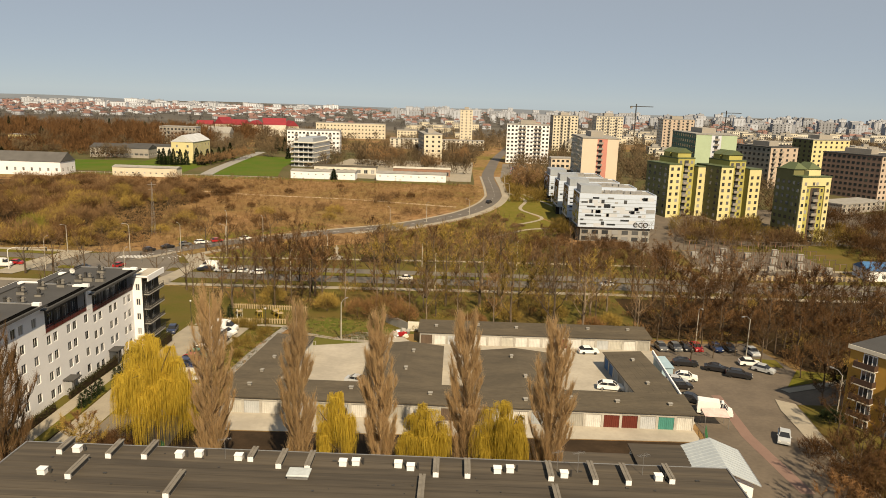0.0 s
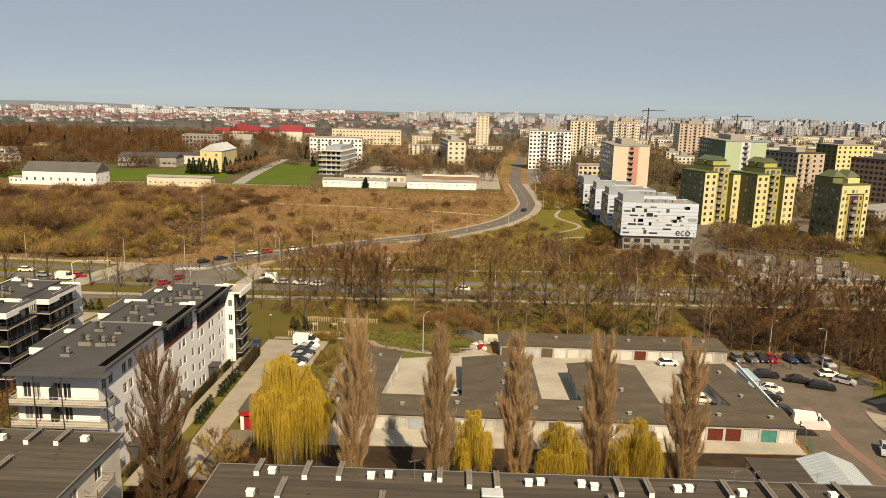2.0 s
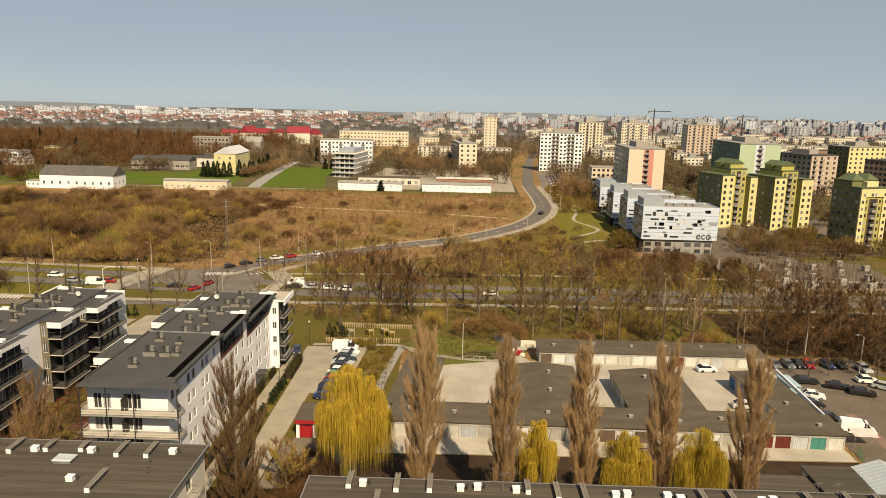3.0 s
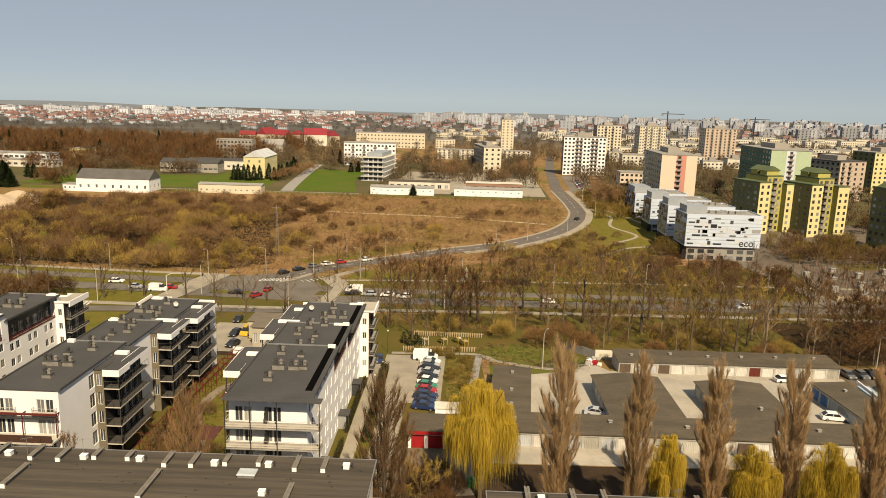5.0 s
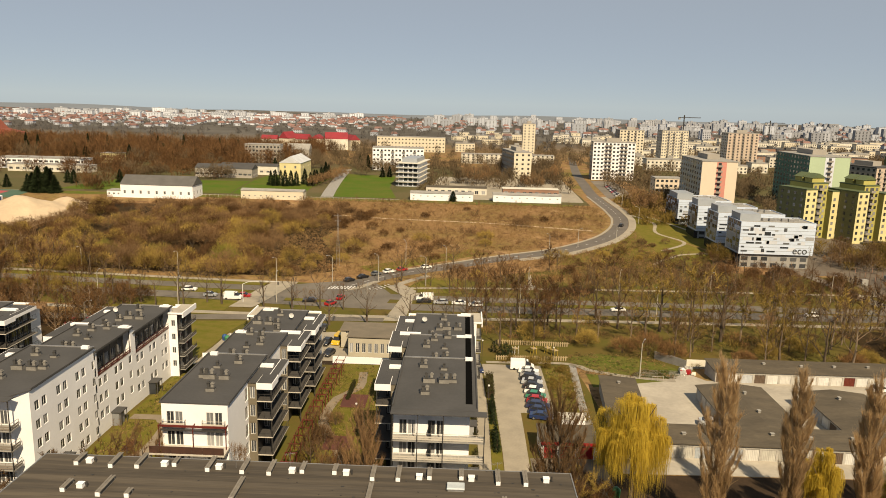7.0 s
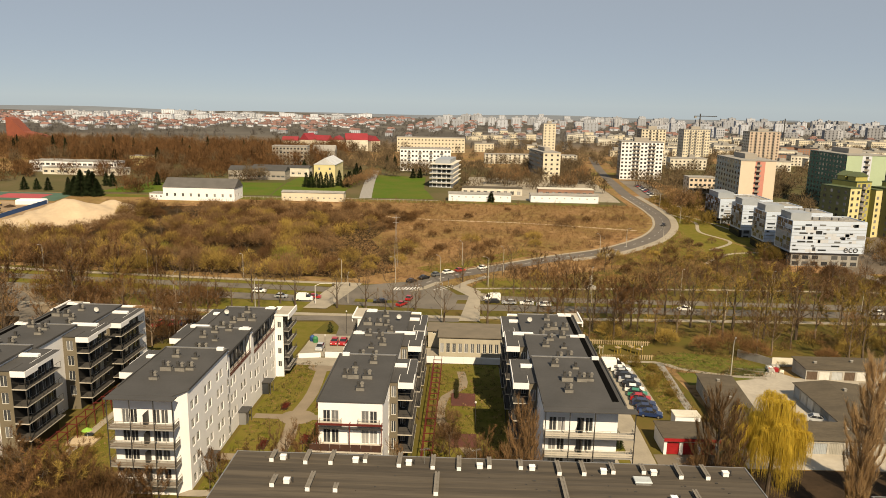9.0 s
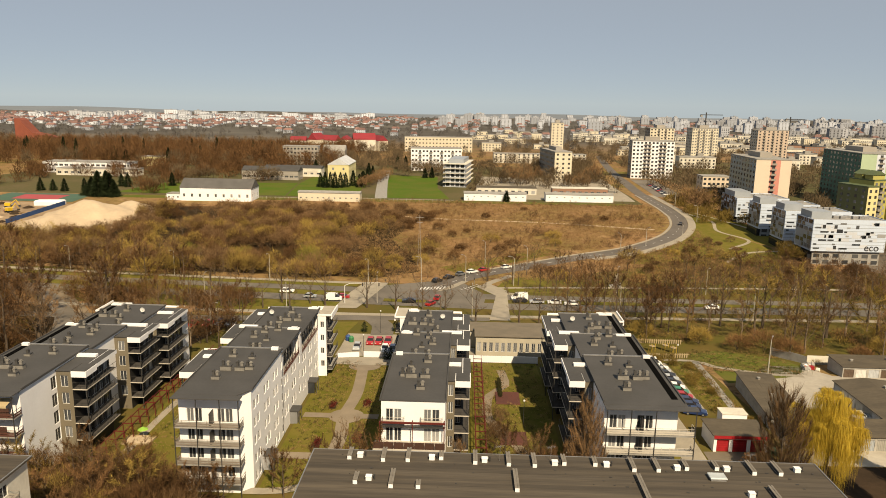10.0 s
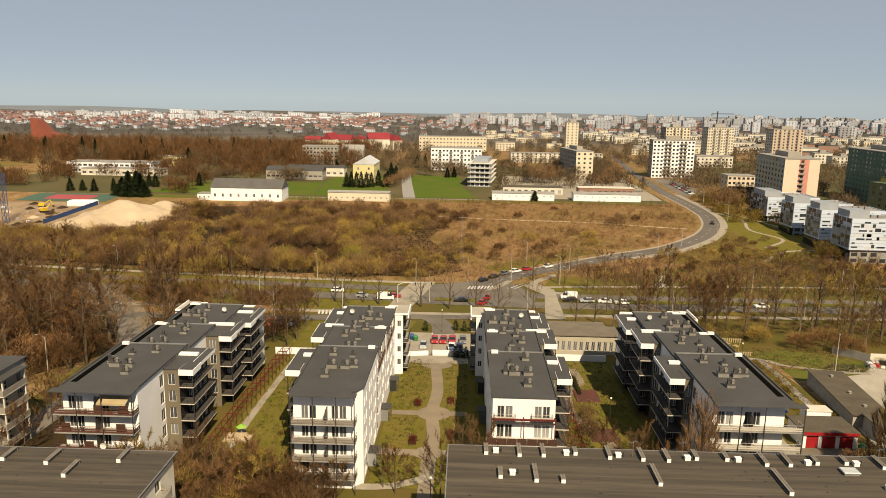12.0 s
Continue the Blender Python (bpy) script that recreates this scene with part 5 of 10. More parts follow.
# ---- garages ----
DOOR_COLOURS = [(0.42, 0.41, 0.37), (0.50, 0.49, 0.46), (0.30, 0.29, 0.26), (0.54, 0.54, 0.52), (0.30, 0.33, 0.36), (0.40, 0.42, 0.44), (0.10, 0.07, 0.05), (0.11, 0.022, 0.014), (0.05, 0.20, 0.17), (0.30, 0.45, 0.52), (0.04, 0.13, 0.30)]
DOOR_MATS = [surface("garage_door_paint", c, tuple(v * 0.78 for v in c), rough=0.6, scale=0.8, fine=5, bump=0.1) for c in DOOR_COLOURS]
DOOR_MESH = {}
GARWALL = surface("garage_plaster", (0.376, 0.36, 0.328), (0.272, 0.26, 0.236), mix=0.6, scale=0.5, fine=3)


def door_mesh(k, w=2.3, h=2.05):
    """A two-leaf ribbed garage door with hinges and a hasp, looking along -y."""
    if k not in DOOR_MESH:
        g = Geo()
        line = [(-w / 2, -0.04)]
        for leaf in (-w / 2, 0.02):
            for i in range(4):
                x = leaf + (w / 2 - 0.02) * (i + 0.5) / 4
                line += [(x - 0.08, -0.04), (x - 0.05, -0.07), (x + 0.05, -0.07), (x + 0.08, -0.04)]
            if leaf < 0:
                line += [(-0.02, -0.04), (-0.015, -0.015), (0.015, -0.015), (0.02, -0.04)]
        g.prism(line + [(w / 2, -0.04), (w / 2, 0.0), (-w / 2, 0.0)], 0, h)
        DOOR_MESH[k] = g.mesh("door", DOOR_MATS[k])
    return DOOR_MESH[k]


def garage_row(label, a, b, depth, doors, h=2.7, fall=0.25, base=None, pitch2=False, choice=None, back_doors=0, roof_over=0.35, wall=None):
    """A row of lock-up garages; doors on the right-hand side of the line from a to b."""
    ln = math.hypot(b[0] - a[0], b[1] - a[1])
    ang = math.degrees(math.atan2(b[1] - a[1], b[0] - a[0]))
    z = land((a[1] + b[1]) / 2) if base is None else base
    top = thing("garage_row", label, "garage row", pose(a[0], a[1], z, 0, 0, ang), group="garage rows")
    rnd = random.Random(int(ln * 10 + a[0]))
    g = Geo()
    pitch = ln / max(1, doors)
    holes = [(pitch * (i + 0.5) - 1.17, pitch * (i + 0.5) + 1.17, -0.02, 2.08) for i in range(doors)]
    g.wall((0, 0), (ln, 0), -1.0, h, holes, 0.15)
    g.wall((ln, 0), (ln, depth), -1.5, h)
    bh = [(pitch * (i + 0.5) - 1.17, pitch * (i + 0.5) + 1.17, -0.02, 2.08) for i in range(back_doors)]
    g.wall((ln, depth), (0, depth), -1.5, h, bh, 0.15)
    g.wall((0, depth), (0, 0), -1.5, h)
    part("wall", g, wall or GARWALL, top)
    for i in range(doors):
        k = (choice[i] if choice and i < len(choice) else rnd.choice([0, 0, 1, 1, 2, 3, 3, 4, 5, 6]))
        part("door", door_mesh(k), None, top, m=pose(pitch * (i + 0.5), 0.12, 0))
        if rnd.random() < 0.45:
            part("lintel", Geo().box(-1.2, 1.2, -0.05, 0.0, 2.16, 2.26), CONCGREY, top, m=pose(pitch * (i + 0.5), -0.002, 0))
    for i in range(back_doors):
        part("door", door_mesh(rnd.choice([0, 1, 2, 3])), None, top, m=pose(ln - pitch * (i + 0.5), depth - 0.12, 0, 0, 0, 180))
    r = Geo()
    o = roof_over
    if pitch2:
        m = depth / 2
        r.face((-o, -o, h), (ln + o, -o, h), (ln + o, m, h + fall), (-o, m, h + fall))
        r.face((ln + o, depth + o, h), (-o, depth + o, h), (-o, m, h + fall), (ln + o, m, h + fall))
        for x, w in ((-o, 1), (ln + o, -1)):
            q = [(x, -o, h - 0.12), (x, -o, h), (x, m, h + fall), (x, depth + o, h), (x, depth + o, h - 0.12)]
            r.face(*(q if w > 0 else q[::-1]))
        r.face((-o, -o, h - 0.12), (ln + o, -o, h - 0.12), (ln + o, -o, h), (-o, -o, h))
        r.face((-o, depth + o, h), (ln + o, depth + o, h), (ln + o, depth + o, h - 0.12), (-o, depth + o, h - 0.12))
        r.face((-o, depth + o, h - 0.12), (ln + o, depth + o, h - 0.12), (ln + o, -o, h - 0.12), (-o, -o, h - 0.12))
        r.f.pop()
    else:
        n = len(r.v)
        r.box(-o, ln + o, -o, depth + o, h - 0.02, h + 0.12)
        for i in (2, 3, 6, 7):
            x, y, zz = r.v[n + i]
            r.v[n + i] = (x, y, zz + fall)
    part("roof", r, GARROOF, top, "dark felt roof with patches")
    for i in range(max(1, int(ln / 7))):
        x, y = (i + 0.5) * ln / max(1, int(ln / 7)) + rnd.uniform(-1, 1), depth * rnd.uniform(0.35, 0.65)
        zz = h + 0.1 + (fall * (1 - abs(y - depth / 2) / (depth / 2)) if pitch2 else fall * (y / depth))
        part("roof_vent", Geo().soft_box(-0.28, 0.28, -0.22, 0.22, -0.1, 0.35, 0.04).box(-0.36, 0.36, -0.3, 0.3, 0.35, 0.42), CONCGREY, top, "small concrete roof vent", m=pose(x, y, zz))
    # felt seams
    seams = Geo()
    k = int(ln / 1.05)
    if not pitch2:
        for i in range(1, int(depth / 1.0)):
            y = i * 1.0
            zz = h + 0.121 + fall * (y + o) / (depth + 2 * o)
            seams.box(0, ln, y - 0.04, y + 0.04, zz, zz + 0.012)
        part("felt_seams", seams, GARROOF, top)
    return top


garage_row("long garage row with mixed doors and sloping felt roof", (-34.0, 101.6), (36.8, 101.2), 6.4, 26, base=1.2, choice=[0, 5, 1, 0, 4, 2, 5, 1, 0, 2, 1, 0, 6, 3, 6, 3, 1, 4, 3, 2, 3, 7, 7, 5, 8, 1])
garage_row("white garage row with pale doors along the wall", (-6.4, 140.2), (40.6, 140.6), 6.6, 17, base=-0.35, fall=0.35, choice=[6, 3, 5, 6, 3, 1, 0, 3, 3, 1, 7, 3, 1, 5, 0, 3, 2])
garage_row("double garage row with pitched felt roof", (-14.2, 128.6), (-14.2, 108.9), 12.6, 7, base=0.75, pitch2=True, fall=0.7, back_doors=7)
garage_row("double garage row with pitched felt roof", (5.6, 127.0), (5.6, 109.0), 12.4, 6, base=0.75, pitch2=True, fall=0.7, back_doors=6)
garage_row("garage row with blue gate and felt roof", (28.8, 128.4), (30.4, 108.2), 6.6, 7, base=0.7, fall=0.2, choice=[10, 10, 4, 2, 1, 0, 2])
garage_row("garage row with felt roof beside the gardens", (-28.6, 108.2), (-26.4, 131.0), 6.8, 8, base=0.7, fall=0.2)

# white edge strips and blue lean-to of the eastern row
LIGHTBLUE = surface("pale_blue_sheet", (0.288, 0.4, 0.464), (0.24, 0.336, 0.4), rough=0.5, scale=0.6)
g = Geo()
g.box(-0.12, 0.12, 0, 21.5, -0.3, 0.35)
solid("parapet_strip", g, WHITE, "white coping along the garage roof edge", "coping", m=pose(36.9, 107.6, 3.75, 0, 0, -2.5))
lt = thing("lean_to", "pale blue sheet-metal lean-to beside the garages", "shed", pose(39.2, 126, land(128)))
part("wall", Geo().box(-1.0, 1.0, -2.5, 3.2, 0, 2.3), LIGHTBLUE, lt)
part("roof", Geo().box(-1.15, 1.15, -2.7, 3.4, 2.3, 2.4), LIGHTBLUE, lt)

# red double garage and white cabin
RED = surface("red_paint", (0.288, 0.0128, 0.0176), (0.216, 0.0112, 0.0144), rough=0.5, scale=0.8)
rg = thing("red_garage", "grey-walled double garage with red doors and fascia", "garage", pose(-48.6, 99.6, land(100)))
g = Geo()
g.wall((0, 0), (9.2, 0), -0.6, 3.0, [(0.5, 2.6, 0.0, 2.3), (3.2, 5.6, 0.0, 2.3), (6.2, 8.6, 0.0, 2.3)], 0.25)
g.wall((9.2, 0), (9.2, 6.2), -0.6, 3.0).wall((9.2, 6.2), (0, 6.2), -0.6, 3.0).wall((0, 6.2), (0, 0), -0.6, 3.0)
part("wall", g, WHITE, rg)
part("roof", Geo().box(-0.3, 9.5, -0.3, 6.5, 3.0, 3.16), GARROOF, rg, "dark felt roof")
part("fascia", Geo().box(-0.1, 9.3, -0.36, -0.302, 2.55, 3.1), RED, rg, "red fascia board")
for x0, x1 in ((0.5, 2.6), (3.2, 5.6), (6.2, 8.6)):
    leaf = part("door", Geo().box(x0, x1, 0.2, 0.25, 0, 2.3), RED, rg, "red panelled garage door")
    for i in range(5):
        part("door_panel", Geo().box(x0 + 0.05, x1 - 0.05, 0.17, 0.199, 0.1 + i * 0.44, 0.46 + i * 0.44), RED, leaf)
cb = thing("cabin", "white site cabin with small window", "cabin", pose(-44.6, 107.4, land(108)))
part("body", Geo().soft_box(0, 4.4, 0, 2.6, 0, 3.6, 0.08), WHITE, cb)
part("roof_edge", Geo().box(-0.12, 4.52, -0.12, 2.72, 3.45, 3.62), OFFWHITE, cb)
put_window(cb, 3.2, 0.0, 1.6, 0, 1.1, 0.9, 1, -0.02)
put_window(cb, 1.2, 0.0, 1.6, 0, 1.1, 0.9, 1, -0.02)

# low flat-roofed sheds and blue-roofed shed by the near block
simple_house("flat_shed", "low shed with brown felt roof", 24.2, 30.6, 77.0, 88.6, 3.5, OFFWHITE, BITUMEN, cols=0, sides=False, base=1.3)
simple_house("flat_shed", "low long shed with brown felt roof", 14.5, 23.9, 76.0, 86.6, 3.0, OFFWHITE, BITUMEN, cols=0, sides=False, base=1.3)
BLUESHEET = surface("pale_sheet_roof", (0.4, 0.44, 0.464), (0.336, 0.376, 0.408), rough=0.5, metal=0.2, scale=0.5, fine=3, stretch=(6, 0.6, 1))
sh = thing("gabled_shed", "white shed with a pale blue sheet-metal gable roof", "shed", pose(33.9, 80.2, 1.3, 0, 0, -4))
g = Geo()
g.wall((-3.2, 0), (3.2, 0), -0.5, 3.6).wall((3.2, 0), (3.2, 8.2), -0.5, 3.6).wall((3.2, 8.2), (-3.2, 8.2), -0.5, 3.6).wall((-3.2, 8.2), (-3.2, 0), -0.5, 3.6)
g.face((-3.2, 0, 3.6), (3.2, 0, 3.6), (0, 0, 4.85)).face((3.2, 8.2, 3.6), (-3.2, 8.2, 3.6), (0, 8.2, 4.85))
part("wall", g, WHITE, sh)
r = Geo()
for sgn in (-1, 1):
    q = [(0, -0.7, 5.0), (0, 8.6, 5.0), (sgn * 3.8, 8.6, 3.55), (sgn * 3.8, -0.7, 3.55)]
    low = [(x, y, z - 0.1) for x, y, z in q]
    r.face(*(q if sgn < 0 else q[::-1])).face(*(low[::-1] if sgn < 0 else low))
    for i in range(4):
        j = (i + 1) % 4
        r.face(q[i], q[j], low[j], low[i])
part("roof", r, BLUESHEET, sh, "pale blue corrugated sheet roof")
for sgn in (-1, 1):
    for i in range(12):
        y = -0.4 + i * 0.78
        part("roof_rib", Geo().tube((0, y, 5.01), (sgn * 3.8, y, 3.56), 0.04, 0.04, 4), BLUESHEET, sh)
part("gutter", Geo().tube((3.85, -0.7, 3.5), (3.85, 8.6, 3.5), 0.08, 0.08), GALV, sh)
part("door", Geo().box(-0.6, 0.6, -0.06, -0.003, 0, 2.1), CONCGREY, sh)
put_window(sh, 2.0, 0.0, 1.4, 0, 1.0, 1.0, 1, -0.02)

# stall awning and boxes at the garage corner
aw = thing("awning", "pinkish white awning over a stall", "awning", pose(40.4, 103.2, 1.25))
part("cover", Geo().face((-1.6, -1.0, 2.0), (2.2, -1.0, 1.9), (2.2, 1.2, 2.3), (-1.6, 1.2, 2.4)).box(-1.6, 2.2, 1.15, 1.22, 1.9, 2.4), surface("awning_cloth", (0.6, 0.44, 0.416), scale=1), aw)
for x in (-1.5, 2.1):
    part("leg", Geo().tube((x, -0.9, 0), (x, -0.9, 1.95), 0.04, 0.04), GALV, aw)
    part("leg", Geo().tube((x, 1.1, 0), (x, 1.1, 2.3), 0.04, 0.04), GALV, aw)
GREEN = surface("green_paint", (0.04, 0.176, 0.072), rough=0.5, scale=1)
fence_g = thing("green_gate", "bent green metal gate beside the garages", "gate", pose(37.3, 96.5, 1.3, 0, 0, 75))
for i in range(8):
    part("bar", Geo().tube((i * 0.55, 0, 0), (i * 0.55, 0, 1.5), 0.03, 0.03, 5), GREEN, fence_g)
part("rail", Geo().tube((0, 0, 1.5), (3.9, 0, 1.5), 0.035, 0.035, 5), GREEN, fence_g)
part("rail", Geo().tube((0, 0, 0.3), (3.9, 0, 0.3), 0.035, 0.035, 5), GREEN, fence_g)


# ---- near blocks seen from above ----
DUCTLID = surface("weathered_lid", (0.176, 0.16, 0.136), (0.12, 0.108, 0.092), scale=1.5, fine=8, rough=0.7)


def roof_unit(x, y, z, kind, angle=0.0, size=1.0):
    """Ventilation block on the near roofs: a white-ended concrete duct with grey slab, or a small white box with a pipe."""
    ob = thing("roof_duct" if kind else "roof_box", "concrete ventilation duct with white end and grey lid" if kind else "small white ventilation box with dark pipe", "roof vent", pose(x, y, z, 0, 0, angle), group="roof ducts")
    if kind:
        L = 2.6 * size
        part("body", Geo().box(-0.20, 0.20, 0, L, 0, 0.40), CONCGREY, ob)
        part("end_plate", Geo().box(-0.24, 0.24, -0.07, -0.003, 0, 0.44), WHITE, ob, "white painted end")
        part("lid", Geo().box(-0.27, -0.05, -0.05, L + 0.08, 0.443, 0.50).box(0.05, 0.27, -0.05, L + 0.08, 0.443, 0.50).box(-0.05, 0.05, 0.1, L - 0.1, 0.41, 0.46), DUCTLID, ob, "brown-grey metal lid")
        for q in (0.202, -0.225):
            part("louvre", Geo().box(q, q + 0.023, 0.25, L - 0.2, 0.1, 0.33), STEEL, ob)
    else:
        part("body", Geo().soft_box(-0.32, 0.32, -0.28, 0.28, 0, 0.46, 0.03), WHITE, ob)
        part("lid", Geo().box(-0.36, 0.36, -0.32, 0.32, 0.463, 0.52), WHITE, ob)
        part("pipe", Geo().tube((0.62, 0.1, 0), (0.62, 0.1, 0.6), 0.09, 0.09, 8), STEEL, ob, "dark vent pipe")
    return ob


def skylight(x, y, z):
    ob = thing("roof_hatch", "pale metal roof hatch", "roof hatch", pose(x, y, z), group="roof hatches")
    part("curb", Geo().box(-0.85, 0.85, -0.6, 0.6, 0, 0.28), GALV, ob)
    part("lid", Geo().soft_box(-0.95, 0.95, -0.7, 0.7, 0.28, 0.42, 0.06), surface("hatch_lid", (0.44, 0.48, 0.496), scale=1, rough=0.4), ob)


def aerial(x, y, z):
    ob = thing("aerial", "thin metal television aerial on the roof", "aerial", pose(x, y, z, 0, 0, 25), group="aerials")
    part("mast", Geo().tube((0, 0, 0), (0, 0, 2.0), 0.025, 0.02, 5), GALV, ob)
    g = Geo().tube((-0.6, 0, 1.85), (0.6, 0, 1.85), 0.015, 0.015, 4)
    for i in range(6):
        g.tube((-0.5 + i * 0.2, -0.3, 1.85), (-0.5 + i * 0.2, 0.3, 1.85), 0.01, 0.01, 4)
    part("elements", g, GALV, ob)


def near_block(label, x0, x1, yb, yf, z):
    """A long older block: walls with windows and balconies, a felt roof with welded strips."""
    top = thing("long_block", label, "apartment building", group="long blocks")
    g = Geo()
    zb = land(yb) - 0.5
    n = int((x1 - x0) / 3.6)
    cols = [(i + 0.5) * (x1 - x0) / n for i in range(n)]
    g.wall((x1, yb), (x0, yb), zb, z)
    g.wall((x0, yf), (x1, yf), zb, z)
    side(g, top, (x0, yb), (x0, yf), zb, z, [z - 2.3 - 2.8 * i for i in range(5)], [3.5, 8.0], 1.4, 1.4)
    side(g, top, (x1, yf), (x1, yb), zb, z, [z - 2.3 - 2.8 * i for i in range(5)], [3.5, 8.0], 1.4, 1.4)
    part("wall", g, OFFWHITE, top)
    part("roof", Geo().box(x0 - 0.4, x1 + 0.4, yf - 0.4, yb + 0.4, z, z + 0.22), BITUMEN, top, "brown felt roof")
    part("gutter", Geo().box(x0 - 0.42, x1 + 0.42, yb + 0.403, yb + 0.52, z + 0.06, z + 0.24), GALV, top)
    for s in (x0 - 0.41, x1 + 0.29):
        part("verge", Geo().box(s, s + 0.12, yf - 0.4, yb + 0.4, z + 0.223, z + 0.30), GALV, top)
    k = int((yb - yf) / 1.0)
    for i in range(k):
        y = yf + (i + 0.5) * (yb - yf) / k
        part("felt_strip", Geo().box(x0 - 0.2, x1 + 0.2, y - 0.46, y + 0.47, z + 0.2201, z + 0.232 + 0.004 * (i % 2)), BITUMEN, top)
    for yy in (yb - 4.2,):
        for zf in (z - 3.0, z - 5.8, z - 8.6, z - 11.4):
            bal = part("balcony", Geo().box(x1 + 0.003, x1 + 1.3, yy - 3, yy + 0.5, zf, zf + 0.15), CONCGREY, top)
            railing(bal, [(x1, yy - 2.95), (x1 + 1.25, yy - 2.95), (x1 + 1.25, yy + 0.45), (x1, yy + 0.45)], zf + 0.15)
    # torn felt, puddle stains and stray gravel
    rnd = random.Random(int(abs(x0)))
    scraps = Geo()
    for _ in range(46):
        x, y, s = rnd.uniform(x0 + 1, x1 - 1), rnd.uniform(yf + 0.5, yb - 0.5), rnd.uniform(0.05, 0.16)
        scraps.box(x - s, x + s * rnd.uniform(0.5, 1.5), y - s * 0.6, y + s * 0.6, z + 0.23, z + 0.26 + rnd.random() * 0.06)
    tagged(part("roof_debris", scraps, STEEL, top, "scattered dark debris on the felt"), kind="stuff")
    return z + 0.235


RZ = 17.3
zt = near_block("long five-storey block with brown felt roof crowded with vents", -37.6, 24.6, 58.9, 46.5, RZ)
for i, (x, k, d, s) in enumerate([(-33.9, 1, 1.6, .9), (-32.6, 0, 1.0, 1), (-29.4, 1, 2.0, 1), (-26.3, 1, 1.9, 1), (-23.4, 0, 1.3, 1), (-21.8, 0, 1.0, 1), (-18.2, 0, 1.3, 1), (-17.1, 1, 1.6, .7), (-14.4, 1, 2.6, 1), (-11.9, 1, 2.7, 1), (-9.0, 0, 1.6, 1), (-7.9, 0, 1.4, 1), (-4.2, 0, 1.5, 1), (-3.1, 0, 1.9, 1), (-0.9, 1, 3.0, 1), (1.8, 1, 3.0, 1), (4.4, 0, 1.8, 1), (5.5, 0, 1.6, 1), (8.9, 1, 2.9, 1), (10.1, 0, 2.1, 1), (12.6, 1, 3.2, 1.2), (15.4, 1, 3.1, 1.1), (18.2, 0, 2.0, 1), (19.2, 1, 2.6, 1)]):
    roof_unit(x, 58.9 - d, zt, k, 0, s)
for x, y in ((-12.4, 55.2), (20, 52)):
    skylight(x, y, zt)
for x in (-19.4, 9.6, 11.4, 17.0):
    aerial(x, 57.6, zt)
for x, y, k, s in ((-33.5, 54, 0, 1), (-31, 53.3, 1, 1.2), (-22, 51, 1, 1.4), (-2, 51.5, 1, 1.5), (9, 51, 1, 1.4), (15, 50, 0, 1)):
    roof_unit(x, y, zt, k, 0, s)
zt = near_block("long five-storey block with brown felt roof and rows of vents", -109.0, -50.0, 64.4, 52.0, RZ)
for x, k, d, s in [(-104.7, 1, 1.9, .8), (-103.5, 0, 1.2, 1), (-100.7, 1, 2.2, 1), (-97.8, 1, 2.1, 1), (-95.0, 0, 1.3, 1), (-93.9, 1, 1.4, .5), (-89.9, 1, 2.2, 1), (-88.8, 0, 1.5, 1), (-86.0, 1, 2.4, 1), (-83.0, 1, 2.5, 1), (-80.6, 0, 1.7, 1), (-79.5, 1, 1.8, .7), (-75.9, 1, 1.8, .6), (-74.6, 0, 1.7, 1), (-71.6, 1, 2.8, 1), (-68.8, 1, 2.7, 1), (-66.5, 0, 2.0, 1), (-65.4, 1, 2.1, .7), (-61.9, 1, 1.9, .6), (-60.8, 0, 1.9, 1), (-57.9, 1, 2.7, 1), (-54.9, 1, 2.7, 1), (-52.6, 0, 1.6, 1)]:
    roof_unit(x, 64.4 - d, zt, k, 0, s)
for x, y, k, s in ((-103.2, 57.0, 1, .7), (-101.8, 58.0, 0, 1), (-99.2, 56.4, 1, 1.3), (-96.2, 56.4, 1, .4), (-85.4, 56.4, 1, 1.6), (-71.5, 55.2, 1, 2.0), (-57.4, 55.0, 1, 1.4), (-60, 57, 0, 1)):
    roof_unit(x, y, zt, k, 0, s)
skylight(-62.5, 60.6, zt)
aerial(-87.0, 63.2, zt), aerial(-81, 63.4, zt), aerial(-58, 63.0, zt)
zt = near_block("long block with brown felt roof and concrete vents", -203.0, -142.2, 60.5, 48.0, RZ)
for x, k, d, s in [(-147.5, 1, 2.6, 1), (-155.5, 1, 3.6, 1.2), (-152.0, 1, 6.2, 1.2), (-161, 1, 3.0, 1)]:
    roof_unit(x, 60.5 - d, zt, k, 0, s)

# ---- office with white panels ----
PANEL = surface("white_panel", (0.448, 0.52, 0.624), (0.392, 0.448, 0.544), rough=0.4, scale=0.15, fine=2, bump=0.02)
GREYPANEL = surface("grey_panel", (0.272, 0.296, 0.328), (0.224, 0.248, 0.272), rough=0.4, scale=0.2, bump=0.02)
GREYPANEL2 = surface("pale_grey_panel", (0.448, 0.472, 0.512), (0.4, 0.424, 0.464), rough=0.4, scale=0.2, bump=0.02)
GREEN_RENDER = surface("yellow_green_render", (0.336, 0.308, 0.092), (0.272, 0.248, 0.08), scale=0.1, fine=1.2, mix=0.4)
# darker than the fronts: the shade of the side walls is in this colour
OLIVE_SHADE = surface("olive_shade", (0.152, 0.148, 0.064), (0.116, 0.116, 0.052), scale=0.1, fine=1.2)
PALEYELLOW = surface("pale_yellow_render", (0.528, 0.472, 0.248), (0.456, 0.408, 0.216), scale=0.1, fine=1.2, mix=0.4)
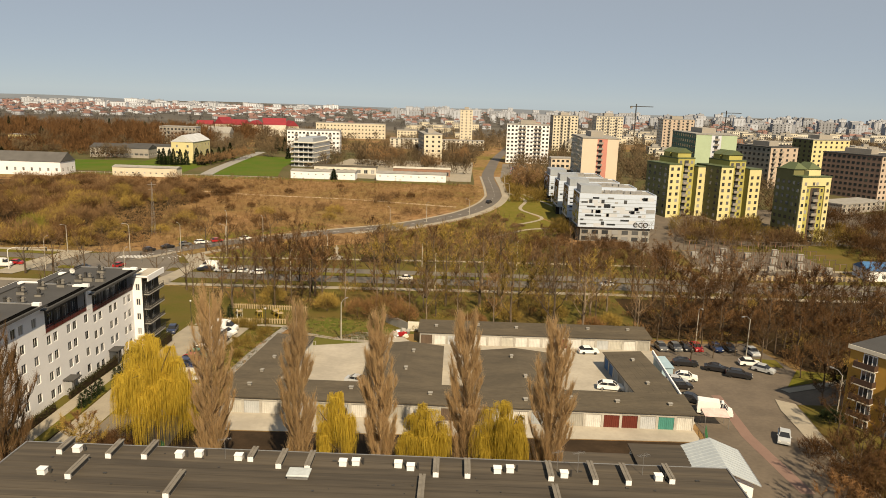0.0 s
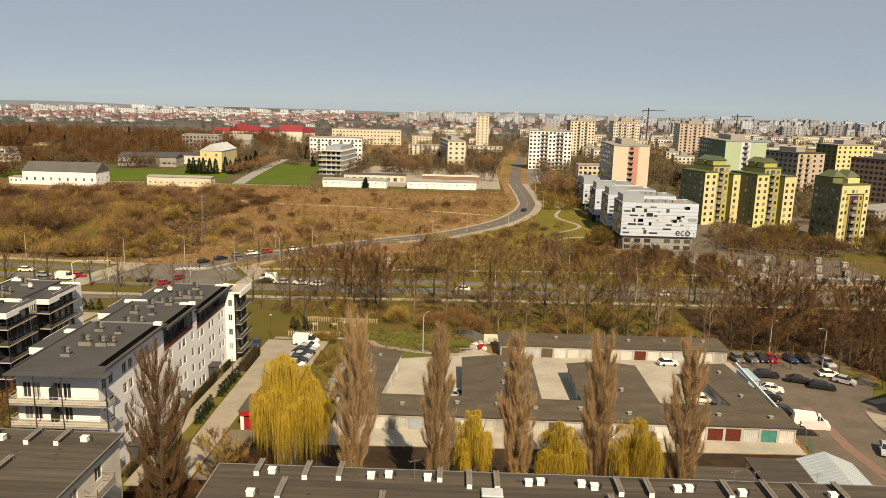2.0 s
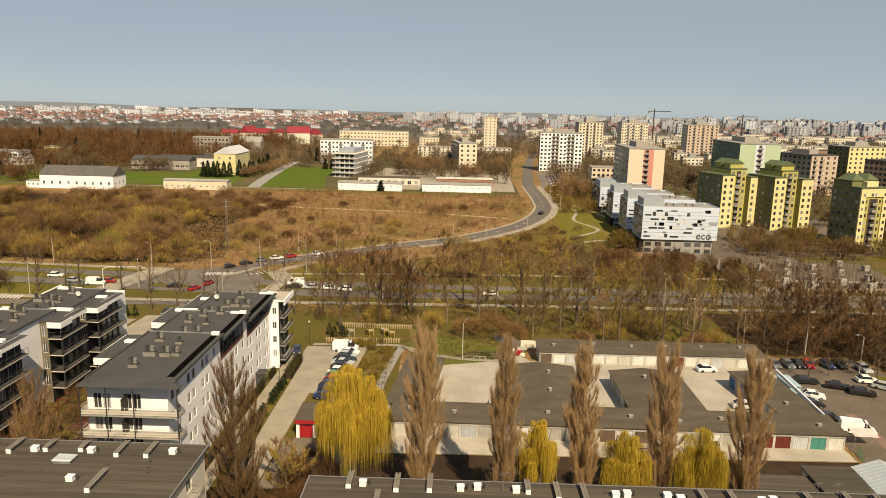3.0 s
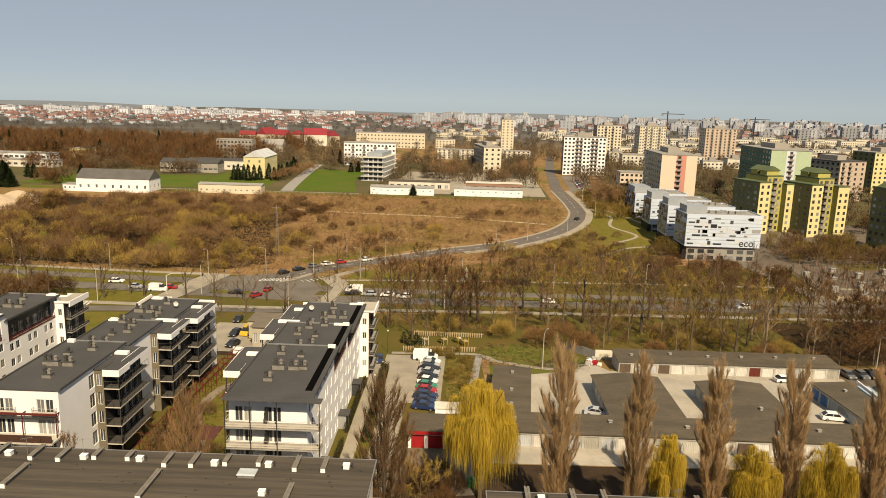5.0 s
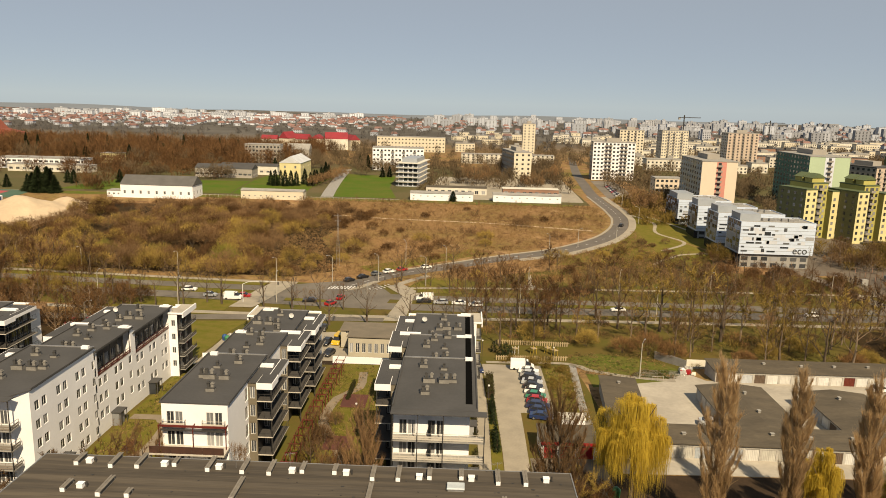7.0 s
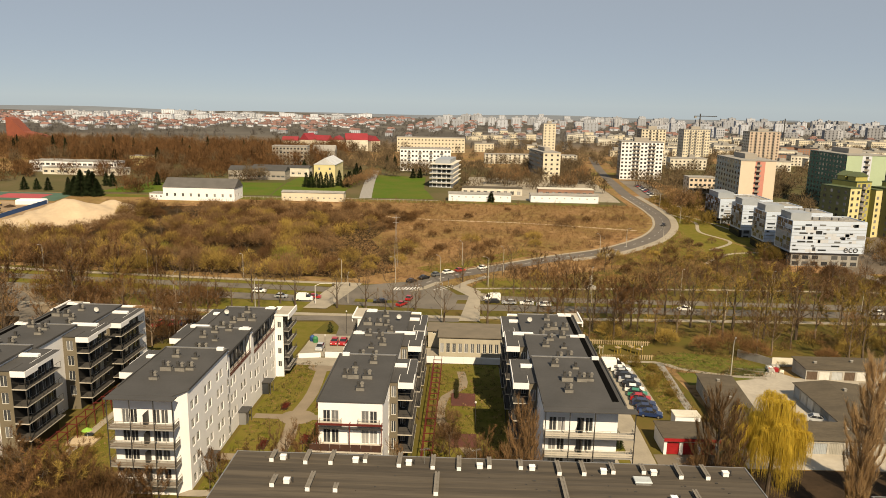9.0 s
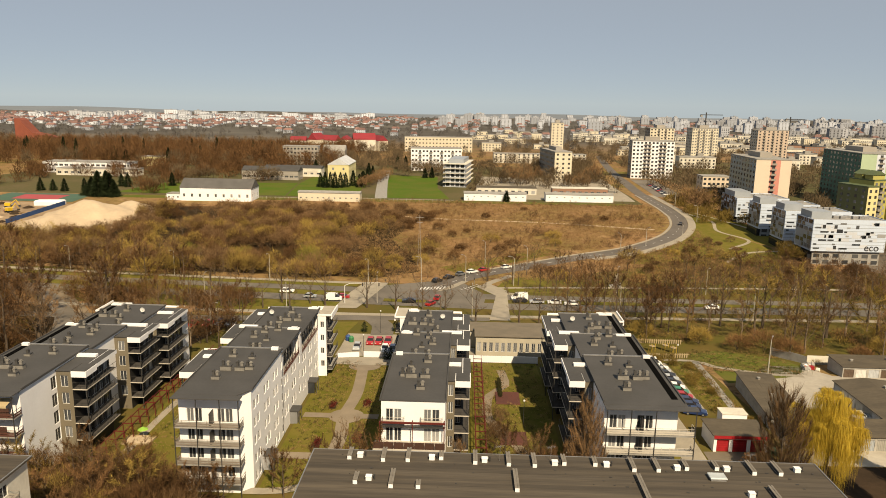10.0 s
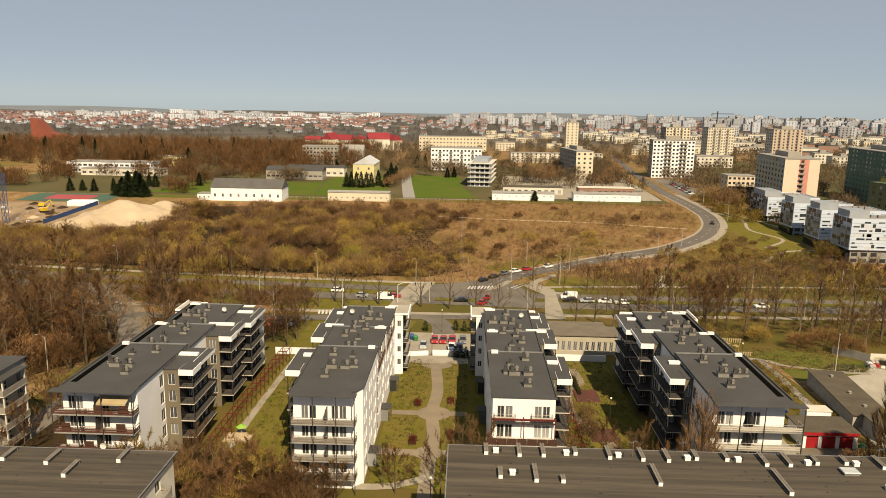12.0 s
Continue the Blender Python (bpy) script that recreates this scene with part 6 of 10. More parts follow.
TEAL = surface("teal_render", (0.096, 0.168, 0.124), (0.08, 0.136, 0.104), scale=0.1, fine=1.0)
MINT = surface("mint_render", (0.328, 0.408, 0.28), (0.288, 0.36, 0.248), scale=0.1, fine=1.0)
ORANGE = surface("orange_render", (0.528, 0.448, 0.352), (0.464, 0.392, 0.312), scale=0.1, fine=1.0, mix=0.3)
PINK = surface("pink_render", (0.46, 0.20, 0.16), (0.40, 0.175, 0.14), scale=0.1, fine=1.0)
BLUEGREY = surface("blue_grey_render", (0.264, 0.32, 0.352), (0.352, 0.32, 0.208), scale=0.08, fine=0.5)
BROWNISH = surface("ochre_render", (0.432, 0.248, 0.052), (0.36, 0.204, 0.044), scale=0.15, fine=1.5)
GREENROOF = surface("green_sheet_roof", (0.08, 0.104, 0.048), (0.068, 0.084, 0.04), scale=0.2, rough=0.6)
REDROOF = surface("red_tile_roof", (0.224, 0.024, 0.0336), (0.168, 0.0216, 0.0288), scale=0.2, fine=2)
BRICK = surface("church_brick", (0.208, 0.06, 0.036), (0.16, 0.048, 0.0304), scale=0.2, fine=2)
GREYWALL = surface("grey_render", (0.288, 0.264, 0.232), (0.232, 0.216, 0.192), scale=0.1, fine=1)
ROSE = surface("dusty_rose_render", (0.224, 0.152, 0.12), (0.176, 0.124, 0.1), scale=0.1, fine=1)
ROSECREAM = surface("rose_cream_render", (0.416, 0.336, 0.272), (0.352, 0.288, 0.232), scale=0.1, fine=1)
REDDISH = surface("red_brown_render", (0.24, 0.136, 0.096), (0.2, 0.12, 0.084), scale=0.1, fine=1)
SIMPLE = {}


def far_window(w, h):
    key = (w, h)
    if key not in SIMPLE:
        g = Geo().box(-w / 2, w / 2, -0.06, 0.05, 0, h)
        g2 = Geo().box(-w / 2 - 0.08, w / 2 + 0.08, -0.04, 0.04, -0.08, h + 0.08)
        SIMPLE[key] = (g.mesh("window", GLASS), g2)
    return SIMPLE[key][0]


def slab(name, label, cx, cy, w, d, h, angle, mats, floors=0, cols=0, side_cols=0, roof_mat=None, base=None, balcony_cols=(), win=(1.5, 1.4), parapet=True, top_box=True, category="tower block"):
    """A tower or slab block turned about its middle. mats: front, sides. Windows sit on the front and both sides; balcony_cols are columns with loggias."""
    zb = land(cy) if base is None else base
    top = thing(name, label, category, pose(cx, cy, zb, 0, 0, angle))
    f, s = mats
    a, b = w / 2, d / 2
    part("front_wall", Geo().wall((-a, -b), (a, -b), -2, h), f, top)
    sd = Geo().wall((a, -b), (a, b), -2, h).wall((-a, b), (-a, -b), -2, h).wall((a, b), (-a, b), -2, h)
    part("side_wall", sd, s, top)
    part("roof", Geo().box(-a - 0.2, a + 0.2, -b - 0.2, b + 0.2, h, h + 0.5), roof_mat or CONCGREY, top)
    if top_box:
        part("lift_house", Geo().box(-a * 0.35, a * 0.35, -b * 0.4, b * 0.5, h + 0.5, h + 3.2), GREYWALL, top)
    me = far_window(*win)
    if floors and cy > 395:  # too far to tell the windows apart: one body of panes a block
        st = h / floors
        panes, rails = Geo(), Geo()
        for i in range(floors):
            z = st * i + 0.9
            for j in range(cols):
                x = -a + w * (j + 0.5) / cols
                tall = 2.0 if j in balcony_cols else 1.4
                panes.box(x - 0.8, x + 0.8, -b - 0.06, -b + 0.02, z - (0.5 if tall > 1.5 else 0), z + 1.4)
                if j in balcony_cols:
                    rails.box(x - 1.3, x + 1.3, -b - 1.1, -b - 0.07, z - 0.9, z - 0.75).box(x - 1.3, x + 1.3, -b - 1.12, -b - 1.05, z - 0.75, z + 0.15)
            for j in range(side_cols):
                y = -b + d * (j + 0.5) / side_cols
                panes.box(-a - 0.06, -a + 0.02, y - 0.8, y + 0.8, z, z + 1.4)
                panes.box(a - 0.02, a + 0.06, y - 0.8, y + 0.8, z, z + 1.4)
        tagged(part("glazing", panes, GLASS, top), kind="stuff")
        if rails.v:
            tagged(part("balcony_band", rails, RAIL, top), kind="stuff")
        floors = 0
    if floors:
        st = h / floors
        for i in range(floors):
            z = st * i + 0.9
            for j in range(cols):
                x = -a + w * (j + 0.5) / cols
                if j in balcony_cols:
                    part("balcony", LOGGIA[0], None, top, m=pose(x, -b - 0.55, z - 0.9))
                    part("window", LOGGIA[1], None, top, m=pose(x, -b - 0.02, z - 0.6))
                else:
                    part("window", me, None, top, m=pose(x, -b - 0.02, z))
            for j in range(side_cols):
                y = -b + d * (j + 0.5) / side_cols
                part("window", me, None, top, m=pose(-a - 0.02, y, z, 0, 0, -90))
                if angle > -20:
                    part("window", me, None, top, m=pose(a + 0.02, y, z, 0, 0, 90))
    return top


LOGGIA = (Geo().box(-1.3, 1.3, -0.55, 0.55, 0, 0.16).box(-1.3, 1.3, -0.58, -0.5, 0.16, 1.1).mesh("balcony", RAIL), Geo().box(-1.1, 1.1, -0.08, 0.06, 0, 2.1).mesh("window", GLASS))


def office():
    """Four white panelled wings on dark glazed plinths, stepping along a street."""
    rnd = random.Random(4)
    for k, (x, y, w, d, h) in enumerate(((46.8, 271.8, 29, 15, 17.9), (46.2, 296.0, 28, 14, 17.1), (45.6, 321.0, 27, 14, 15.8), (45.2, 350.0, 26, 22, 13.8))):
        zb = (-2.8, -2.2, -1.5, -0.4)[k]
        top = thing("office_wing", "white panelled office wing with slit windows over dark glass", "office building", pose(x, y, zb, 0, 0, 0), group="office wings")
        lo = 5.6 if k == 0 else 4.6
        part("base_wall", Geo().box(1.2, w - 1.2, 1.0, d, -2, lo - 0.003), GREYPANEL if k else CONCGREY, top, "grey recessed ground storeys")
        for j in range(7):
            for r in range(2):
                part("window", far_window(2.4, 1.5), None, top, m=pose(3 + j * (w - 6) / 6, 0.96, 0.4 + r * 2.5))
        part("body", Geo().box(0, w, 0, d, lo, h), PANEL, top, "white panel cladding")
        part("roof", Geo().box(0.4, w - 0.4, 0.4, d - 0.4, h, h + 0.15), CONCGREY, top)
        part("parapet", Geo().box(0, w, 0, 0.3, h, h + 0.5).box(0, w, d - 0.3, d, h, h + 0.5).box(0, 0.3, 0.3, d - 0.3, h, h + 0.5).box(w - 0.3, w, 0.3, d - 0.3, h, h + 0.5), PANEL, top)
        part("plant_room", Geo().box(1, 9, d * 0.3, d - 1, h + 0.15, h + 3.0), GREYPANEL, top, "grey rooftop plant room")
        for j in range(6):
            part("roof_unit", Geo().soft_box(-1.1, 1.1, -0.7, 0.7, 0, 1.1, 0.1), GALV, top, m=pose(11.5 + j * (w - 14) / 6, d * rnd.uniform(0.35, 0.7), h + 0.15))
        for j in range(22):
            px, pz = rnd.uniform(1, w - 5), lo + 0.3 + rnd.randrange(9) * (h - lo - 0.8) / 9
            part("grey_panel", Geo().box(0, rnd.choice([1.6, 3.0, 4.2]), -0.012, -0.001, 0, (h - lo) / 9 - 0.12), GREYPANEL2, top, m=pose(px, 0, pz))
        for j in range(1, 9):
            zj = lo + j * (h - lo) / 9
            part("panel_joint", Geo().box(0.05, w - 0.05, -0.008, -0.001, zj - 0.09, zj + 0.09).box(-0.008, -0.001, 0.05, d - 0.05, zj - 0.09, zj + 0.09), GREYPANEL, top)
        rows = [lo + 0.9 + i * (h - lo - 0.6) / 7 for i in range(7)]
        for r in rows:
            xx = 0.8
            while xx < w - 1.5:
                ln = rnd.choice([1.2, 1.2, 2.4, 3.2])
                if rnd.random() < 0.46 and not (k == 0 and r < lo + 4.0 and xx > w - 12):
                    part("window", far_window(ln, 0.62 if rnd.random() < 0.93 else 1.4), None, top, m=pose(min(xx + ln / 2, w - ln / 2 - 0.3), -0.02, r))
                xx += ln + rnd.choice([0.5, 1.0, 1.6])
            yy = 0.8
            while yy < d - 2:
                ln = rnd.choice([1.2, 2.4, 3.2])
                if rnd.random() < 0.7:
                    part("window", far_window(ln, 1.5), None, top, m=pose(-0.02, min(yy + ln / 2, d - ln / 2 - .2), r, 0, 0, -90))
                yy += ln + rnd.choice([0.5, 1.0])
        # grey sheet over the white panels stands in for the west side's shade
        part("side_shade_panel", Geo().box(-0.014, -0.009, 0.8, d - 0.5, lo + 0.5, h - 3.6), GREYPANEL, top, "grey sheet for the shade on the side wall")
        part("glass_side", Geo().box(-0.4, 1.19, 1.5, d - 0.5, -2, lo - 0.3), DARKGLASS, top, "dark glazed side")
        if k == 0:
            t = bpy.data.curves.new("lettering", "FONT")
            t.body, t.size, t.extrude, t.align_x = "eco", 4.0, 0.05, "CENTER"
            tmp = new("tmp", t)
            me = bpy.data.meshes.new_from_object(tmp.evaluated_get(bpy.context.evaluated_depsgraph_get()))
            bpy.data.objects.remove(tmp)
            me.materials.clear()
            me.materials.append(STEEL)
            part("lettering", me, None, top, "dark lettering on the white front", m=pose(w - 5.2, -0.1, lo + 0.5, 90, 0, 0))


office()
# ---- yellow-green stepped blocks ----


def stepped_block(cx, cy, angle, h, label):
    """A stepped block of flats: two projecting wings, a recessed middle and small green gables on the roof."""
    top = thing("stepped_block", label, "apartment building", pose(cx, cy, land(cy), 0, 0, angle), group="stepped blocks")
    for x0, x1, y0, y1, hh, mat in ((-11, -4.5, -8, 9, h - 1.5, PALEYELLOW), (-4.5, 4.5, -5, 9, h + 1.0, GREEN_RENDER), (4.5, 11, -8, 9, h - 2.5, PALEYELLOW)):
        part("front_wall", Geo().wall((x0, y0), (x1, y0), -3, hh), mat, top)
        # the outer west side takes the shade colour
        part("side_wall", Geo().wall((x1, y0), (x1, y1), -3, hh).wall((x0, y1), (x0, y0), -3, hh).wall((x1, y1), (x0, y1), -3, hh), OLIVE_SHADE if x0 < -10 else GREEN_RENDER, top)
        part("roof", Geo().box(x0 - 0.15, x1 + 0.15, y0 - 0.15, y1 + 0.15, hh, hh + 0.5), GREENROOF, top)
        n = 3 if x1 - x0 > 7 else 2
        fl = int(hh / 2.8)
        for i in range(fl):
            for j in range(n):
                x = x0 + (x1 - x0) * (j + 0.5) / n
                if n == 3 and j == 1:
                    part("balcony", LOGGIA[0], None, top, m=pose(x, y0 - 0.55, i * 2.8))
                    part("window", LOGGIA[1], None, top, m=pose(x, y0 - 0.02, i * 2.8 + 0.3))
                else:
                    part("window", far_window(1.3, 1.4), None, top, m=pose(x, y0 - 0.02, i * 2.8 + 0.9))
            if x0 < -10:
                for j in range(4):
                    part("window", far_window(1.3, 1.4), None, top, m=pose(x0 - 0.02, y0 + 2.5 + j * 4, i * 2.8 + 0.9, 0, 0, -90))
    for y in (-1.0, 5.0):
        g = Geo().box(-3.6, 3.6, y - 2.2, y + 2.2, h + 1.5, h + 3.6)
        part("gable_house", g, GREEN_RENDER, top)
        r = Geo()
        z = h + 3.6
        r.face((-4.2, y - 2.6, z), (4.2, y - 2.6, z), (0, y - 2.6, z + 2.0)).face((4.2, y + 2.6, z), (-4.2, y + 2.6, z), (0, y + 2.6, z + 2.0))
        r.face((-4.2, y + 2.6, z), (-4.2, y - 2.6, z), (0, y - 2.6, z + 2.0), (0, y + 2.6, z + 2.0)).face((4.2, y - 2.6, z), (4.2, y + 2.6, z), (0, y + 2.6, z + 2.0), (0, y - 2.6, z + 2.0))
        part("gable_roof", r, GREENROOF, top)
    return top


stepped_block(102.0, 334.0, 20, 24.5, "yellow stepped apartment block with green gabled roof")
stepped_block(124.0, 331.0, 20, 24.5, "yellow stepped apartment block with green gabled roof")


def framed_block(cx, cy, angle, label):
    """A tall block whose front is a pale frame round a yellow-green bay with balconies, with a higher part behind under two hipped roofs."""
    top = thing("stepped_block", label, "apartment building", pose(cx, cy, land(cy), 0, 0, angle), group="stepped blocks")
    h, w, fy, my, by, tall = 25.2, 7.2, -12.0, -7.0, 2.0, 27.6
    part("front_wall", Geo().wall((-w, fy), (w, fy), -3, h), GREEN_RENDER, top)
    part("front_frame", Geo().box(-w, -w + 2.6, fy - 0.5, fy + 0.02, -3, h).box(w - 2.6, w, fy - 0.5, fy + 0.02, -3, h).box(-w + 2.6, w - 2.6, fy - 0.5, fy + 0.02, h - 3.4, h), PALEYELLOW, top, "pale yellow frame round the front")
    part("side_wall", Geo().wall((w, fy), (w, my), -3, h).wall((-w, my), (-w, fy), -3, h), OLIVE_SHADE, top)
    part("roof", Geo().box(-w - 0.2, w + 0.2, fy - 0.7, my, h, h + 0.4), GREENROOF, top)
    part("roof_house", Geo().box(-1.5, 4.5, my - 2.5, my, h + 0.4, h + 2.4), PALEYELLOW, top)
    part("rear_wall", Geo().wall((-w + 0.6, my), (w - 0.6, my), -3, tall).wall((w - 0.6, my), (w - 0.6, by), -3, tall).wall((w - 0.6, by), (-w + 0.6, by), -3, tall).wall((-w + 0.6, by), (-w + 0.6, my), -3, tall), OLIVE_SHADE, top)
    part("rear_roof", Geo().box(-w + 0.4, w - 0.4, my - 0.2, by + 0.2, tall, tall + 0.3), GREENROOF, top)
    for x0, x1 in ((-w + 0.2, -0.2), (0.2, w - 0.2)):
        g, z = Geo(), tall + 0.3
        y0, y1, mx, rise = my - 0.5, my + 7.5, (x0 + x1) / 2, 2.6
        a, b, c, d = (x0, y0, z), (x1, y0, z), (x1, y1, z), (x0, y1, z)
        e, f = (mx, y0 + 1.8, z + rise), (mx, y1 - 1.8, z + rise)
        g.face(a, b, e).face(b, c, f, e).face(c, d, f).face(d, a, e, f)
        part("hipped_roof", g, GREENROOF, top)
    # flat dark panel painted as the shade of a recessed bay
    part("bay_shade_panel", Geo().box(-2.2, 2.2, fy - 0.06, fy + 0.05, -1, h - 4.2), surface("bay_shade", (0.072, 0.052, 0.04), (0.056, 0.04, 0.032), scale=0.3), top, "dark brown panel as shade of the balcony bay")
    for i in range(9):
        z = i * 2.8 - 1.6
        if i < 8:
            part("balcony", LOGGIA[0], None, top, m=pose(0, fy - 0.62, z + 0.4))
            part("window", LOGGIA[1], None, top, m=pose(0, fy - 0.08, z + 0.7))
            for x in (-3.5, 3.5):
                part("window", far_window(0.9, 1.3), None, top, m=pose(x, fy - 0.02, z + 1.3))
        for x in (-6.0, 6.0) if i < 8 else (-5.4, -1.4, 0.4, 5.4):
            part("window", far_window(1.1, 1.2), None, top, m=pose(x, fy - 0.52, z + 1.3))
        for y in (-10.6, -8.4):
            part("window", far_window(0.9, 1.2), None, top, m=pose(-w - 0.02, y, z + 1.3, 0, 0, -90))
        for y in (-5.2, -2.4, 0.4):
            part("window", far_window(1.3, 1.3), None, top, m=pose(-w + 0.58, y, z + 1.3, 0, 0, -90))


framed_block(136.9, 296.5, 20, "tall yellow-green apartment block with pale front frame and balconies")
# towers and slabs beyond
slab("tower_block", "orange and pink tower block with striped side", 74.8, 400.6, 18.8, 40, 28.0, -1, (ORANGE, BLUEGREY), floors=10, cols=1, side_cols=9, balcony_cols=(0,), win=(1.6, 1.4))
part("pink_stripe", Geo().box(-1.6, 3.6, -20.02, -19.8, 0, 27.8), PINK, bpy.data.objects["tower_block"], "pink vertical stripe")
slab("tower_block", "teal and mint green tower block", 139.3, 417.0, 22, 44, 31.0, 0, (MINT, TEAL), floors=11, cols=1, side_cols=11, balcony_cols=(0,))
part("white_stripe", Geo().box(-2.6, 2.6, -22.02, -21.8, 0, 30.8), FARWHITE, bpy.data.objects["tower_block.001"], "white balcony strip between mint walls")
slab("slab_block", "white slab block with rows of balconies", 53.0, 558, 32, 14, 29.0, -2, (WHITE, GREYWALL), floors=10, cols=11, side_cols=3, balcony_cols=(3, 4, 7, 8))
slab("tower_block", "tall narrow cream tower block", 8.5, 800, 13.5, 13, 37.0, 0, (CREAM, CREAM), floors=12, cols=3, side_cols=2)
slab("tower_block", "pale brown tower block with balconies", 106.5, 741, 25, 16, 35.0, 4, (CREAM, GREYWALL), floors=12, cols=7, side_cols=4, balcony_cols=(2, 4))
slab("tower_block", "cream tower block with stacked balconies", 151, 744, 27, 16, 35.5, 4, (CREAM, OFFWHITE), floors=12, cols=10, side_cols=4, balcony_cols=(2, 4, 7))
slab("tower_block", "pink and cream tower block with balconies", 221, 748, 32, 16, 34.6, 4, (ROSECREAM, OFFWHITE), floors=12, cols=7, side_cols=4, balcony_cols=(1, 3, 5))
slab("slab_block", "grey-brown slab block with pale pink end and balconies", 185.2, 440.0, 21, 28, 23.6, 23, (ROSECREAM, GREYWALL), floors=8, cols=4, side_cols=8, balcony_cols=(0, 1), roof_mat=DARKROOF)
slab("slab_block", "dusty rose-brown slab block of flats with dark roof", 221.5, 401.2, 18, 34, 23.2, 28, (ROSECREAM, ROSE), floors=8, cols=5, side_cols=12, balcony_cols=(2,), roof_mat=DARKROOF)
slab("tower_block", "yellow tower block with shade-dark olive sides", 242, 490, 30, 18, 26.8, 18, (PALEYELLOW, OLIVE_SHADE), floors=9, cols=7, side_cols=4)
slab("slab_block", "cream and blue ribbon-windowed office slab", -21.6, 557.8, 13.4, 46, 20.3, 8.6, (CREAM, GREYWALL), floors=6, cols=3, side_cols=12, win=(2.4, 1.5))
slab("low_block", "small orange-brown block of flats", 66, 449, 17, 12, 12, 0, (ORANGE, ORANGE), floors=4, cols=6, side_cols=2, top_box=False, category="apartment building")
slab("low_block", "long low flat-roofed hall between trees", 194, 356, 36, 14, 4.2, 31, (GREYWALL, GREYWALL), floors=2, cols=9, side_cols=0, top_box=False, category="hall")
# ochre block at the edge of the car park
oc = slab("apartment_building", "ochre brick apartment block with dark roof and loggias", 73.2, 100.0, 24, 12, 12.2, -58, (BROWNISH, BROWNISH), base=1.2, top_box=False, roof_mat=DARKROOF, category="apartment building")

DARKBAL = surface("dark_brown_balcony", (0.068, 0.04, 0.028), (0.052, 0.032, 0.024), rough=0.6, scale=1.0)
BAL_PANEL = Geo().box(-1.6, 1.6, -1.1, -1.03, 0.14, 1.05).box(-1.6, -1.53, -1.03, 0, 0.14, 1.05).box(1.53, 1.6, -1.03, 0, 0.14, 1.05).mesh("panel", DARKBAL)
BAL_SLAB = Geo().box(-1.65, 1.65, -1.15, 0, 0, 0.14).mesh("balcony", OFFWHITE)


def pane_window(parent, x, y, z, w, h, n):
    """A white-framed window with n panes, standing a little out of the wall."""
    g = Geo()
    for i in range(n + 1):
        u = -w / 2 + i * w / n
        g.box(u - 0.06, u + 0.06, -0.07, 0.02, 0, h)
    g.box(-w / 2, w / 2, -0.065, 0.02, -0.06, 0.06).box(-w / 2, w / 2, -0.065, 0.02, h - 0.06, h + 0.06)
    ob = part("window", g, WHITE, parent, m=pose(x, y, z))
    for i in range(n):
        part("pane", Geo().box(-w / 2 / n + 0.05, w / 2 / n - 0.05, -0.03, 0.01, 0.06, h - 0.06), GLASS, ob, m=pose(-w / 2 + (i + 0.5) * w / n, 0, 0))


for i in range(5):
    z = 12.2 - 2.55 - 2.6 * i
    for x in (-9.2, -1.4, 6.4):
        part("panel", BAL_PANEL, None, part("balcony", BAL_SLAB, None, oc, m=pose(x, -6, z)), "dark brown balcony panel")
        pane_window(oc, x + 0.3, -6.0, z + 0.3, 2.0, 1.9, 3)
    for x in (-5.2, 2.6, 10.2):
        pane_window(oc, x, -6.0, z + 0.7, 1.25, 1.2, 2)
part("eave", Geo().box(-12.3, 12.3, -6.35, -6.21, 12.1, 12.75), OFFWHITE, oc, "pale eave board")


# ---- compound on the slope ----
simple_house("white_hall", "long white hall with grey pitched roof", -250.6, -210.6, 379, 394, 7.3, WHITE, surface("slate_roof", (0.096, 0.092, 0.088), scale=0.2), rows=1, cols=9, win=(1.2, 1.8), sill=2.2, pitch=4.6)
simple_house("white_hall_annex", "low white annex of the hall", -258.5, -250.9, 379.5, 387, 3.6, WHITE, CONCGREY, rows=1, cols=3, win=(1.0, 1.0), sill=1.4, pitch=0)
for x0, x1, y in ((-92.5, -56.5, 399.5), (-45.0, -6.0, 402)):
    simple_house("garage_shed", "long low white shed with shallow grey roof", x0, x1, y, y + 9, 4.2, WHITE, CONCGREY, rows=1, cols=9, win=(0.9, 0.6), sill=2.2, pitch=0.9)
simple_house("barrack", "long low cream barrack with small windows", -186, -151, 385.5, 393, 4.8, CREAM, CONCGREY, rows=1, cols=11, win=(1.0, 0.8), sill=1.5, pitch=0.9)
simple_house("shed", "low shed with red doors behind the wall", -85, -48, 428, 437, 4.2, OFFWHITE, GARROOF, rows=1, cols=9, win=(2.2, 2.2), sill=0.4)
simple_house("shed", "low shed with red doors behind the wall", -38, -4, 430, 439, 4.2, REDDISH, OFFWHITE, rows=1, cols=9, win=(2.2, 2.2), sill=0.4)
simple_house("shed", "long grey shed with dark roof", -249, -209, 486, 500, 6.5, GREYWALL, DARKROOF, rows=1, cols=12, win=(2.5, 1.4), sill=1.8, pitch=2.6)
simple_house("shed", "pale low hall among trees", -240, -198, 512, 524, 6.5, OFFWHITE, DARKROOF, rows=1, cols=9, win=(2.2, 1.4), sill=1.8, pitch=1.5)
simple_house("villa", "pale yellow villa with white metal roof", -192.5, -160.5, 470.5, 484.5, 13.6, PALEYELLOW, surface("white_sheet_roof", (0.496, 0.512, 0.528), rough=0.5, scale=0.2), rows=3, cols=6, win=(1.3, 1.7), sill=2.2, storey=3.9, pitch=4.2, category="house", angle=90)
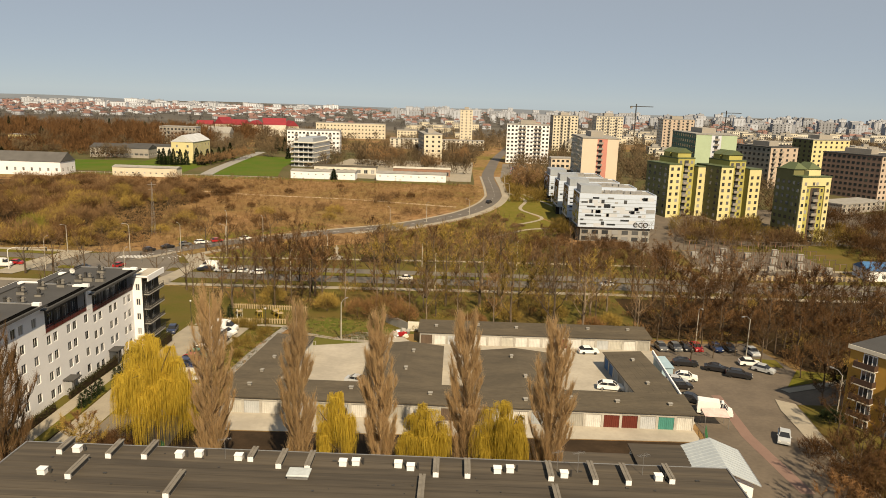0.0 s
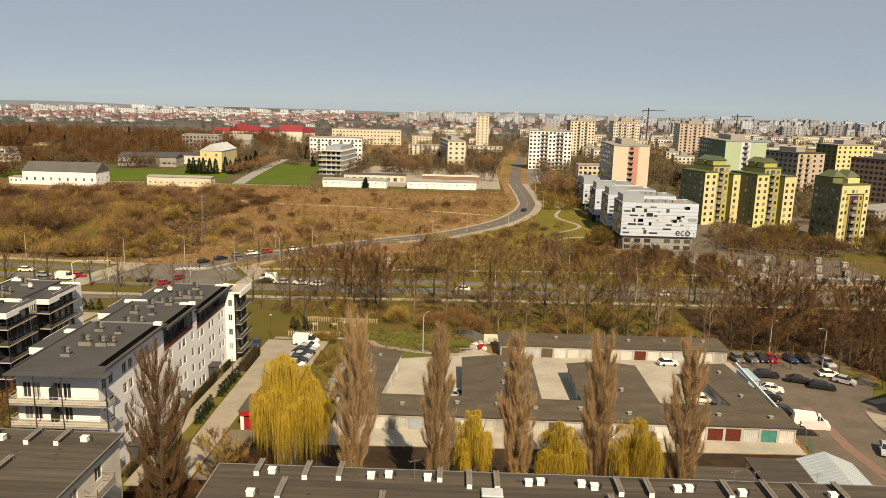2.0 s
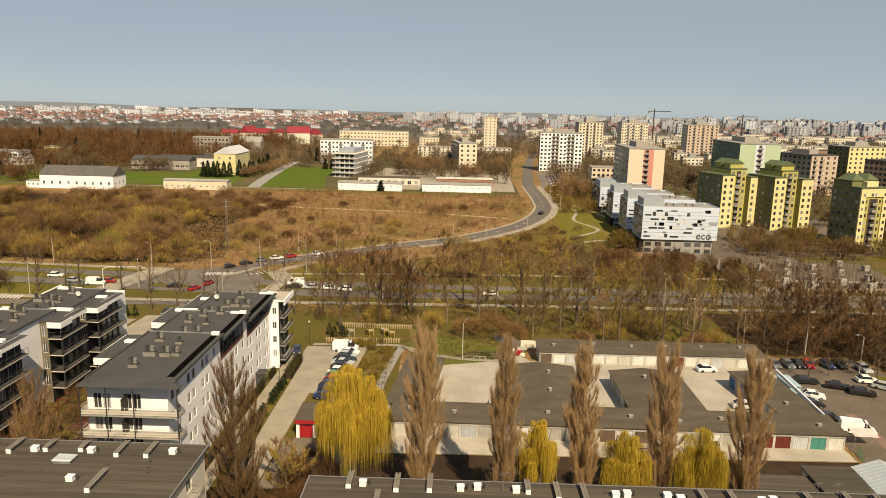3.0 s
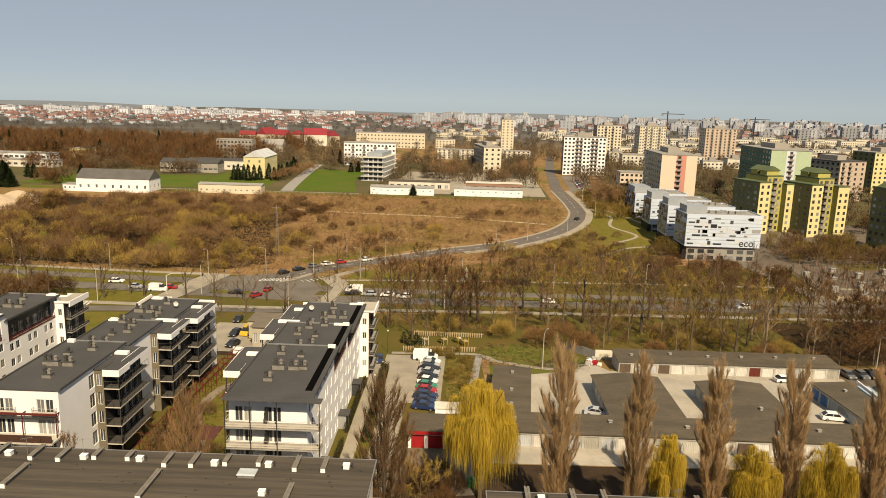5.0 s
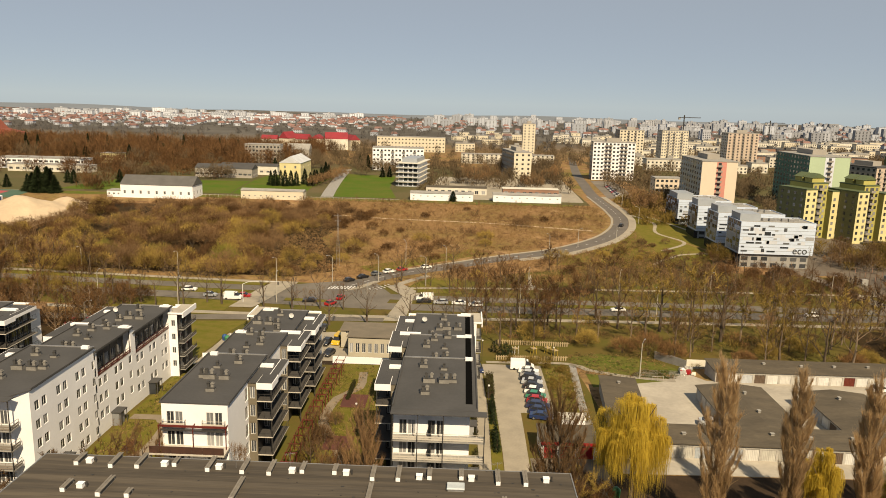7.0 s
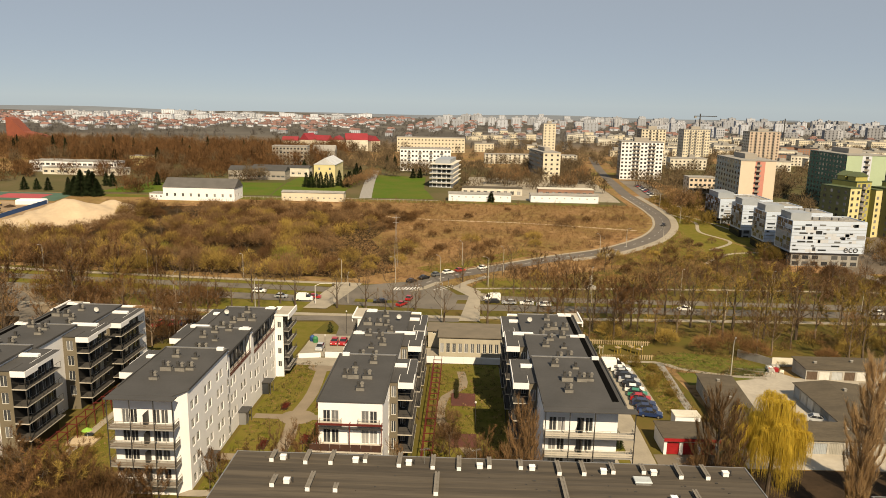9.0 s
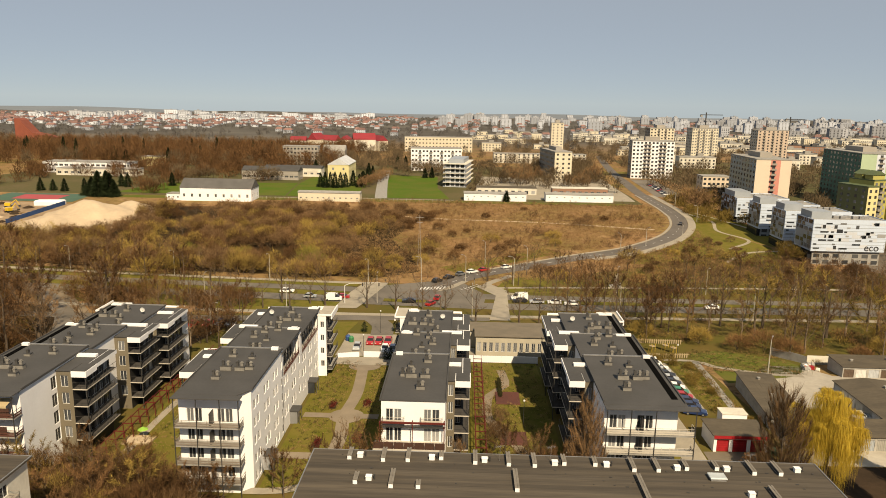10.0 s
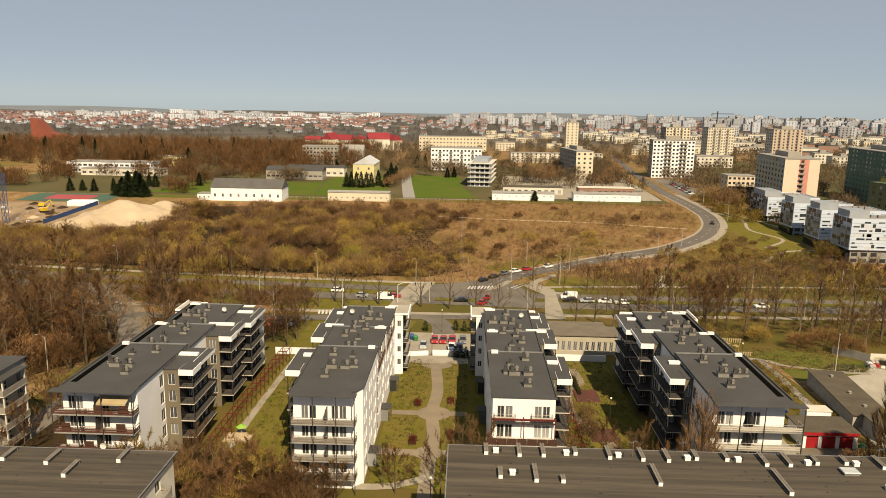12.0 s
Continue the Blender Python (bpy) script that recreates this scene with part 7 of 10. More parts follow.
simple_house("school", "long white school with ribbon windows", -404, -341, 508, 526, 8.0, WHITE, CONCGREY, rows=2, cols=16, win=(2.8, 1.6), sill=1.2, storey=3.8)
simple_house("school_wing", "low white school wing", -384, -326, 490, 502, 5.0, OFFWHITE, CONCGREY, rows=1, cols=12, win=(2.6, 1.6), sill=1.4)
simple_house("cream_house", "small cream house among trees", -362, -346, 578, 590, 8, PALEYELLOW, CONCGREY, rows=2, cols=5, win=(1.2, 1.4))
# concrete frame under construction
cf = thing("unfinished_block", "unfinished white concrete apartment block with open floors", "construction", pose(-107, 463, land(463), 0, 0, -7))
for i in range(5):
    part("floor_slab", Geo().box(0, 16, 0, 40, 3.1 * (i + 1) - 0.3, 3.1 * (i + 1)), OFFWHITE, cf)
    part("wall", Geo().box(1.6, 14.4, 1.6, 38, 3.1 * i, 3.1 * (i + 1) - 0.303), WHITE, cf)
    for j in range(4):
        part("window", far_window(2.4, 2.1), None, cf, m=pose(3.2 + j * 3.2, 1.58, 3.1 * i + 0.4))
    for j in range(10):
        part("window", far_window(2.4, 2.1), None, cf, m=pose(1.58, 4.5 + j * 3.6, 3.1 * i + 0.4, 0, 0, -90))
    railing(cf, [(0.1, 39), (0.1, 0.1), (15.9, 0.1)], 3.1 * i + 0.01, panel=True, mat=GREYPANEL)
part("penthouse", Geo().box(3, 13, 6, 34, 15.5, 18.2), GREYPANEL, cf)
slab("low_block", "white new apartment block", -117, 592, 42, 16, 18.5, 4, (WHITE, WHITE), floors=5, cols=14, side_cols=3, balcony_cols=(2, 5, 8, 11), top_box=False, category="apartment building")
slab("low_block", "grey-beige block of flats", -235, 612, 30, 14, 17.0, 3, (GREYWALL, OFFWHITE), floors=5, cols=10, side_cols=3, balcony_cols=(2, 6), top_box=False, category="apartment building")
slab("low_block", "long cream block of flats", -20, 700, 90, 14, 9.0, 2, (OFFWHITE, OFFWHITE), floors=4, cols=20, side_cols=0, top_box=False, category="apartment building", roof_mat=CONCGREY)
slab("low_block", "long beige block of flats", -125, 850, 80, 14, 17.0, 2, (CREAM, CREAM), floors=4, cols=20, side_cols=0, top_box=False, category="apartment building")
for i, (x, y, w, d, h, m) in enumerate(((-294, 812, 18, 12, 12, OFFWHITE), (-276, 820, 20, 12, 13, CREAM), (-262, 826, 22, 12, 12, OFFWHITE), (-246, 832, 24, 12, 13, CREAM), (-226, 836, 26, 12, 13, OFFWHITE), (-206, 840, 22, 12, 12, CREAM))):
    simple_house("red_roofed_house", "pale house with steep bright red roof", x, x + w, y, y + d, h, m, REDROOF, rows=1, cols=3, win=(1.4, 1.5), sill=4.0, sides=False, pitch=(4.5, 7.5, 6.0)[i % 3], angle=(0, 70, -25, 90, 15, -60)[i], category="house")
simple_house("red_roofed_house", "grey house with low white roof", -222, -202, 640, 652, 12, GREYWALL, CONCGREY, rows=3, cols=6, win=(1.4, 1.5), pitch=5, category="house")
# brick church
ch = thing("church", "modern red brick church with a sloping roofline", "church", pose(-592, 800, 0, 0, 0, 8))
part("nave", Geo().prism([(-10, -10), (30, -10), (30, 14), (-10, 14)], 0, 12), BRICK, ch)
g = Geo()
for y in (-8, 12):
    q = [(-10, y, 0), (26, y, 0), (26, y, 13), (8, y, 17), (-4, y, 31), (-10, y, 33)]
    g.face(*(q if y < 0 else q[::-1]))
ring = [(-10, 0), (26, 0), (26, 13), (8, 17), (-4, 31), (-10, 33)]
for (x0, z0), (x1, z1) in zip(ring, ring[1:] + ring[:1]):
    g.face((x0, 12, z0), (x1, 12, z1), (x1, -8, z1), (x0, -8, z0))
part("tower_wall", g, BRICK, ch, "tapering brick tower wall")

# ---- far town ----
rnd = random.Random(11)
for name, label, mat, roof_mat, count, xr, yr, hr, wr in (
    ("far_white_estate", "distant pale housing estate in hazed colours", FARWHITE, FARGREY, 105, (-1250, -420), (1750, 2450), (8, 18), (16, 44)),
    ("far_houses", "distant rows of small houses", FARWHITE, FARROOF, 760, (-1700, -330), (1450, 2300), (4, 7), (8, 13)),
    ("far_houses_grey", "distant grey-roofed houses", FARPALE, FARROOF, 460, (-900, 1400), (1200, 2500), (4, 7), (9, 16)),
    ("far_towers", "distant tower blocks in hazed pale colours", FARPALE, FARGREY, 210, (-150, 1500), (1500, 2650), (10, 24), (12, 30)),
    ("far_towers_brown", "distant tower blocks in hazed grey colours", FARGREY, FARGREY, 60, (300, 1400), (1200, 2400), (10, 26), (14, 34)),
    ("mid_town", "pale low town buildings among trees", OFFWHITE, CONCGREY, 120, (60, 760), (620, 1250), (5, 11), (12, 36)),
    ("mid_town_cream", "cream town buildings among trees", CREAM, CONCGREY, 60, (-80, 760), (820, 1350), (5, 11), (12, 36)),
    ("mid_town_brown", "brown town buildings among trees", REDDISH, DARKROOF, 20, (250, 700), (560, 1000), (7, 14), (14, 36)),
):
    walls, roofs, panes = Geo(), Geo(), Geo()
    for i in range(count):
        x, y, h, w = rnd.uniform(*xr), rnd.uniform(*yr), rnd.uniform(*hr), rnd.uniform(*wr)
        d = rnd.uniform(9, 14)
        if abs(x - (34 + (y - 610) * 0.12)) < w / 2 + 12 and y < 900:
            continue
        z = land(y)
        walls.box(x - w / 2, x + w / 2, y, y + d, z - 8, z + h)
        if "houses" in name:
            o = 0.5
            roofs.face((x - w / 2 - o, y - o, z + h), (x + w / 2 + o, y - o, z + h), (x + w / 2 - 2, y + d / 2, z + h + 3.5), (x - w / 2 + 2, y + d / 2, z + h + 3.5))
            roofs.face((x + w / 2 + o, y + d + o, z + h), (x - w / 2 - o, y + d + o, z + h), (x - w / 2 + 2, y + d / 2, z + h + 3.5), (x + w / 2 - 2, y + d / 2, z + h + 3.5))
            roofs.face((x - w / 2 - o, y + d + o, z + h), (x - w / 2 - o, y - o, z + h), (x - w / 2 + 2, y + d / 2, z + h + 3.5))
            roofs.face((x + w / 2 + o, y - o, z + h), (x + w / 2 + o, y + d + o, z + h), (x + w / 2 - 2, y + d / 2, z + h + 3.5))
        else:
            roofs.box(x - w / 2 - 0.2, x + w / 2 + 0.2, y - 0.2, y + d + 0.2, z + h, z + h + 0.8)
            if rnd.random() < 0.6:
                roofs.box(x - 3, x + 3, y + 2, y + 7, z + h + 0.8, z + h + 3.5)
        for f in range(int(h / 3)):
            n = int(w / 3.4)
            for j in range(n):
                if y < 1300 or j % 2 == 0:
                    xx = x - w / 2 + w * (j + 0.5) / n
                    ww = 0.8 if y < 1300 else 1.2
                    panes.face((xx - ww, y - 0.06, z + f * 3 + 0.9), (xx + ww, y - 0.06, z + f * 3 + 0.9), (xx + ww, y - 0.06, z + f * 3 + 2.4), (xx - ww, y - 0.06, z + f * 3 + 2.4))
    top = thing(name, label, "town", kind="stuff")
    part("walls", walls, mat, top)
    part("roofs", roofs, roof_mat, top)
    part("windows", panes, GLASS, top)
# far cranes and mast
for x, y, h in ((252, 1050, 50), (420, 1160, 44)):
    cr = thing("tower_crane", "distant thin tower crane over the town", "crane", pose(x, y, 0, 0, 0, 12), group="cranes")
    part("mast", Geo().box(-0.6, 0.6, -0.6, 0.6, 0, h), STEEL, cr)
    part("jib", Geo().box(-9, 26, -0.4, 0.4, h - 4, h - 3), STEEL, cr)
    part("counterweight", Geo().box(-9, -6, -0.8, 0.8, h - 6.5, h - 4), CONCGREY, cr)

# ---- trees ----
rng = np.random.default_rng(5)


def slivers(starts, dirs, lengths, widths):
    """Thin tapering triangles, one a twig."""
    n = len(starts)
    d = dirs / np.linalg.norm(dirs, axis=1, keepdims=True)
    side_ = np.cross(d, rng.normal(size=(n, 3)))
    side_ /= np.linalg.norm(side_, axis=1, keepdims=True) + 1e-9
    a = starts - side_ * widths[:, None] / 2
    b = starts + side_ * widths[:, None] / 2
    c = starts + d * lengths[:, None]
    return np.stack([a, b, c], 1)


def grow(seed, height, spread, limbs, levels, up, trunk_r, clear=0.3, lean=0.0):
    """Trunk, limbs and branch lines of a bare tree: returns a Geo and the outer branch segments."""
    r = random.Random(seed)
    g = Geo()
    outer = []
    pts = [Vector((0, 0, -0.3))]
    k = 6
    for i in range(k):
        pts.append(Vector((lean * (i + 1) + r.uniform(-.12, .12) * height * 0.06, r.uniform(-.12, .12) * height * 0.06, height * 0.82 * (i + 1) / k)))
    for i in range(k):
        g.tube(pts[i], pts[i + 1], trunk_r * (1 - i / k * 0.85) + 0.02, trunk_r * (1 - (i + 1) / k * 0.85) + 0.02, 6, cap=False)

    def branch(p, d, ln, rad, lev):
        q = p
        for s in range(2):
            d2 = (d + Vector((r.uniform(-.25, .25), r.uniform(-.25, .25), r.uniform(0.0, .3)))).normalized()
            e = q + d2 * ln / 2
            g.tube(q, e, rad * (1 - 0.35 * s), rad * (0.65 - 0.3 * s), 4 if lev > 1 else 3, cap=False)
            outer.append((q.copy(), e.copy(), lev))
            q, d = e, d2
        if lev:
            for _ in range(r.choice((2, 3))):
                dd = (d + Vector((r.uniform(-1, 1), r.uniform(-1, 1), r.uniform(-.2, .8) * up)) * 0.8).normalized()
                branch(p.lerp(q, r.uniform(0.45, 1.0)), dd, ln * r.uniform(0.5, 0.75), rad * 0.5, lev - 1)

    for i in range(limbs):
        f = clear + (1 - clear) * (i + r.random()) / limbs
        f = min(f, 0.99)
        seg_i = min(k - 1, int(f * k))
        p = pts[seg_i].lerp(pts[seg_i + 1], f * k - seg_i)
        w = i * 2.4 + r.uniform(-.5, .5)
        ln = spread * (1.0 - 0.55 * abs(f - 0.45) * 1.4) * r.uniform(0.75, 1.15)
        branch(p, Vector((math.cos(w), math.sin(w), up * r.uniform(0.6, 1.3))).normalized(), max(ln, 0.5), trunk_r * 0.42 * (1.1 - f * 0.6), levels)
    return g, outer


def twigs_on(outer, count, length, width, up, seed):
    r = np.random.default_rng(seed)
    a = np.array([o[0] for o in outer])
    b = np.array([o[1] for o in outer])
    w = np.array([1.0 if o[2] == 0 else 0.45 for o in outer]) * np.linalg.norm(b - a, axis=1)
    pick = r.choice(len(outer), size=count, p=w / w.sum())
    f = r.random((count, 1))
    start = a[pick] + (b[pick] - a[pick]) * f
    dirs = r.normal(size=(count, 3)) * 0.95 + (b - a)[pick] / (np.linalg.norm((b - a)[pick], axis=1, keepdims=True) + 1e-9) * 0.7
    dirs[:, 2] += up
    return slivers(start, dirs, length * r.uniform(0.5, 1.3, count), width * r.uniform(0.6, 1.4, count))


def make_tree(name, label, category, trunk, crown, trunk_mat, crown_mat, m, group):
    ob = thing(name, label, category, m, group)
    part("trunk", trunk, trunk_mat, ob)
    part("crown", tri_mesh("crown", crown, crown_mat), None, ob)
    return ob


TREES = []
for i, (h, sp, lb, tr, mat, tw, n, ln, up, bark) in enumerate((
        (14, 4.8, 9, 0.24, TWIG, 0.06, 2400, 1.1, 0.5, BARK),
        (12, 4.4, 8, 0.20, TWIGRED, 0.06, 2400, 1.0, 0.5, BARK),
        (16, 4.2, 10, 0.26, TWIG, 0.055, 2200, 1.2, 0.7, PALEBARK),
        (9, 3.8, 8, 0.14, TWIGGOLD, 0.065, 2500, 0.9, 0.5, BARK),
        (11, 3.2, 9, 0.15, TWIG, 0.055, 1800, 1.0, 0.9, PALEBARK),
        (7, 3.4, 8, 0.11, TWIGRED, 0.06, 2200, 0.8, 0.5, BARK),
        (13, 4.8, 9, 0.22, WOODTWIG, 0.075, 2600, 1.1, 0.5, BARK),
        (11, 4.4, 9, 0.18, WOODTWIG, 0.075, 2600, 1.1, 0.6, BARK),
        (9, 4.6, 7, 0.22, TWIG, 0.045, 700, 0.9, 0.5, BARK))):
    geo, outer = grow(20 + i, h, sp, lb, 2, 0.75 if up < 0.8 else 1.3, tr, 0.26)
    trunk = geo.mesh("trunk", bark)
    crown = tri_mesh("crown", twigs_on(outer, int(n * 1.25), ln * 0.68, tw * 0.68, up, 40 + i), mat)
    TREES.append((h, trunk, crown))
TREE_LABELS = ["tall bare deciduous tree with brown twigs", "bare tree with reddish-brown twigs", "tall bare tree with pale bark", "small budding tree with golden-brown twigs", "slender bare tree with pale trunk", "small bare tree with reddish twigs", "tall dark bare tree with dense twigs", "dark brown bare tree in the wood", "open-crowned bare street tree with few thick limbs"]


def bare_tree(kind, x, y, h, turn=0.0, name="bare_tree", label=None, wide=1.0):
    th, trunk, crown = TREES[kind]
    s = h / th
    ob = thing(name, label or TREE_LABELS[kind], "tree", pose(x, y, land(y) - 0.05, 0, 0, turn) @ Matrix.Diagonal((s * wide, s * wide, s, 1)), "bare trees")
    part("trunk", trunk, None, ob)
    if y > 140:  # a thinner crown of broader twigs for the far trees
        if kind not in FAR_CROWNS:
            FAR_CROWNS[kind] = tiled("crown", crown, [Matrix()], crown.materials[0], 2)
        crown = FAR_CROWNS[kind]
    part("crown", crown, None, ob)
    return ob


FAR_CROWNS = {}


def tiled(name, me, places, material, keep=1):
    """One mesh of many copies of a template; keep: every how many faces are taken."""
    n, f = len(me.vertices), len(me.polygons)
    co, first, total = np.empty(n * 3, np.float32), np.empty(f, np.int32), np.empty(f, np.int32)
    me.vertices.foreach_get("co", co)
    me.polygons.foreach_get("loop_start", first)
    me.polygons.foreach_get("loop_total", total)
    li = np.empty(len(me.loops), np.int32)
    me.loops.foreach_get("vertex_index", li)
    co = co.reshape(-1, 3)
    if keep > 1:  # separate triangles: thin them out and widen the rest about their middles
        tri = co[li].reshape(-1, 3, 3)[::keep]
        base = tri[:, :2].mean(1, keepdims=True)
        tri = np.concatenate([base + (tri[:, :2] - base) * (0.5 + 0.5 * keep), tri[:, 2:]], 1)
        co, li = tri.reshape(-1, 3), np.arange(len(tri) * 3, dtype=np.int32)
        first, total = np.arange(0, len(li), 3, dtype=np.int32), np.full(len(tri), 3, np.int32)
    out = np.concatenate([co @ np.array(m.to_3x3()).T + np.array(m.translation) for m in places])
    k = len(places)
    big = bpy.data.meshes.new(name)
    big.vertices.add(len(out))
    big.vertices.foreach_set("co", out.astype(np.float32).ravel())
    big.loops.add(len(li) * k)
    big.loops.foreach_set("vertex_index", np.concatenate([li + len(co) * i for i in range(k)]).astype(np.int32))
    big.polygons.add(len(first) * k)
    big.polygons.foreach_set("loop_start", np.concatenate([first + len(li) * i for i in range(k)]).astype(np.int32))
    big.polygons.foreach_set("loop_total", np.tile(total, k))
    big.materials.append(material)
    big.update(calc_edges=True)
    return big


def grove(label, spots_):
    """A wood of bare trees too many to count: (kind, x, y, height, turn, width) each."""
    top = thing("wood", label, "wood", kind="stuff")
    for kind in sorted({q[0] for q in spots_}):
        th, trunk, crown = TREES[kind]
        places = [pose(x, y, land(y) - 0.05, 0, 0, turn) @ Matrix.Diagonal((h / th * wide, h / th * wide, h / th, 1)) for k, x, y, h, turn, wide in spots_ if k == kind]
        part("trunks", tiled("trunks", trunk, places, trunk.materials[0]), None, top)
        part("crowns", tiled("crowns", crown, places, crown.materials[0], 2), None, top)


# poplars before the garages
def columnar(x, y, h, bulk, i, mat, count, name, label, limbs=130):
    """A tree of many steep limbs round an upright trunk."""
    r = random.Random(70 + i)
    g = Geo()
    outer = []
    top = Vector((r.uniform(-.4, .4), 0, h * 0.93))
    prev = Vector((0, 0, -0.3))
    for k in range(8):
        nxt = Vector((top.x * (k + 1) / 8 + r.uniform(-.1, .1), r.uniform(-.12, .12), h * 0.93 * (k + 1) / 8))
        g.tube(prev, nxt, 0.30 * (1 - k / 8.6), 0.30 * (1 - (k + 1) / 8.6), 7, cap=False)
        prev = nxt
    for k in range(limbs):  # steep limbs that hug the trunk and fan out a little
        f = 0.03 + 0.85 * (k + r.random()) / limbs
        w = r.uniform(0, 6.28)
        p = Vector((top.x * f, 0, h * 0.93 * f))
        reach = bulk * 2.9 * min(1.0, 0.55 + 1.1 * f) * (1.0 - max(0.0, f - 0.45) / 0.55 * 0.72) * r.uniform(0.45, 1.0)
        rise = r.uniform(3.0, 6.5) * (1.05 - 0.6 * f)
        q0, span = p, None
        for sgm in range(3):
            g_ = (0.50, 0.34, 0.16)[sgm]
            e = q0 + Vector((math.cos(w) * reach * g_ + r.uniform(-.15, .15), math.sin(w) * reach * g_ + r.uniform(-.15, .15), rise * (0.26, 0.34, 0.40)[sgm]))
            e.z = min(e.z, h - r.uniform(0, 1.0))
            g.tube(q0, e, (0.065, 0.045, 0.028)[sgm] * (1.15 - f), (0.045, 0.028, 0.010)[sgm] * (1.15 - f), 4 if sgm < 2 else 3, cap=False)
            outer += [(q0, e, 0)] * (1 + sgm)
            q0 = e
    make_tree(name, label, "tree", g, twigs_on(outer, count, 1.3, 0.034, 3.4, 90 + i), POPBARK if name == "poplar" else BARK, mat, pose(x, y, land(y)), "upright trees")


for i, (x, y, h, bulk) in enumerate(((-28.1, 78.9, 27.4, 1.08), (-17.8, 79.3, 25.5, 0.84), (-8.0, 79.0, 25.2, 0.86), (2.0, 80.0, 25.4, 0.92), (11.9, 78.8, 25.4, 1.05))):
    columnar(x, y, h, bulk, i, POPTWIG, 30000, "poplar", "tall columnar bare poplar with upright brown branches")
for i, (x, y, h, bulk) in enumerate(((-49.5, 73.2, 23.8, 1.5), (-74.2, 75.6, 20.0, 1.15))):
    columnar(x, y, h, bulk, 20 + i, TWIG, 21000 if x > -60 else 11000, "bare_tree", "tall bare tree with many upright brown limbs", 140 if x > -60 else 120)


REDLEAF = leafy("red_leaves", (0.128, 0.024, 0.0176), (0.08, 0.0208, 0.016), random=0.2)


# weeping willows
def willow(x, y, h, wide, seed, strands, mat):
    r = random.Random(seed)
    q = np.random.default_rng(seed)
    g = Geo()
    g.tube((0, 0, -0.3), (0.2, 0, h * 0.42), 0.36, 0.26, 8, cap=False)
    for k in range(5):
        w = k * 2.4 + r.uniform(-.3, .3)
        a = Vector((0.2, 0, h * r.uniform(0.3, 0.45)))
        rad = wide * r.uniform(0.25, 0.95)
        b = Vector((math.cos(w) * rad * 0.55, math.sin(w) * rad * 0.55, h * r.uniform(0.68, 0.85)))
        c = Vector((math.cos(w) * rad, math.sin(w) * rad, h * (0.98 - 0.22 * (rad / wide) ** 2)))
        g.tube(a, b, 0.14, 0.09, 5, cap=False)
        g.tube(b, c, 0.09, 0.03, 4, cap=False)
    # cascades of hanging strands: each bough end is a small fountain
    tris = []
    boughs = 30 if wide > 3 else 16
    for k in range(boughs):
        rad = wide * math.sqrt((k + 0.3) / boughs) * r.uniform(0.72, 1.0)
        w = k * 2.39996 + r.uniform(-.4, .4)
        top_z = h * (1.0 - 0.26 * (rad / wide) ** 2.2) * r.uniform(0.72, 1.0)
        if k < 3:
            top_z = h * r.uniform(0.93, 1.0)
        cx, cy = math.cos(w) * rad, math.sin(w) * rad
        n = int(strands / boughs * r.uniform(0.6, 1.4))
        az = q.random(n) * 2 * np.pi
        fan = wide * r.uniform(0.16, 0.30) * np.sqrt(q.random(n))
        st = np.stack([cx + np.cos(az) * fan * 0.3, cy + np.sin(az) * fan * 0.3, top_z - q.random(n) * h * 0.03], 1)
        full = h * r.uniform(0.45, 0.88) * (1.0 - 0.42 * rad / wide)
        ln = np.minimum(st[:, 2] - 0.4, full * q.uniform(0.35, 1.0, n))
        out = np.stack([np.cos(az) * fan, np.sin(az) * fan, np.zeros(n)], 1)
        pos = st
        for sgm in range(5):
            step = ln / 5
            d = np.tile([0, 0, -1.0], (n, 1)) * step[:, None] + out * (0.55, 0.30, 0.10, 0.0, 0.0)[sgm] + q.normal(size=(n, 3)) * 0.05
            if sgm == 0:
                d[:, 2] += step * 1.05
            length_ = np.linalg.norm(d, axis=1)
            tris.append(slivers(pos, d, length_ * 1.4, 0.022 + 0.020 * q.random(n)))
            pos = pos + d
        g.tube((0.2, 0, h * 0.42), (cx * 0.6, cy * 0.6, top_z * 0.84), 0.10, 0.05, 4, cap=False)
        g.tube((cx * 0.6, cy * 0.6, top_z * 0.84), (cx, cy, top_z), 0.05, 0.02, 3, cap=False)
    return make_tree("weeping_willow", "weeping willow with hanging yellow-green strands", "tree", g, np.concatenate(tris), BARK, mat, pose(x, y, land(y)), "willows")


willow(-37.5, 85.0, 17.8, 5.3, 3, 7000, WILLOW)
willow(-13.3, 80.0, 13.2, 2.7, 4, 3000, WILLOW)
willow(-2.7, 78.6, 12.4, 3.2, 5, 3400, WILLOW)
willow(6.3, 78.0, 13.6, 3.5, 6, 3800, WILLOW)

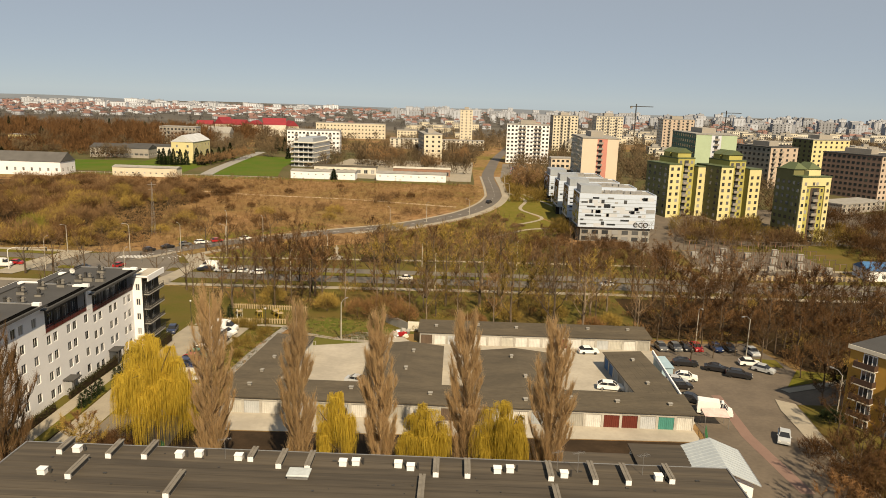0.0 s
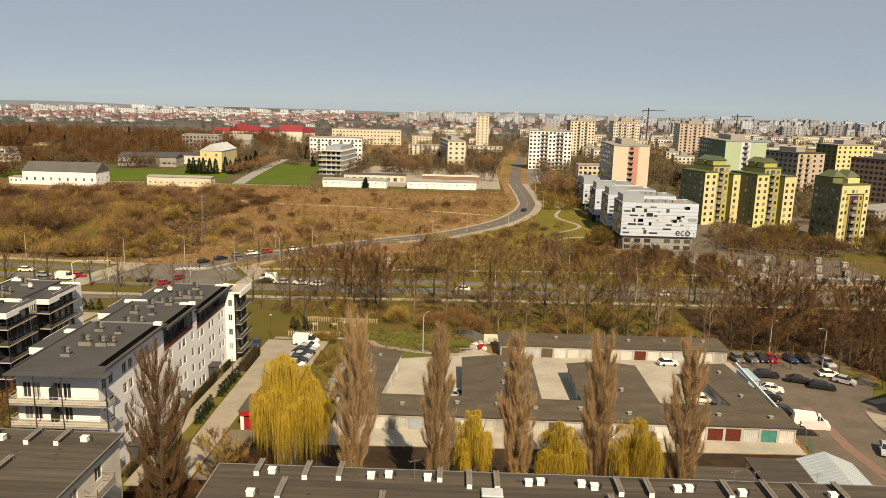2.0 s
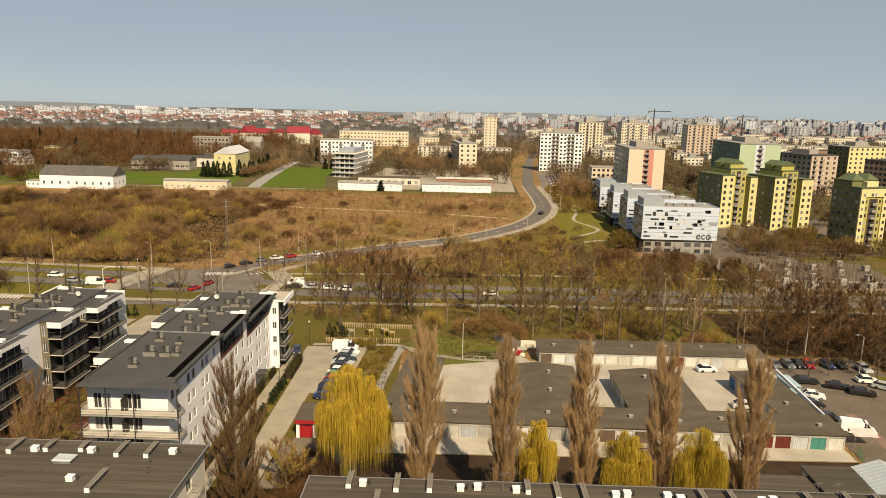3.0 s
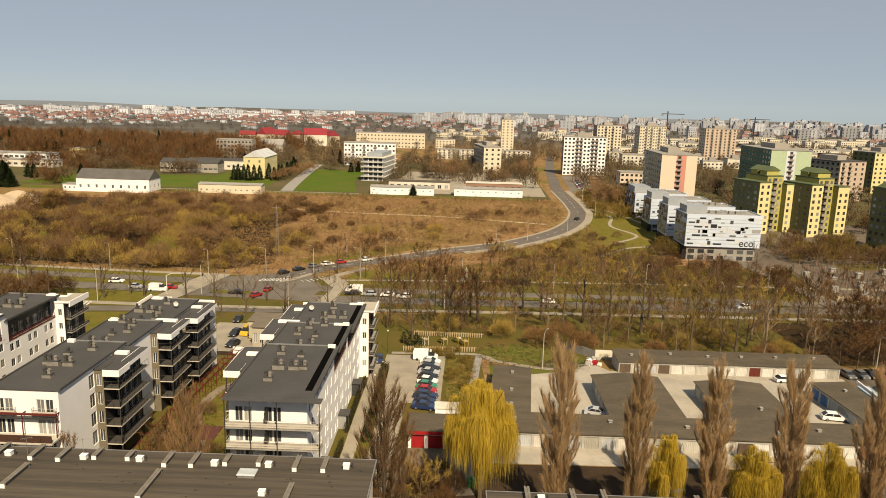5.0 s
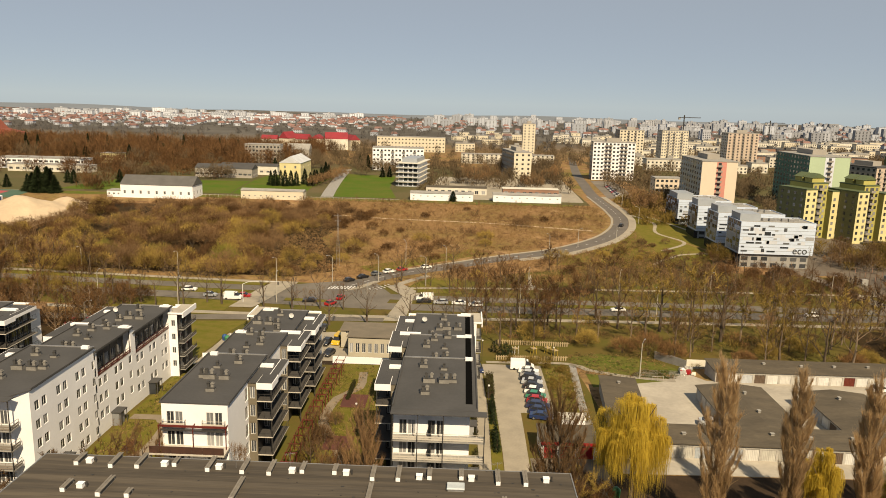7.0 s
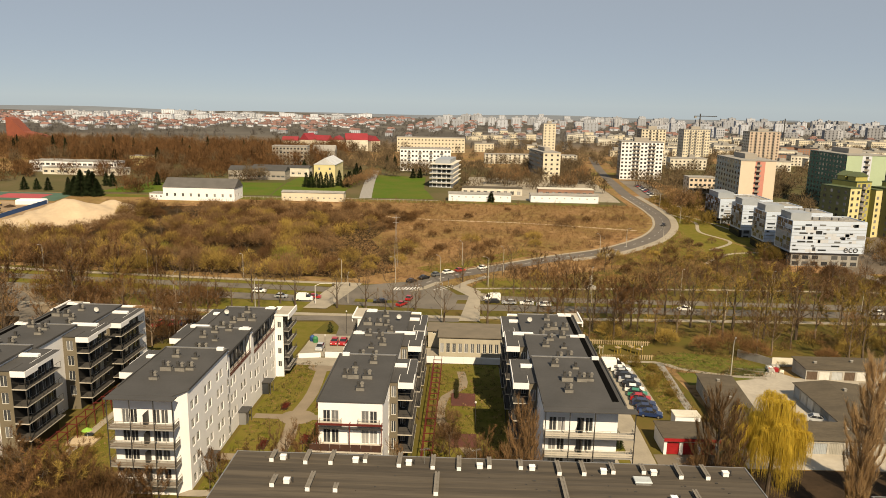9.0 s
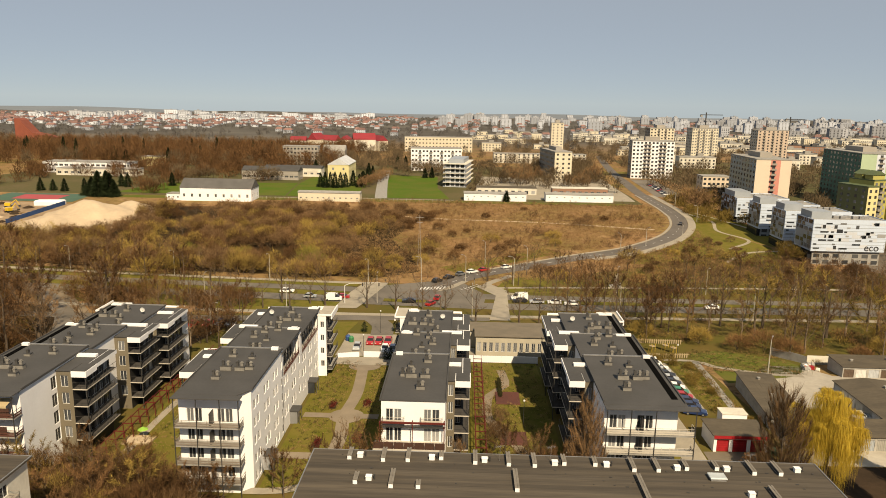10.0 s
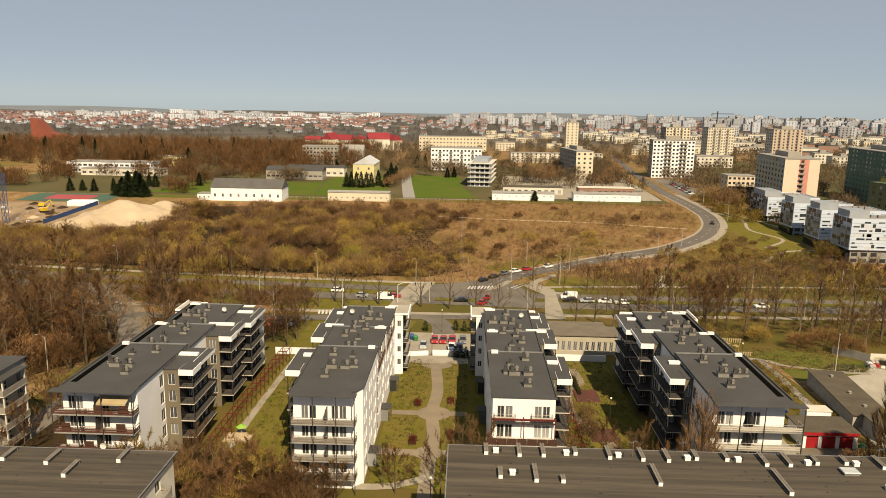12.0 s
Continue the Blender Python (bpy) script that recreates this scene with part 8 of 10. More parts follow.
# big bare tree by the corner of the flats and its neighbours
for x, y, h, k, wd in ((-45.6, 80.5, 7.5, 3, 1.1), (-47.5, 85.5, 6.0, 5, 1.2), (-78.5, 76.0, 12.0, 6, 0.6), 
                       (-92.0, 79.0, 11.0, 4, 0.6), (-104.8, 78.6, 12.5, 6, 0.75), (-107.6, 80.0, 12.5, 0, 0.8), (-110.6, 78.8, 10.5, 6, 0.8), (-101.6, 79.0, 8, 7, 0.7), (-81.5, 84.5, 9.5, 0, 0.9), (-84.5, 90, 8.5, 6, 0.9), (-79.2, 88.5, 8, 1, 0.9), (-117.5, 80.5, 6.5, 5, 1.0), (-119.5, 82.0, 7.5, 4, 0.8), (-86, 79.5, 6, 5, 1), (-82, 80.0, 6.5, 3, 1.1), (-78.5, 79.0, 6, 1, 1.2), (-139.5, 77.5, 9.5, 1, 1.1), (-143.0, 75.5, 10, 0, 1.0), (-146.5, 77.0, 10.5, 1, 1.0),
                       (-150.2, 74.5, 9.5, 0, 1.0), (-136.2, 75.0, 8.5, 3, 1.1), (-133.2, 73.0, 8.0, 5, 1.2), (-129.0, 76.0, 7.0, 4, 1.0), (-126.0, 77.2, 6.0, 5, 1.1), (-154, 77, 9, 3, 1), (-141, 71, 9, 5, 1.2), (-147, 71, 9.0, 1, 1.2), (-157.5, 78.5, 9, 4, 0.7), (-149, 84, 6, 5, 1.2), (-145, 85, 5.5, 3, 1.2), (-141, 86, 5.0, 5, 1.2), (-131.5, 78.5, 6.0, 1, 1.2),
                       (-179.5, 99.5, 9, 6, 0.8), (-183, 102, 8, 7, 0.9), (-176, 98, 7, 6, 1.0), (-178.5, 88, 9, 7, 0.8), (-177.5, 80, 9, 6, 0.8), (-174.5, 76, 7, 7, 0.9), (-66.0, 78.5, 6.5, 5, 1.0), (-72.5, 78, 7, 1, 1.0), (47.0, 134.5, 6.5, 1, 1.1), (60.8, 134.8, 9, 0, 1.1), (66.5, 122, 8, 0, 1.0), (70.5, 126, 9, 1, 1.0), (66, 112, 7, 4, 1), (58.5, 101.5, 7.5, 1, 1), (60.5, 94, 9, 0, 1.0), (56.5, 90, 8, 1, 1.1), (53, 86, 8, 0, 1.1), (50, 82.5, 8, 1, 1.1), (58, 84, 9, 0, 1), (47.5, 79, 7, 1, 1.2), (54, 79, 8, 0, 1.2), (63, 88, 8, 1, 1), (45, 76, 6, 5, 1.2)):
    bare_tree(6 + k % 2 if x > 46 and y < 128 else k, x, y, h, x * 37 % 360, wide=wd)

for x, y, h, k in ((44, 147.5, 8, 6), (49, 149, 9, 7), (53.5, 147.6, 8, 6), (58.5, 150, 10, 7), (63, 147, 9, 6), (66.5, 142, 9, 7), (68, 136, 10, 6), (72, 131.5, 10, 7), (74, 138, 11, 6), (78, 133.5, 10, 7), (70.5, 146.5, 11, 6), (64.5, 126.5, 6, 5), (57.5, 139.5, 6, 7), (52.2, 137.0, 5.5, 6), (62, 113.5, 6, 7), (66, 104.5, 7, 6), (73, 118, 8, 7)):
    bare_tree(k, x, y, h, x * 53 % 360, wide=1.1)
for x, y, h, k in ((48.5, 160, 12, 0), (55, 163, 13, 6), (62, 160.5, 13, 6), (68, 164, 14, 7), (73.5, 147, 12, 6), (77.5, 158, 14, 6), (84, 163, 14, 7), (88.5, 154.5, 13, 6), (81, 149, 12, 0), (92, 166, 14, 6), (58, 170, 12, 1), (71, 173, 13, 0), (97, 158, 13, 7)):
    bare_tree(k, x, y, h, x * 41 % 360, wide=1.15)
rnd = random.Random(21)
placed = []


def road_y(x, row):
    return float(np.interp(x, [p[0] for p in row], [p[1] for p in row]))


def belt(count, xr, yr, hr, kinds, avoid=None, gap=2.6, wood=""):
    made, spots_ = 0, []
    for _ in range(count * 8):
        if made >= count:
            break
        x, y = rnd.uniform(*xr), rnd.uniform(*yr)
        if abs(y - road_y(x, SOUTH_LANE)) < 6.5 or abs(y - road_y(x, NORTH_LANE)) < 6.0 or (avoid and avoid(x, y)):
            continue
        if any((x - a) ** 2 + (y - b) ** 2 < gap * gap for a, b in placed):
            continue
        placed.append((x, y))
        spots_.append((rnd.choice(kinds), x, y, rnd.uniform(*hr), rnd.uniform(0, 360), rnd.uniform(0.85, 1.2)))
        made += 1
    if wood:
        return grove(wood, spots_)
    for k, x, y, h, turn, wide in spots_:
        bare_tree(k, x, y, h, turn, wide=wide)


def clear_near(x, y):
    return (-60 < x < -12 and y < 163) or (x < 43 and y < 150) or (38 < x < 66 and y < 150) or x < -62


SIDE = [(60, -186), (110, -184), (140, -187), (155, -193), (165, -198), (180, -206), (191, -215), (204, -227), (216, -252), (240, -300)]  # line of the side road, y and x
belt(20, (-60, -30), (150, 197), (9, 16), (0, 1, 6, 8, 6), clear_near, gap=3.0)
belt(34, (-30, 44), (150, 197), (10, 19), (2, 4, 0, 2, 8, 3), clear_near, gap=3.4)
belt(14, (44, 75), (150, 197), (9, 16), (0, 1, 6, 7), clear_near, gap=3.0)
for k in range(20):  # rows beside the lanes
    x = -66 + k * 7.4 + rnd.uniform(-2, 2)
    bare_tree(rnd.choice((0, 6, 8, 1)), x, road_y(x, SOUTH_LANE) - rnd.uniform(5.2, 7.5), rnd.uniform(8, 14), rnd.uniform(0, 360), wide=1.0)
    if not -52 < x < -34:  # the monument stands clear
        bare_tree(rnd.choice((0, 6, 8, 4)), x + 3.5, road_y(x, NORTH_LANE) + rnd.uniform(6, 10), rnd.uniform(6, 11), rnd.uniform(0, 360), wide=1.0)
belt(38, (66, 175), (118, 200), (9, 15), (6, 1, 7, 0, 1), lambda x, y: (x < 95 and y < 132), gap=4.4)
belt(30, (-60, 110), (218, 262), (6, 11), (6, 7, 0, 8), lambda x, y: abs(x + 38) < 8 or (x < -36 and y > 246) or x > 72, gap=5.0)
belt(18, (90, 200), (225, 300), (8, 13), (0, 1, 4), lambda x, y: 100 < x < 182 and 234 < y < 312, gap=5, wood="bare trees round the transformer station")
belt(170, (-330, -187), (112, 232), (11, 20), (6, 7, 6, 7, 1, 2, 0), lambda x, y: (abs(x - road_y(y, SIDE)) < 5.5 or (x > -204 and y < 112) or (x > road_y(y, SIDE) and x < road_y(y, SIDE) + 10 and y < 200)), gap=2.4, wood="dense wood of tall bare trees beside the side road")
belt(24, (-185, -150), (146, 190), (9, 14), (6, 7, 1, 2), lambda x, y: 176 < y < 188, gap=4, wood="bare trees behind the western flats")
for x, y, h in ((-191.5, 146.5, 13), (-196, 151, 14.5), (-199.5, 157.5, 13), (-204.5, 166, 14), (-211, 176, 14), (-203, 148, 12), (-184, 131, 12), (-181.5, 150, 11), (-187.5, 167, 12), (-193.5, 178, 13), (-201, 190, 12)):
    bare_tree(rnd.choice((6, 8, 0)), x, y, h, rnd.uniform(0, 360), wide=1.1)
for k in range(26):
    x = -318 + k * 4.4 + rnd.uniform(-1.5, 1.5)
    bare_tree(rnd.choice((2, 4, 1)), x, road_y(x, NORTH_LANE) + rnd.uniform(9, 16), rnd.uniform(8, 13), rnd.uniform(0, 360), wide=1.0)
for x, y, h in ((-222, 249.5, 9.5), (-217, 250.5, 10.5), (-212.5, 249, 9), (-208, 251, 10), (-228, 252, 10), (-234, 251, 9), (-204, 249, 8), (-190, 243.5, 8), (-241, 254, 9.5)):
    bare_tree(rnd.choice((2, 4)), x, y, h, rnd.uniform(0, 360), wide=1.1)
for x, y in ((-158, 196), (-148, 199.5), (-139, 198.8), (-170, 198.6), (-121, 195.5), (-97, 195.5), (-165, 193), (-152, 192), (-144, 193), (-134, 197), (-112, 194), (-104, 195.5), (-104, 176), (-98, 178), (-88, 180.5), (-76, 178), (-66, 176), (-70, 182)):
    bare_tree(8, x, y, rnd.uniform(8.5, 12), rnd.uniform(0, 360), wide=rnd.uniform(0.95, 1.25))


front_fittings()

# ---- scrub, far woods, dry grass: uncountable growth ----
def scrub(name, label, mat, centres, heights, radii, per, width, up=0.9, length=0.45, shell=0.5):
    """Many bare bushes as one body of twigs."""
    n = len(centres)
    c = np.repeat(centres, per, 0)
    h = np.repeat(heights, per)
    rad = np.repeat(radii, per)
    m = n * per
    a = rng.random(m) * 2 * np.pi
    rr = np.sqrt(rng.random(m))
    zz = rng.random(m) ** 0.8
    prof = np.sqrt(np.clip(1 - (zz * 1.15 - 0.30) ** 2, 0.05, 1))
    start = c + np.stack([np.cos(a) * rr * rad * prof, np.sin(a) * rr * rad * prof, zz * h * 0.72], 1)
    d = np.stack([np.cos(a) * rr * 0.6, np.sin(a) * rr * 0.6, np.full(m, up)], 1) + rng.normal(size=(m, 3)) * 0.42
    tri = slivers(start, d, h * length * rng.uniform(0.5, 1.2, m), width * rng.uniform(0.6, 1.5, m))
    top = thing(name, label, "scrub", kind="stuff")
    part("twigs", tri_mesh("twigs", tri, mat), None, top)
    return top


def spots(n, xr, yr, keep=None):
    out = []
    tries = 0
    while len(out) < n and tries < n * 30:
        tries += 1
        x, y = rnd.uniform(*xr), rnd.uniform(*yr)
        if keep is None or keep(x, y):
            out.append((x, y, land(y)))
    return np.array(out)


def dist_curve(x, y):
    return min(math.hypot(x - a, y - b) for a, b in CURVE_PTS)


CURVE_PTS = spline(CURVE, 8.0)
belt(15, (-88, -42), (216, 254), (6, 12), (0, 1, 6, 8), lambda x, y: dist_curve(x, y) < 8, gap=2.2)


def thick(x, y):
    """The overgrown part of the field: dense to the west, thin to the east."""
    dens = 0.06 + 0.94 * min(1.0, max(0.0, (-98 - x) / 46 + 0.5 * noise.noise(Vector((x * 0.03, y * 0.03, 5)))))
    dens *= min(1.0, max(0.0, (372 - y) / 22))
    if x < -255 and y > 292:
        dens = 0.0
    n = noise.noise(Vector((x * 0.02, y * 0.02, 0)))
    return y > road_y(x, NORTH_LANE) + 12.5 and dist_curve(x, y) > 11 and rnd.random() < dens * (0.75 + n * 0.9)


def bushes(name, label, mat, centres, heights, radii, per, width):
    """Large rounded bushes: a shell of outward twigs over a loose core, as one body."""
    n = len(centres)
    m = n * per
    c, h, rad = np.repeat(centres, per, 0), np.repeat(heights, per), np.repeat(radii, per)
    d = rng.normal(size=(m, 3))
    d[:, 2] = np.abs(d[:, 2]) * 0.9 - 0.25
    d /= np.linalg.norm(d, axis=1, keepdims=True)
    lump = 1 + 0.22 * np.sin(d[:, 0] * 5 + c[:, 0]) * np.sin(d[:, 1] * 6 + c[:, 1]) + 0.12 * np.sin(d[:, 2] * 9 + c[:, 0])
    rr = (0.45 + 0.50 * rng.random(m) ** 0.6) * lump
    start = c + np.stack([d[:, 0] * rr * rad, d[:, 1] * rr * rad, np.maximum(0.15, h * 0.40 + d[:, 2] * rr * h * 0.55)], 1)
    way = d * np.array([0.8, 0.8, 0.6]) + rng.normal(size=(m, 3)) * 0.38 + np.array([0, 0, 0.55])
    tri = slivers(start, way, rad * 0.34 * rng.uniform(0.5, 1.3, m), width * rng.uniform(0.6, 1.5, m))
    stems = slivers(centres.repeat(6, 0), rng.normal(size=(n * 6, 3)) * 0.4 + np.array([0, 0, 1.0]), np.repeat(heights, 6) * 0.8, np.full(n * 6, 0.16))
    top = thing(name, label, "scrub", kind="stuff")
    part("twigs", tri_mesh("twigs", tri, mat), None, top)
    part("stems", tri_mesh("stems", stems, BARK), None, top)
    return top


for name, label, mat, count, hr, rr in (("scrub_brown", "dense brown leafless scrub on the slope", TWIG, 215, (5.0, 9.5), (3.0, 5.4)),
                                        ("scrub_gold", "budding golden-brown scrub on the slope", TWIGGOLD, 190, (4.5, 8.5), (3.0, 5.6)),
                                        ("scrub_dark", "dark brown leafless scrub on the slope", WOODTWIG, 150, (4.0, 8.5), (2.6, 4.6)),
                                        ("scrub_red", "reddish leafless scrub on the slope", TWIGRED, 190, (4.0, 8.5), (2.6, 5.0))):
    lean = {"scrub_gold": -1, "scrub_red": 1, "scrub_dark": -0.6}.get(name, 0)  # budding growth by the road, reddish growth uphill
    p = spots(count, (-330, 20), (232, 372), lambda x, y: rnd.random() < 1 + lean * (y - 295) / 75 and thick(x, y))
    hs = np.array([rnd.uniform(*hr) * (1.0 if q[0] < -125 else 0.6) * (1 - 0.30 * min(1.0, max(0.0, (q[1] - 290) / 80))) for q in p])
    bushes(name, label, mat, p, hs, np.array([rnd.uniform(*rr) for _ in p]) * np.clip(hs / 5, 0.6, 1), 860, 0.082)
bushes("green_bush", "bright yellow-green budding bush in the scrub", leafy("green_buds", (0.16, 0.152, 0.028), (0.112, 0.104, 0.024)), np.array([(-150, 248, land(248)), (-145, 246, land(246)), (-200, 259, land(258)), (-176, 250, land(250))]), np.array([8.5, 5.5, 6, 6.5]), np.array([5.2, 3.8, 4, 4.5]), 1500, 0.085)
bushes("gold_bush", "large rounded golden-brown bush beside the road", TWIGGOLD, np.array([(x, y, land(y)) for x, y in ((-197.8, 231), (-205, 230), (-190, 202.0), (-196, 199), (-184, 201), (-212, 203), (-176, 199))]), np.array([8.0, 7, 7.5, 6.5, 6, 7, 5]), np.array([5.0, 4.4, 4.6, 4.2, 4, 4.2, 3.4]), 1600, 0.07)


def west_wood(x, y):
    return abs(x - road_y(y, SIDE)) > 7.5 and not (x > -204 and y < 114) and abs(y - road_y(x, SOUTH_LANE)) > 8 and abs(y - road_y(x, NORTH_LANE)) > 7


for name, label, mat, count in (("wood_dark", "dark brown leafless thicket beside the side road", WOODTWIG, 170), ("wood_reddish", "reddish-brown leafless thicket beside the side road", TWIGRED, 80)):
    p = spots(count, (-330, -188), (112, 236), west_wood)
    bushes(name, label, mat, p, np.array([rnd.uniform(5, 10.5) for _ in p]), np.array([rnd.uniform(2.2, 4.0) for _ in p]), 520, 0.10)
p = spots(50, (76, 185), (122, 198), lambda x, y: not (x < 97 and y < 134) and abs(y - road_y(x, SOUTH_LANE)) > 6)
bushes("wood_east", "dark brown leafless thicket beside the main road", WOODTWIG, p, np.array([rnd.uniform(3, 7.5) for _ in p]), np.array([rnd.uniform(2.2, 4.0) for _ in p]), 520, 0.09)


def under(x, y):
    return not ((-62 < x < -10 and y < 164) or (x < 43 and y < 150) or (x < 68 and y < 150) or abs(y - road_y(x, SOUTH_LANE)) < 6 or abs(y - road_y(x, NORTH_LANE)) < 5.5)


for name, label, mat, count in (("undergrowth_brown", "brown undergrowth beneath the trees", TWIG, 190), ("undergrowth_red", "reddish undergrowth beneath the trees", TWIGRED, 80), ("undergrowth_gold", "budding undergrowth beneath the trees", TWIGGOLD, 80)):
    p = spots(count, (-60, 190), (150, 200), under)
    q = spots(count // 2, (66, 190), (112, 150), lambda x, y: x > 92 or y > 132)
    p = np.concatenate([p, q])
    scrub(name, label, mat, p, np.array([rnd.uniform(0.8, 3.4) for _ in p]), np.array([rnd.uniform(1.2, 3.0) for _ in p]), 150, 0.075)
    p = spots(count, (-60, 200), (219, 300), lambda x, y: dist_curve(x, y) > 9 and not (x > 40 and y > 262) and abs(x + 38) > 6 and not (70 < x < 144 and y < 267))
    scrub(name, label + " across the road", mat, p, np.array([rnd.uniform(0.6, 2.6) for _ in p]), np.array([rnd.uniform(1.0, 2.4) for _ in p]), 120, 0.08)
    p = spots(count, (-340, -190), (115, 236), lambda x, y: abs(y - road_y(x, SOUTH_LANE)) > 6 and abs(y - road_y(x, NORTH_LANE)) > 6 and abs(x - road_y(y, SIDE)) > 7 and not (x > -204 and y < 112))
    scrub(name, label + " by the side road", WOODTWIG if mat is TWIG else mat, p, np.array([rnd.uniform(1.5, 6.0) for _ in p]), np.array([rnd.uniform(1.5, 3.4) for _ in p]), 150, 0.09)
NEAR_SCRUB = ((-55.5, 70), (-53, 72), (-51.5, 69.5), (-47.5, 71), (-45.5, 74), (-44, 77.5), (-47, 78), (-42.5, 81), (-44.5, 84), (-41, 85.5), (-54, 75), (-57, 73), (-48.5, 75), (-51, 76.5), (-46, 88), (-44, 90.5), (-50, 80), (-52.5, 82.5))
# shrubs before the western flats and round the near trees
p = np.concatenate([spots(40, (-157, -128), (62, 80)), spots(12, (-47, -41), (78, 88)), spots(10, (-90, -75), (76, 84)), spots(30, (50, 62), (76, 96))])
scrub("front_shrubs", "brown leafless shrubs before the flats", WOODTWIG, p, np.array([rnd.uniform(1.5, 4.2) for _ in p]), np.array([rnd.uniform(1.2, 2.4) for _ in p]), 420, 0.05)
p = np.concatenate([spots(26, (-43, -38), (104, 148)), spots(14, (-55, -40), (148, 152)), spots(12, (-150, -139), (84, 100)), spots(10, (-88, -78), (80, 100))])
scrub("garden_shrubs", "small olive-brown garden shrubs", TWIGGOLD, p, np.array([rnd.uniform(0.8, 2.2) for _ in p]), np.array([rnd.uniform(0.6, 1.3) for _ in p]), 260, 0.05)

p = np.array([(-158.5 + k * 0.6 + (k % 2) * 3.0, 446 + k * 5.5, land(446 + k * 5.5)) for k in range(14)])
bushes("drive_trees", "brown budding trees along the compound drive", TWIG, p, np.array([rnd.uniform(7, 11) for _ in p]), np.array([rnd.uniform(2.4, 3.6) for _ in p]), 700, 0.13)
bushes("budding_bush", "yellow-green budding bush behind the garages", TWIGGOLD, np.array([(x, y, land(y)) for x, y in ((18.9, 168), (24, 163), (13, 160), (-30, 166), (-44, 170), (36, 158))]), np.array([7.5, 5, 4.5, 4.5, 5, 4]), np.array([4.2, 3.2, 3.0, 3.0, 3.2, 2.8]), 2200, 0.05)
bushes("reddish_bush", "reddish-brown leafless bush behind the garages", TWIGRED, np.array([(x, y, land(y)) for x, y in ((-16, 159.5), (-11, 156.5), (-22, 161), (56, 158), (61.4, 163), (68, 158), (31, 154.5), (5, 154))]), np.array([6.5, 5, 4.5, 6, 7, 6, 4, 4]), np.array([4.2, 3.4, 3.0, 3.6, 4.2, 3.8, 2.8, 2.8]), 2200, 0.05)
p = np.concatenate([spots(16, (-186, -154), (147, 175)), spots(10, (-181, -171), (112, 146)), spots(8, (-203, -191), (118, 150)), spots(10, (-172, -150), (186, 200))])
bushes("thicket_behind_flats", "dark leafless thicket behind the flats", WOODTWIG, p, np.array([rnd.uniform(4, 8.5) for _ in p]), np.array([rnd.uniform(2.2, 3.8) for _ in p]), 1200, 0.06)
p = spots(46, (14, 112), (220, 264), lambda x, y: dist_curve(x, y) > 10 and not (40 < x < 84 and y > 262) and abs(y - road_y(x, NORTH_LANE)) > 6 and x < 72)
bushes("thicket_before_offices", "dark brown leafless thicket before the offices", WOODTWIG, p, np.array([rnd.uniform(3, 7) for _ in p]), np.array([rnd.uniform(2.0, 3.6) for _ in p]), 800, 0.08)
p = np.concatenate([spots(60, (146, 228), (240, 276)), spots(60, (156, 232), (276, 338)), spots(14, (146, 172), (318, 345))])
bushes("east_wood_dark", "dark brown leafless trees beside the transformer station", WOODTWIG, p, np.array([rnd.uniform(5, 10) for _ in p]), np.array([rnd.uniform(2.6, 4.4) for _ in p]), 480, 0.13)
bushes("evergreen_bush", "dark evergreen bush beside the ochre block", CONIFER, np.array([(68.5, 119.5, land(120)), (59.5, 105.5, land(105)), (61, 92, land(92))]), np.array([5.0, 2.6, 2.8]), np.array([2.2, 1.7, 1.8]), 1600, 0.07)
p = np.concatenate([spots(22, (86, 132), (267, 278)), spots(16, (92, 122), (280, 304)), spots(14, (154, 200), (262, 290))])
bushes("east_wood_gold", "golden-brown budding trees before the stepped blocks", TWIG, p, np.array([rnd.uniform(5, 9) for _ in p]), np.array([rnd.uniform(2.4, 4.0) for _ in p]), 480, 0.11)
for name, label, mat, count in (("lawn_tufts_brown", "dead brown tufts in the lawns", DRYGRASS, 900), ("lawn_tufts_green", "dark green tufts in the lawns", HEDGE, 1100)):
    p = np.concatenate([spots(count // 2, (-89, -75), (78, 143)), spots(count // 2, (-121, -106.8), (82, 142), lambda x, y: abs(x + 113) > 1.9 and abs(y - 109.5) > 1.5 and abs(y - 93.5) > 1.5 and (x + 113) ** 2 + (y - 109.5) ** 2 > 13), spots(count // 3, (-148, -138), (80, 143)), spots(count // 3, (-36, -14), (141, 160)), spots(count // 3, (-43, -37), (108, 148))])
    scrub(name, label, mat, p, np.array([rnd.uniform(0.15, 0.45) for _ in p]), np.array([rnd.uniform(0.25, 0.8) for _ in p]), 14, 0.06, length=0.9)
p = np.array([(x, y, land(y)) for x, y in NEAR_SCRUB])
bushes("near_thicket", "dark leafless shrubs beside the driveway", WOODTWIG, p, np.array([rnd.uniform(2.2, 4.6) for _ in p]), np.array([rnd.uniform(1.5, 2.6) for _ in p]), 2400, 0.032)
p = np.concatenate([spots(34, (-262, -110), (640, 690)), spots(26, (-150, -98), (528, 580)), spots(16, (-300, -205), (470, 486)), spots(20, (-195, -160), (553, 600))])
bushes("compound_trees", "leafless trees round the compound houses", TOWNTWIG, p, np.array([rnd.uniform(7, 13) for _ in p]), np.array([rnd.uniform(2.6, 4.4) for _ in p]), 420, 0.2)
p = np.concatenate([spots(16, (-66, -34), (488, 520)), spots(9, (-8, 6), (505, 535)), spots(8, (24, 46), (372, 400), lambda x, y: dist_curve(x, y) > 10), spots(5, (-22, -12), (455, 480))])
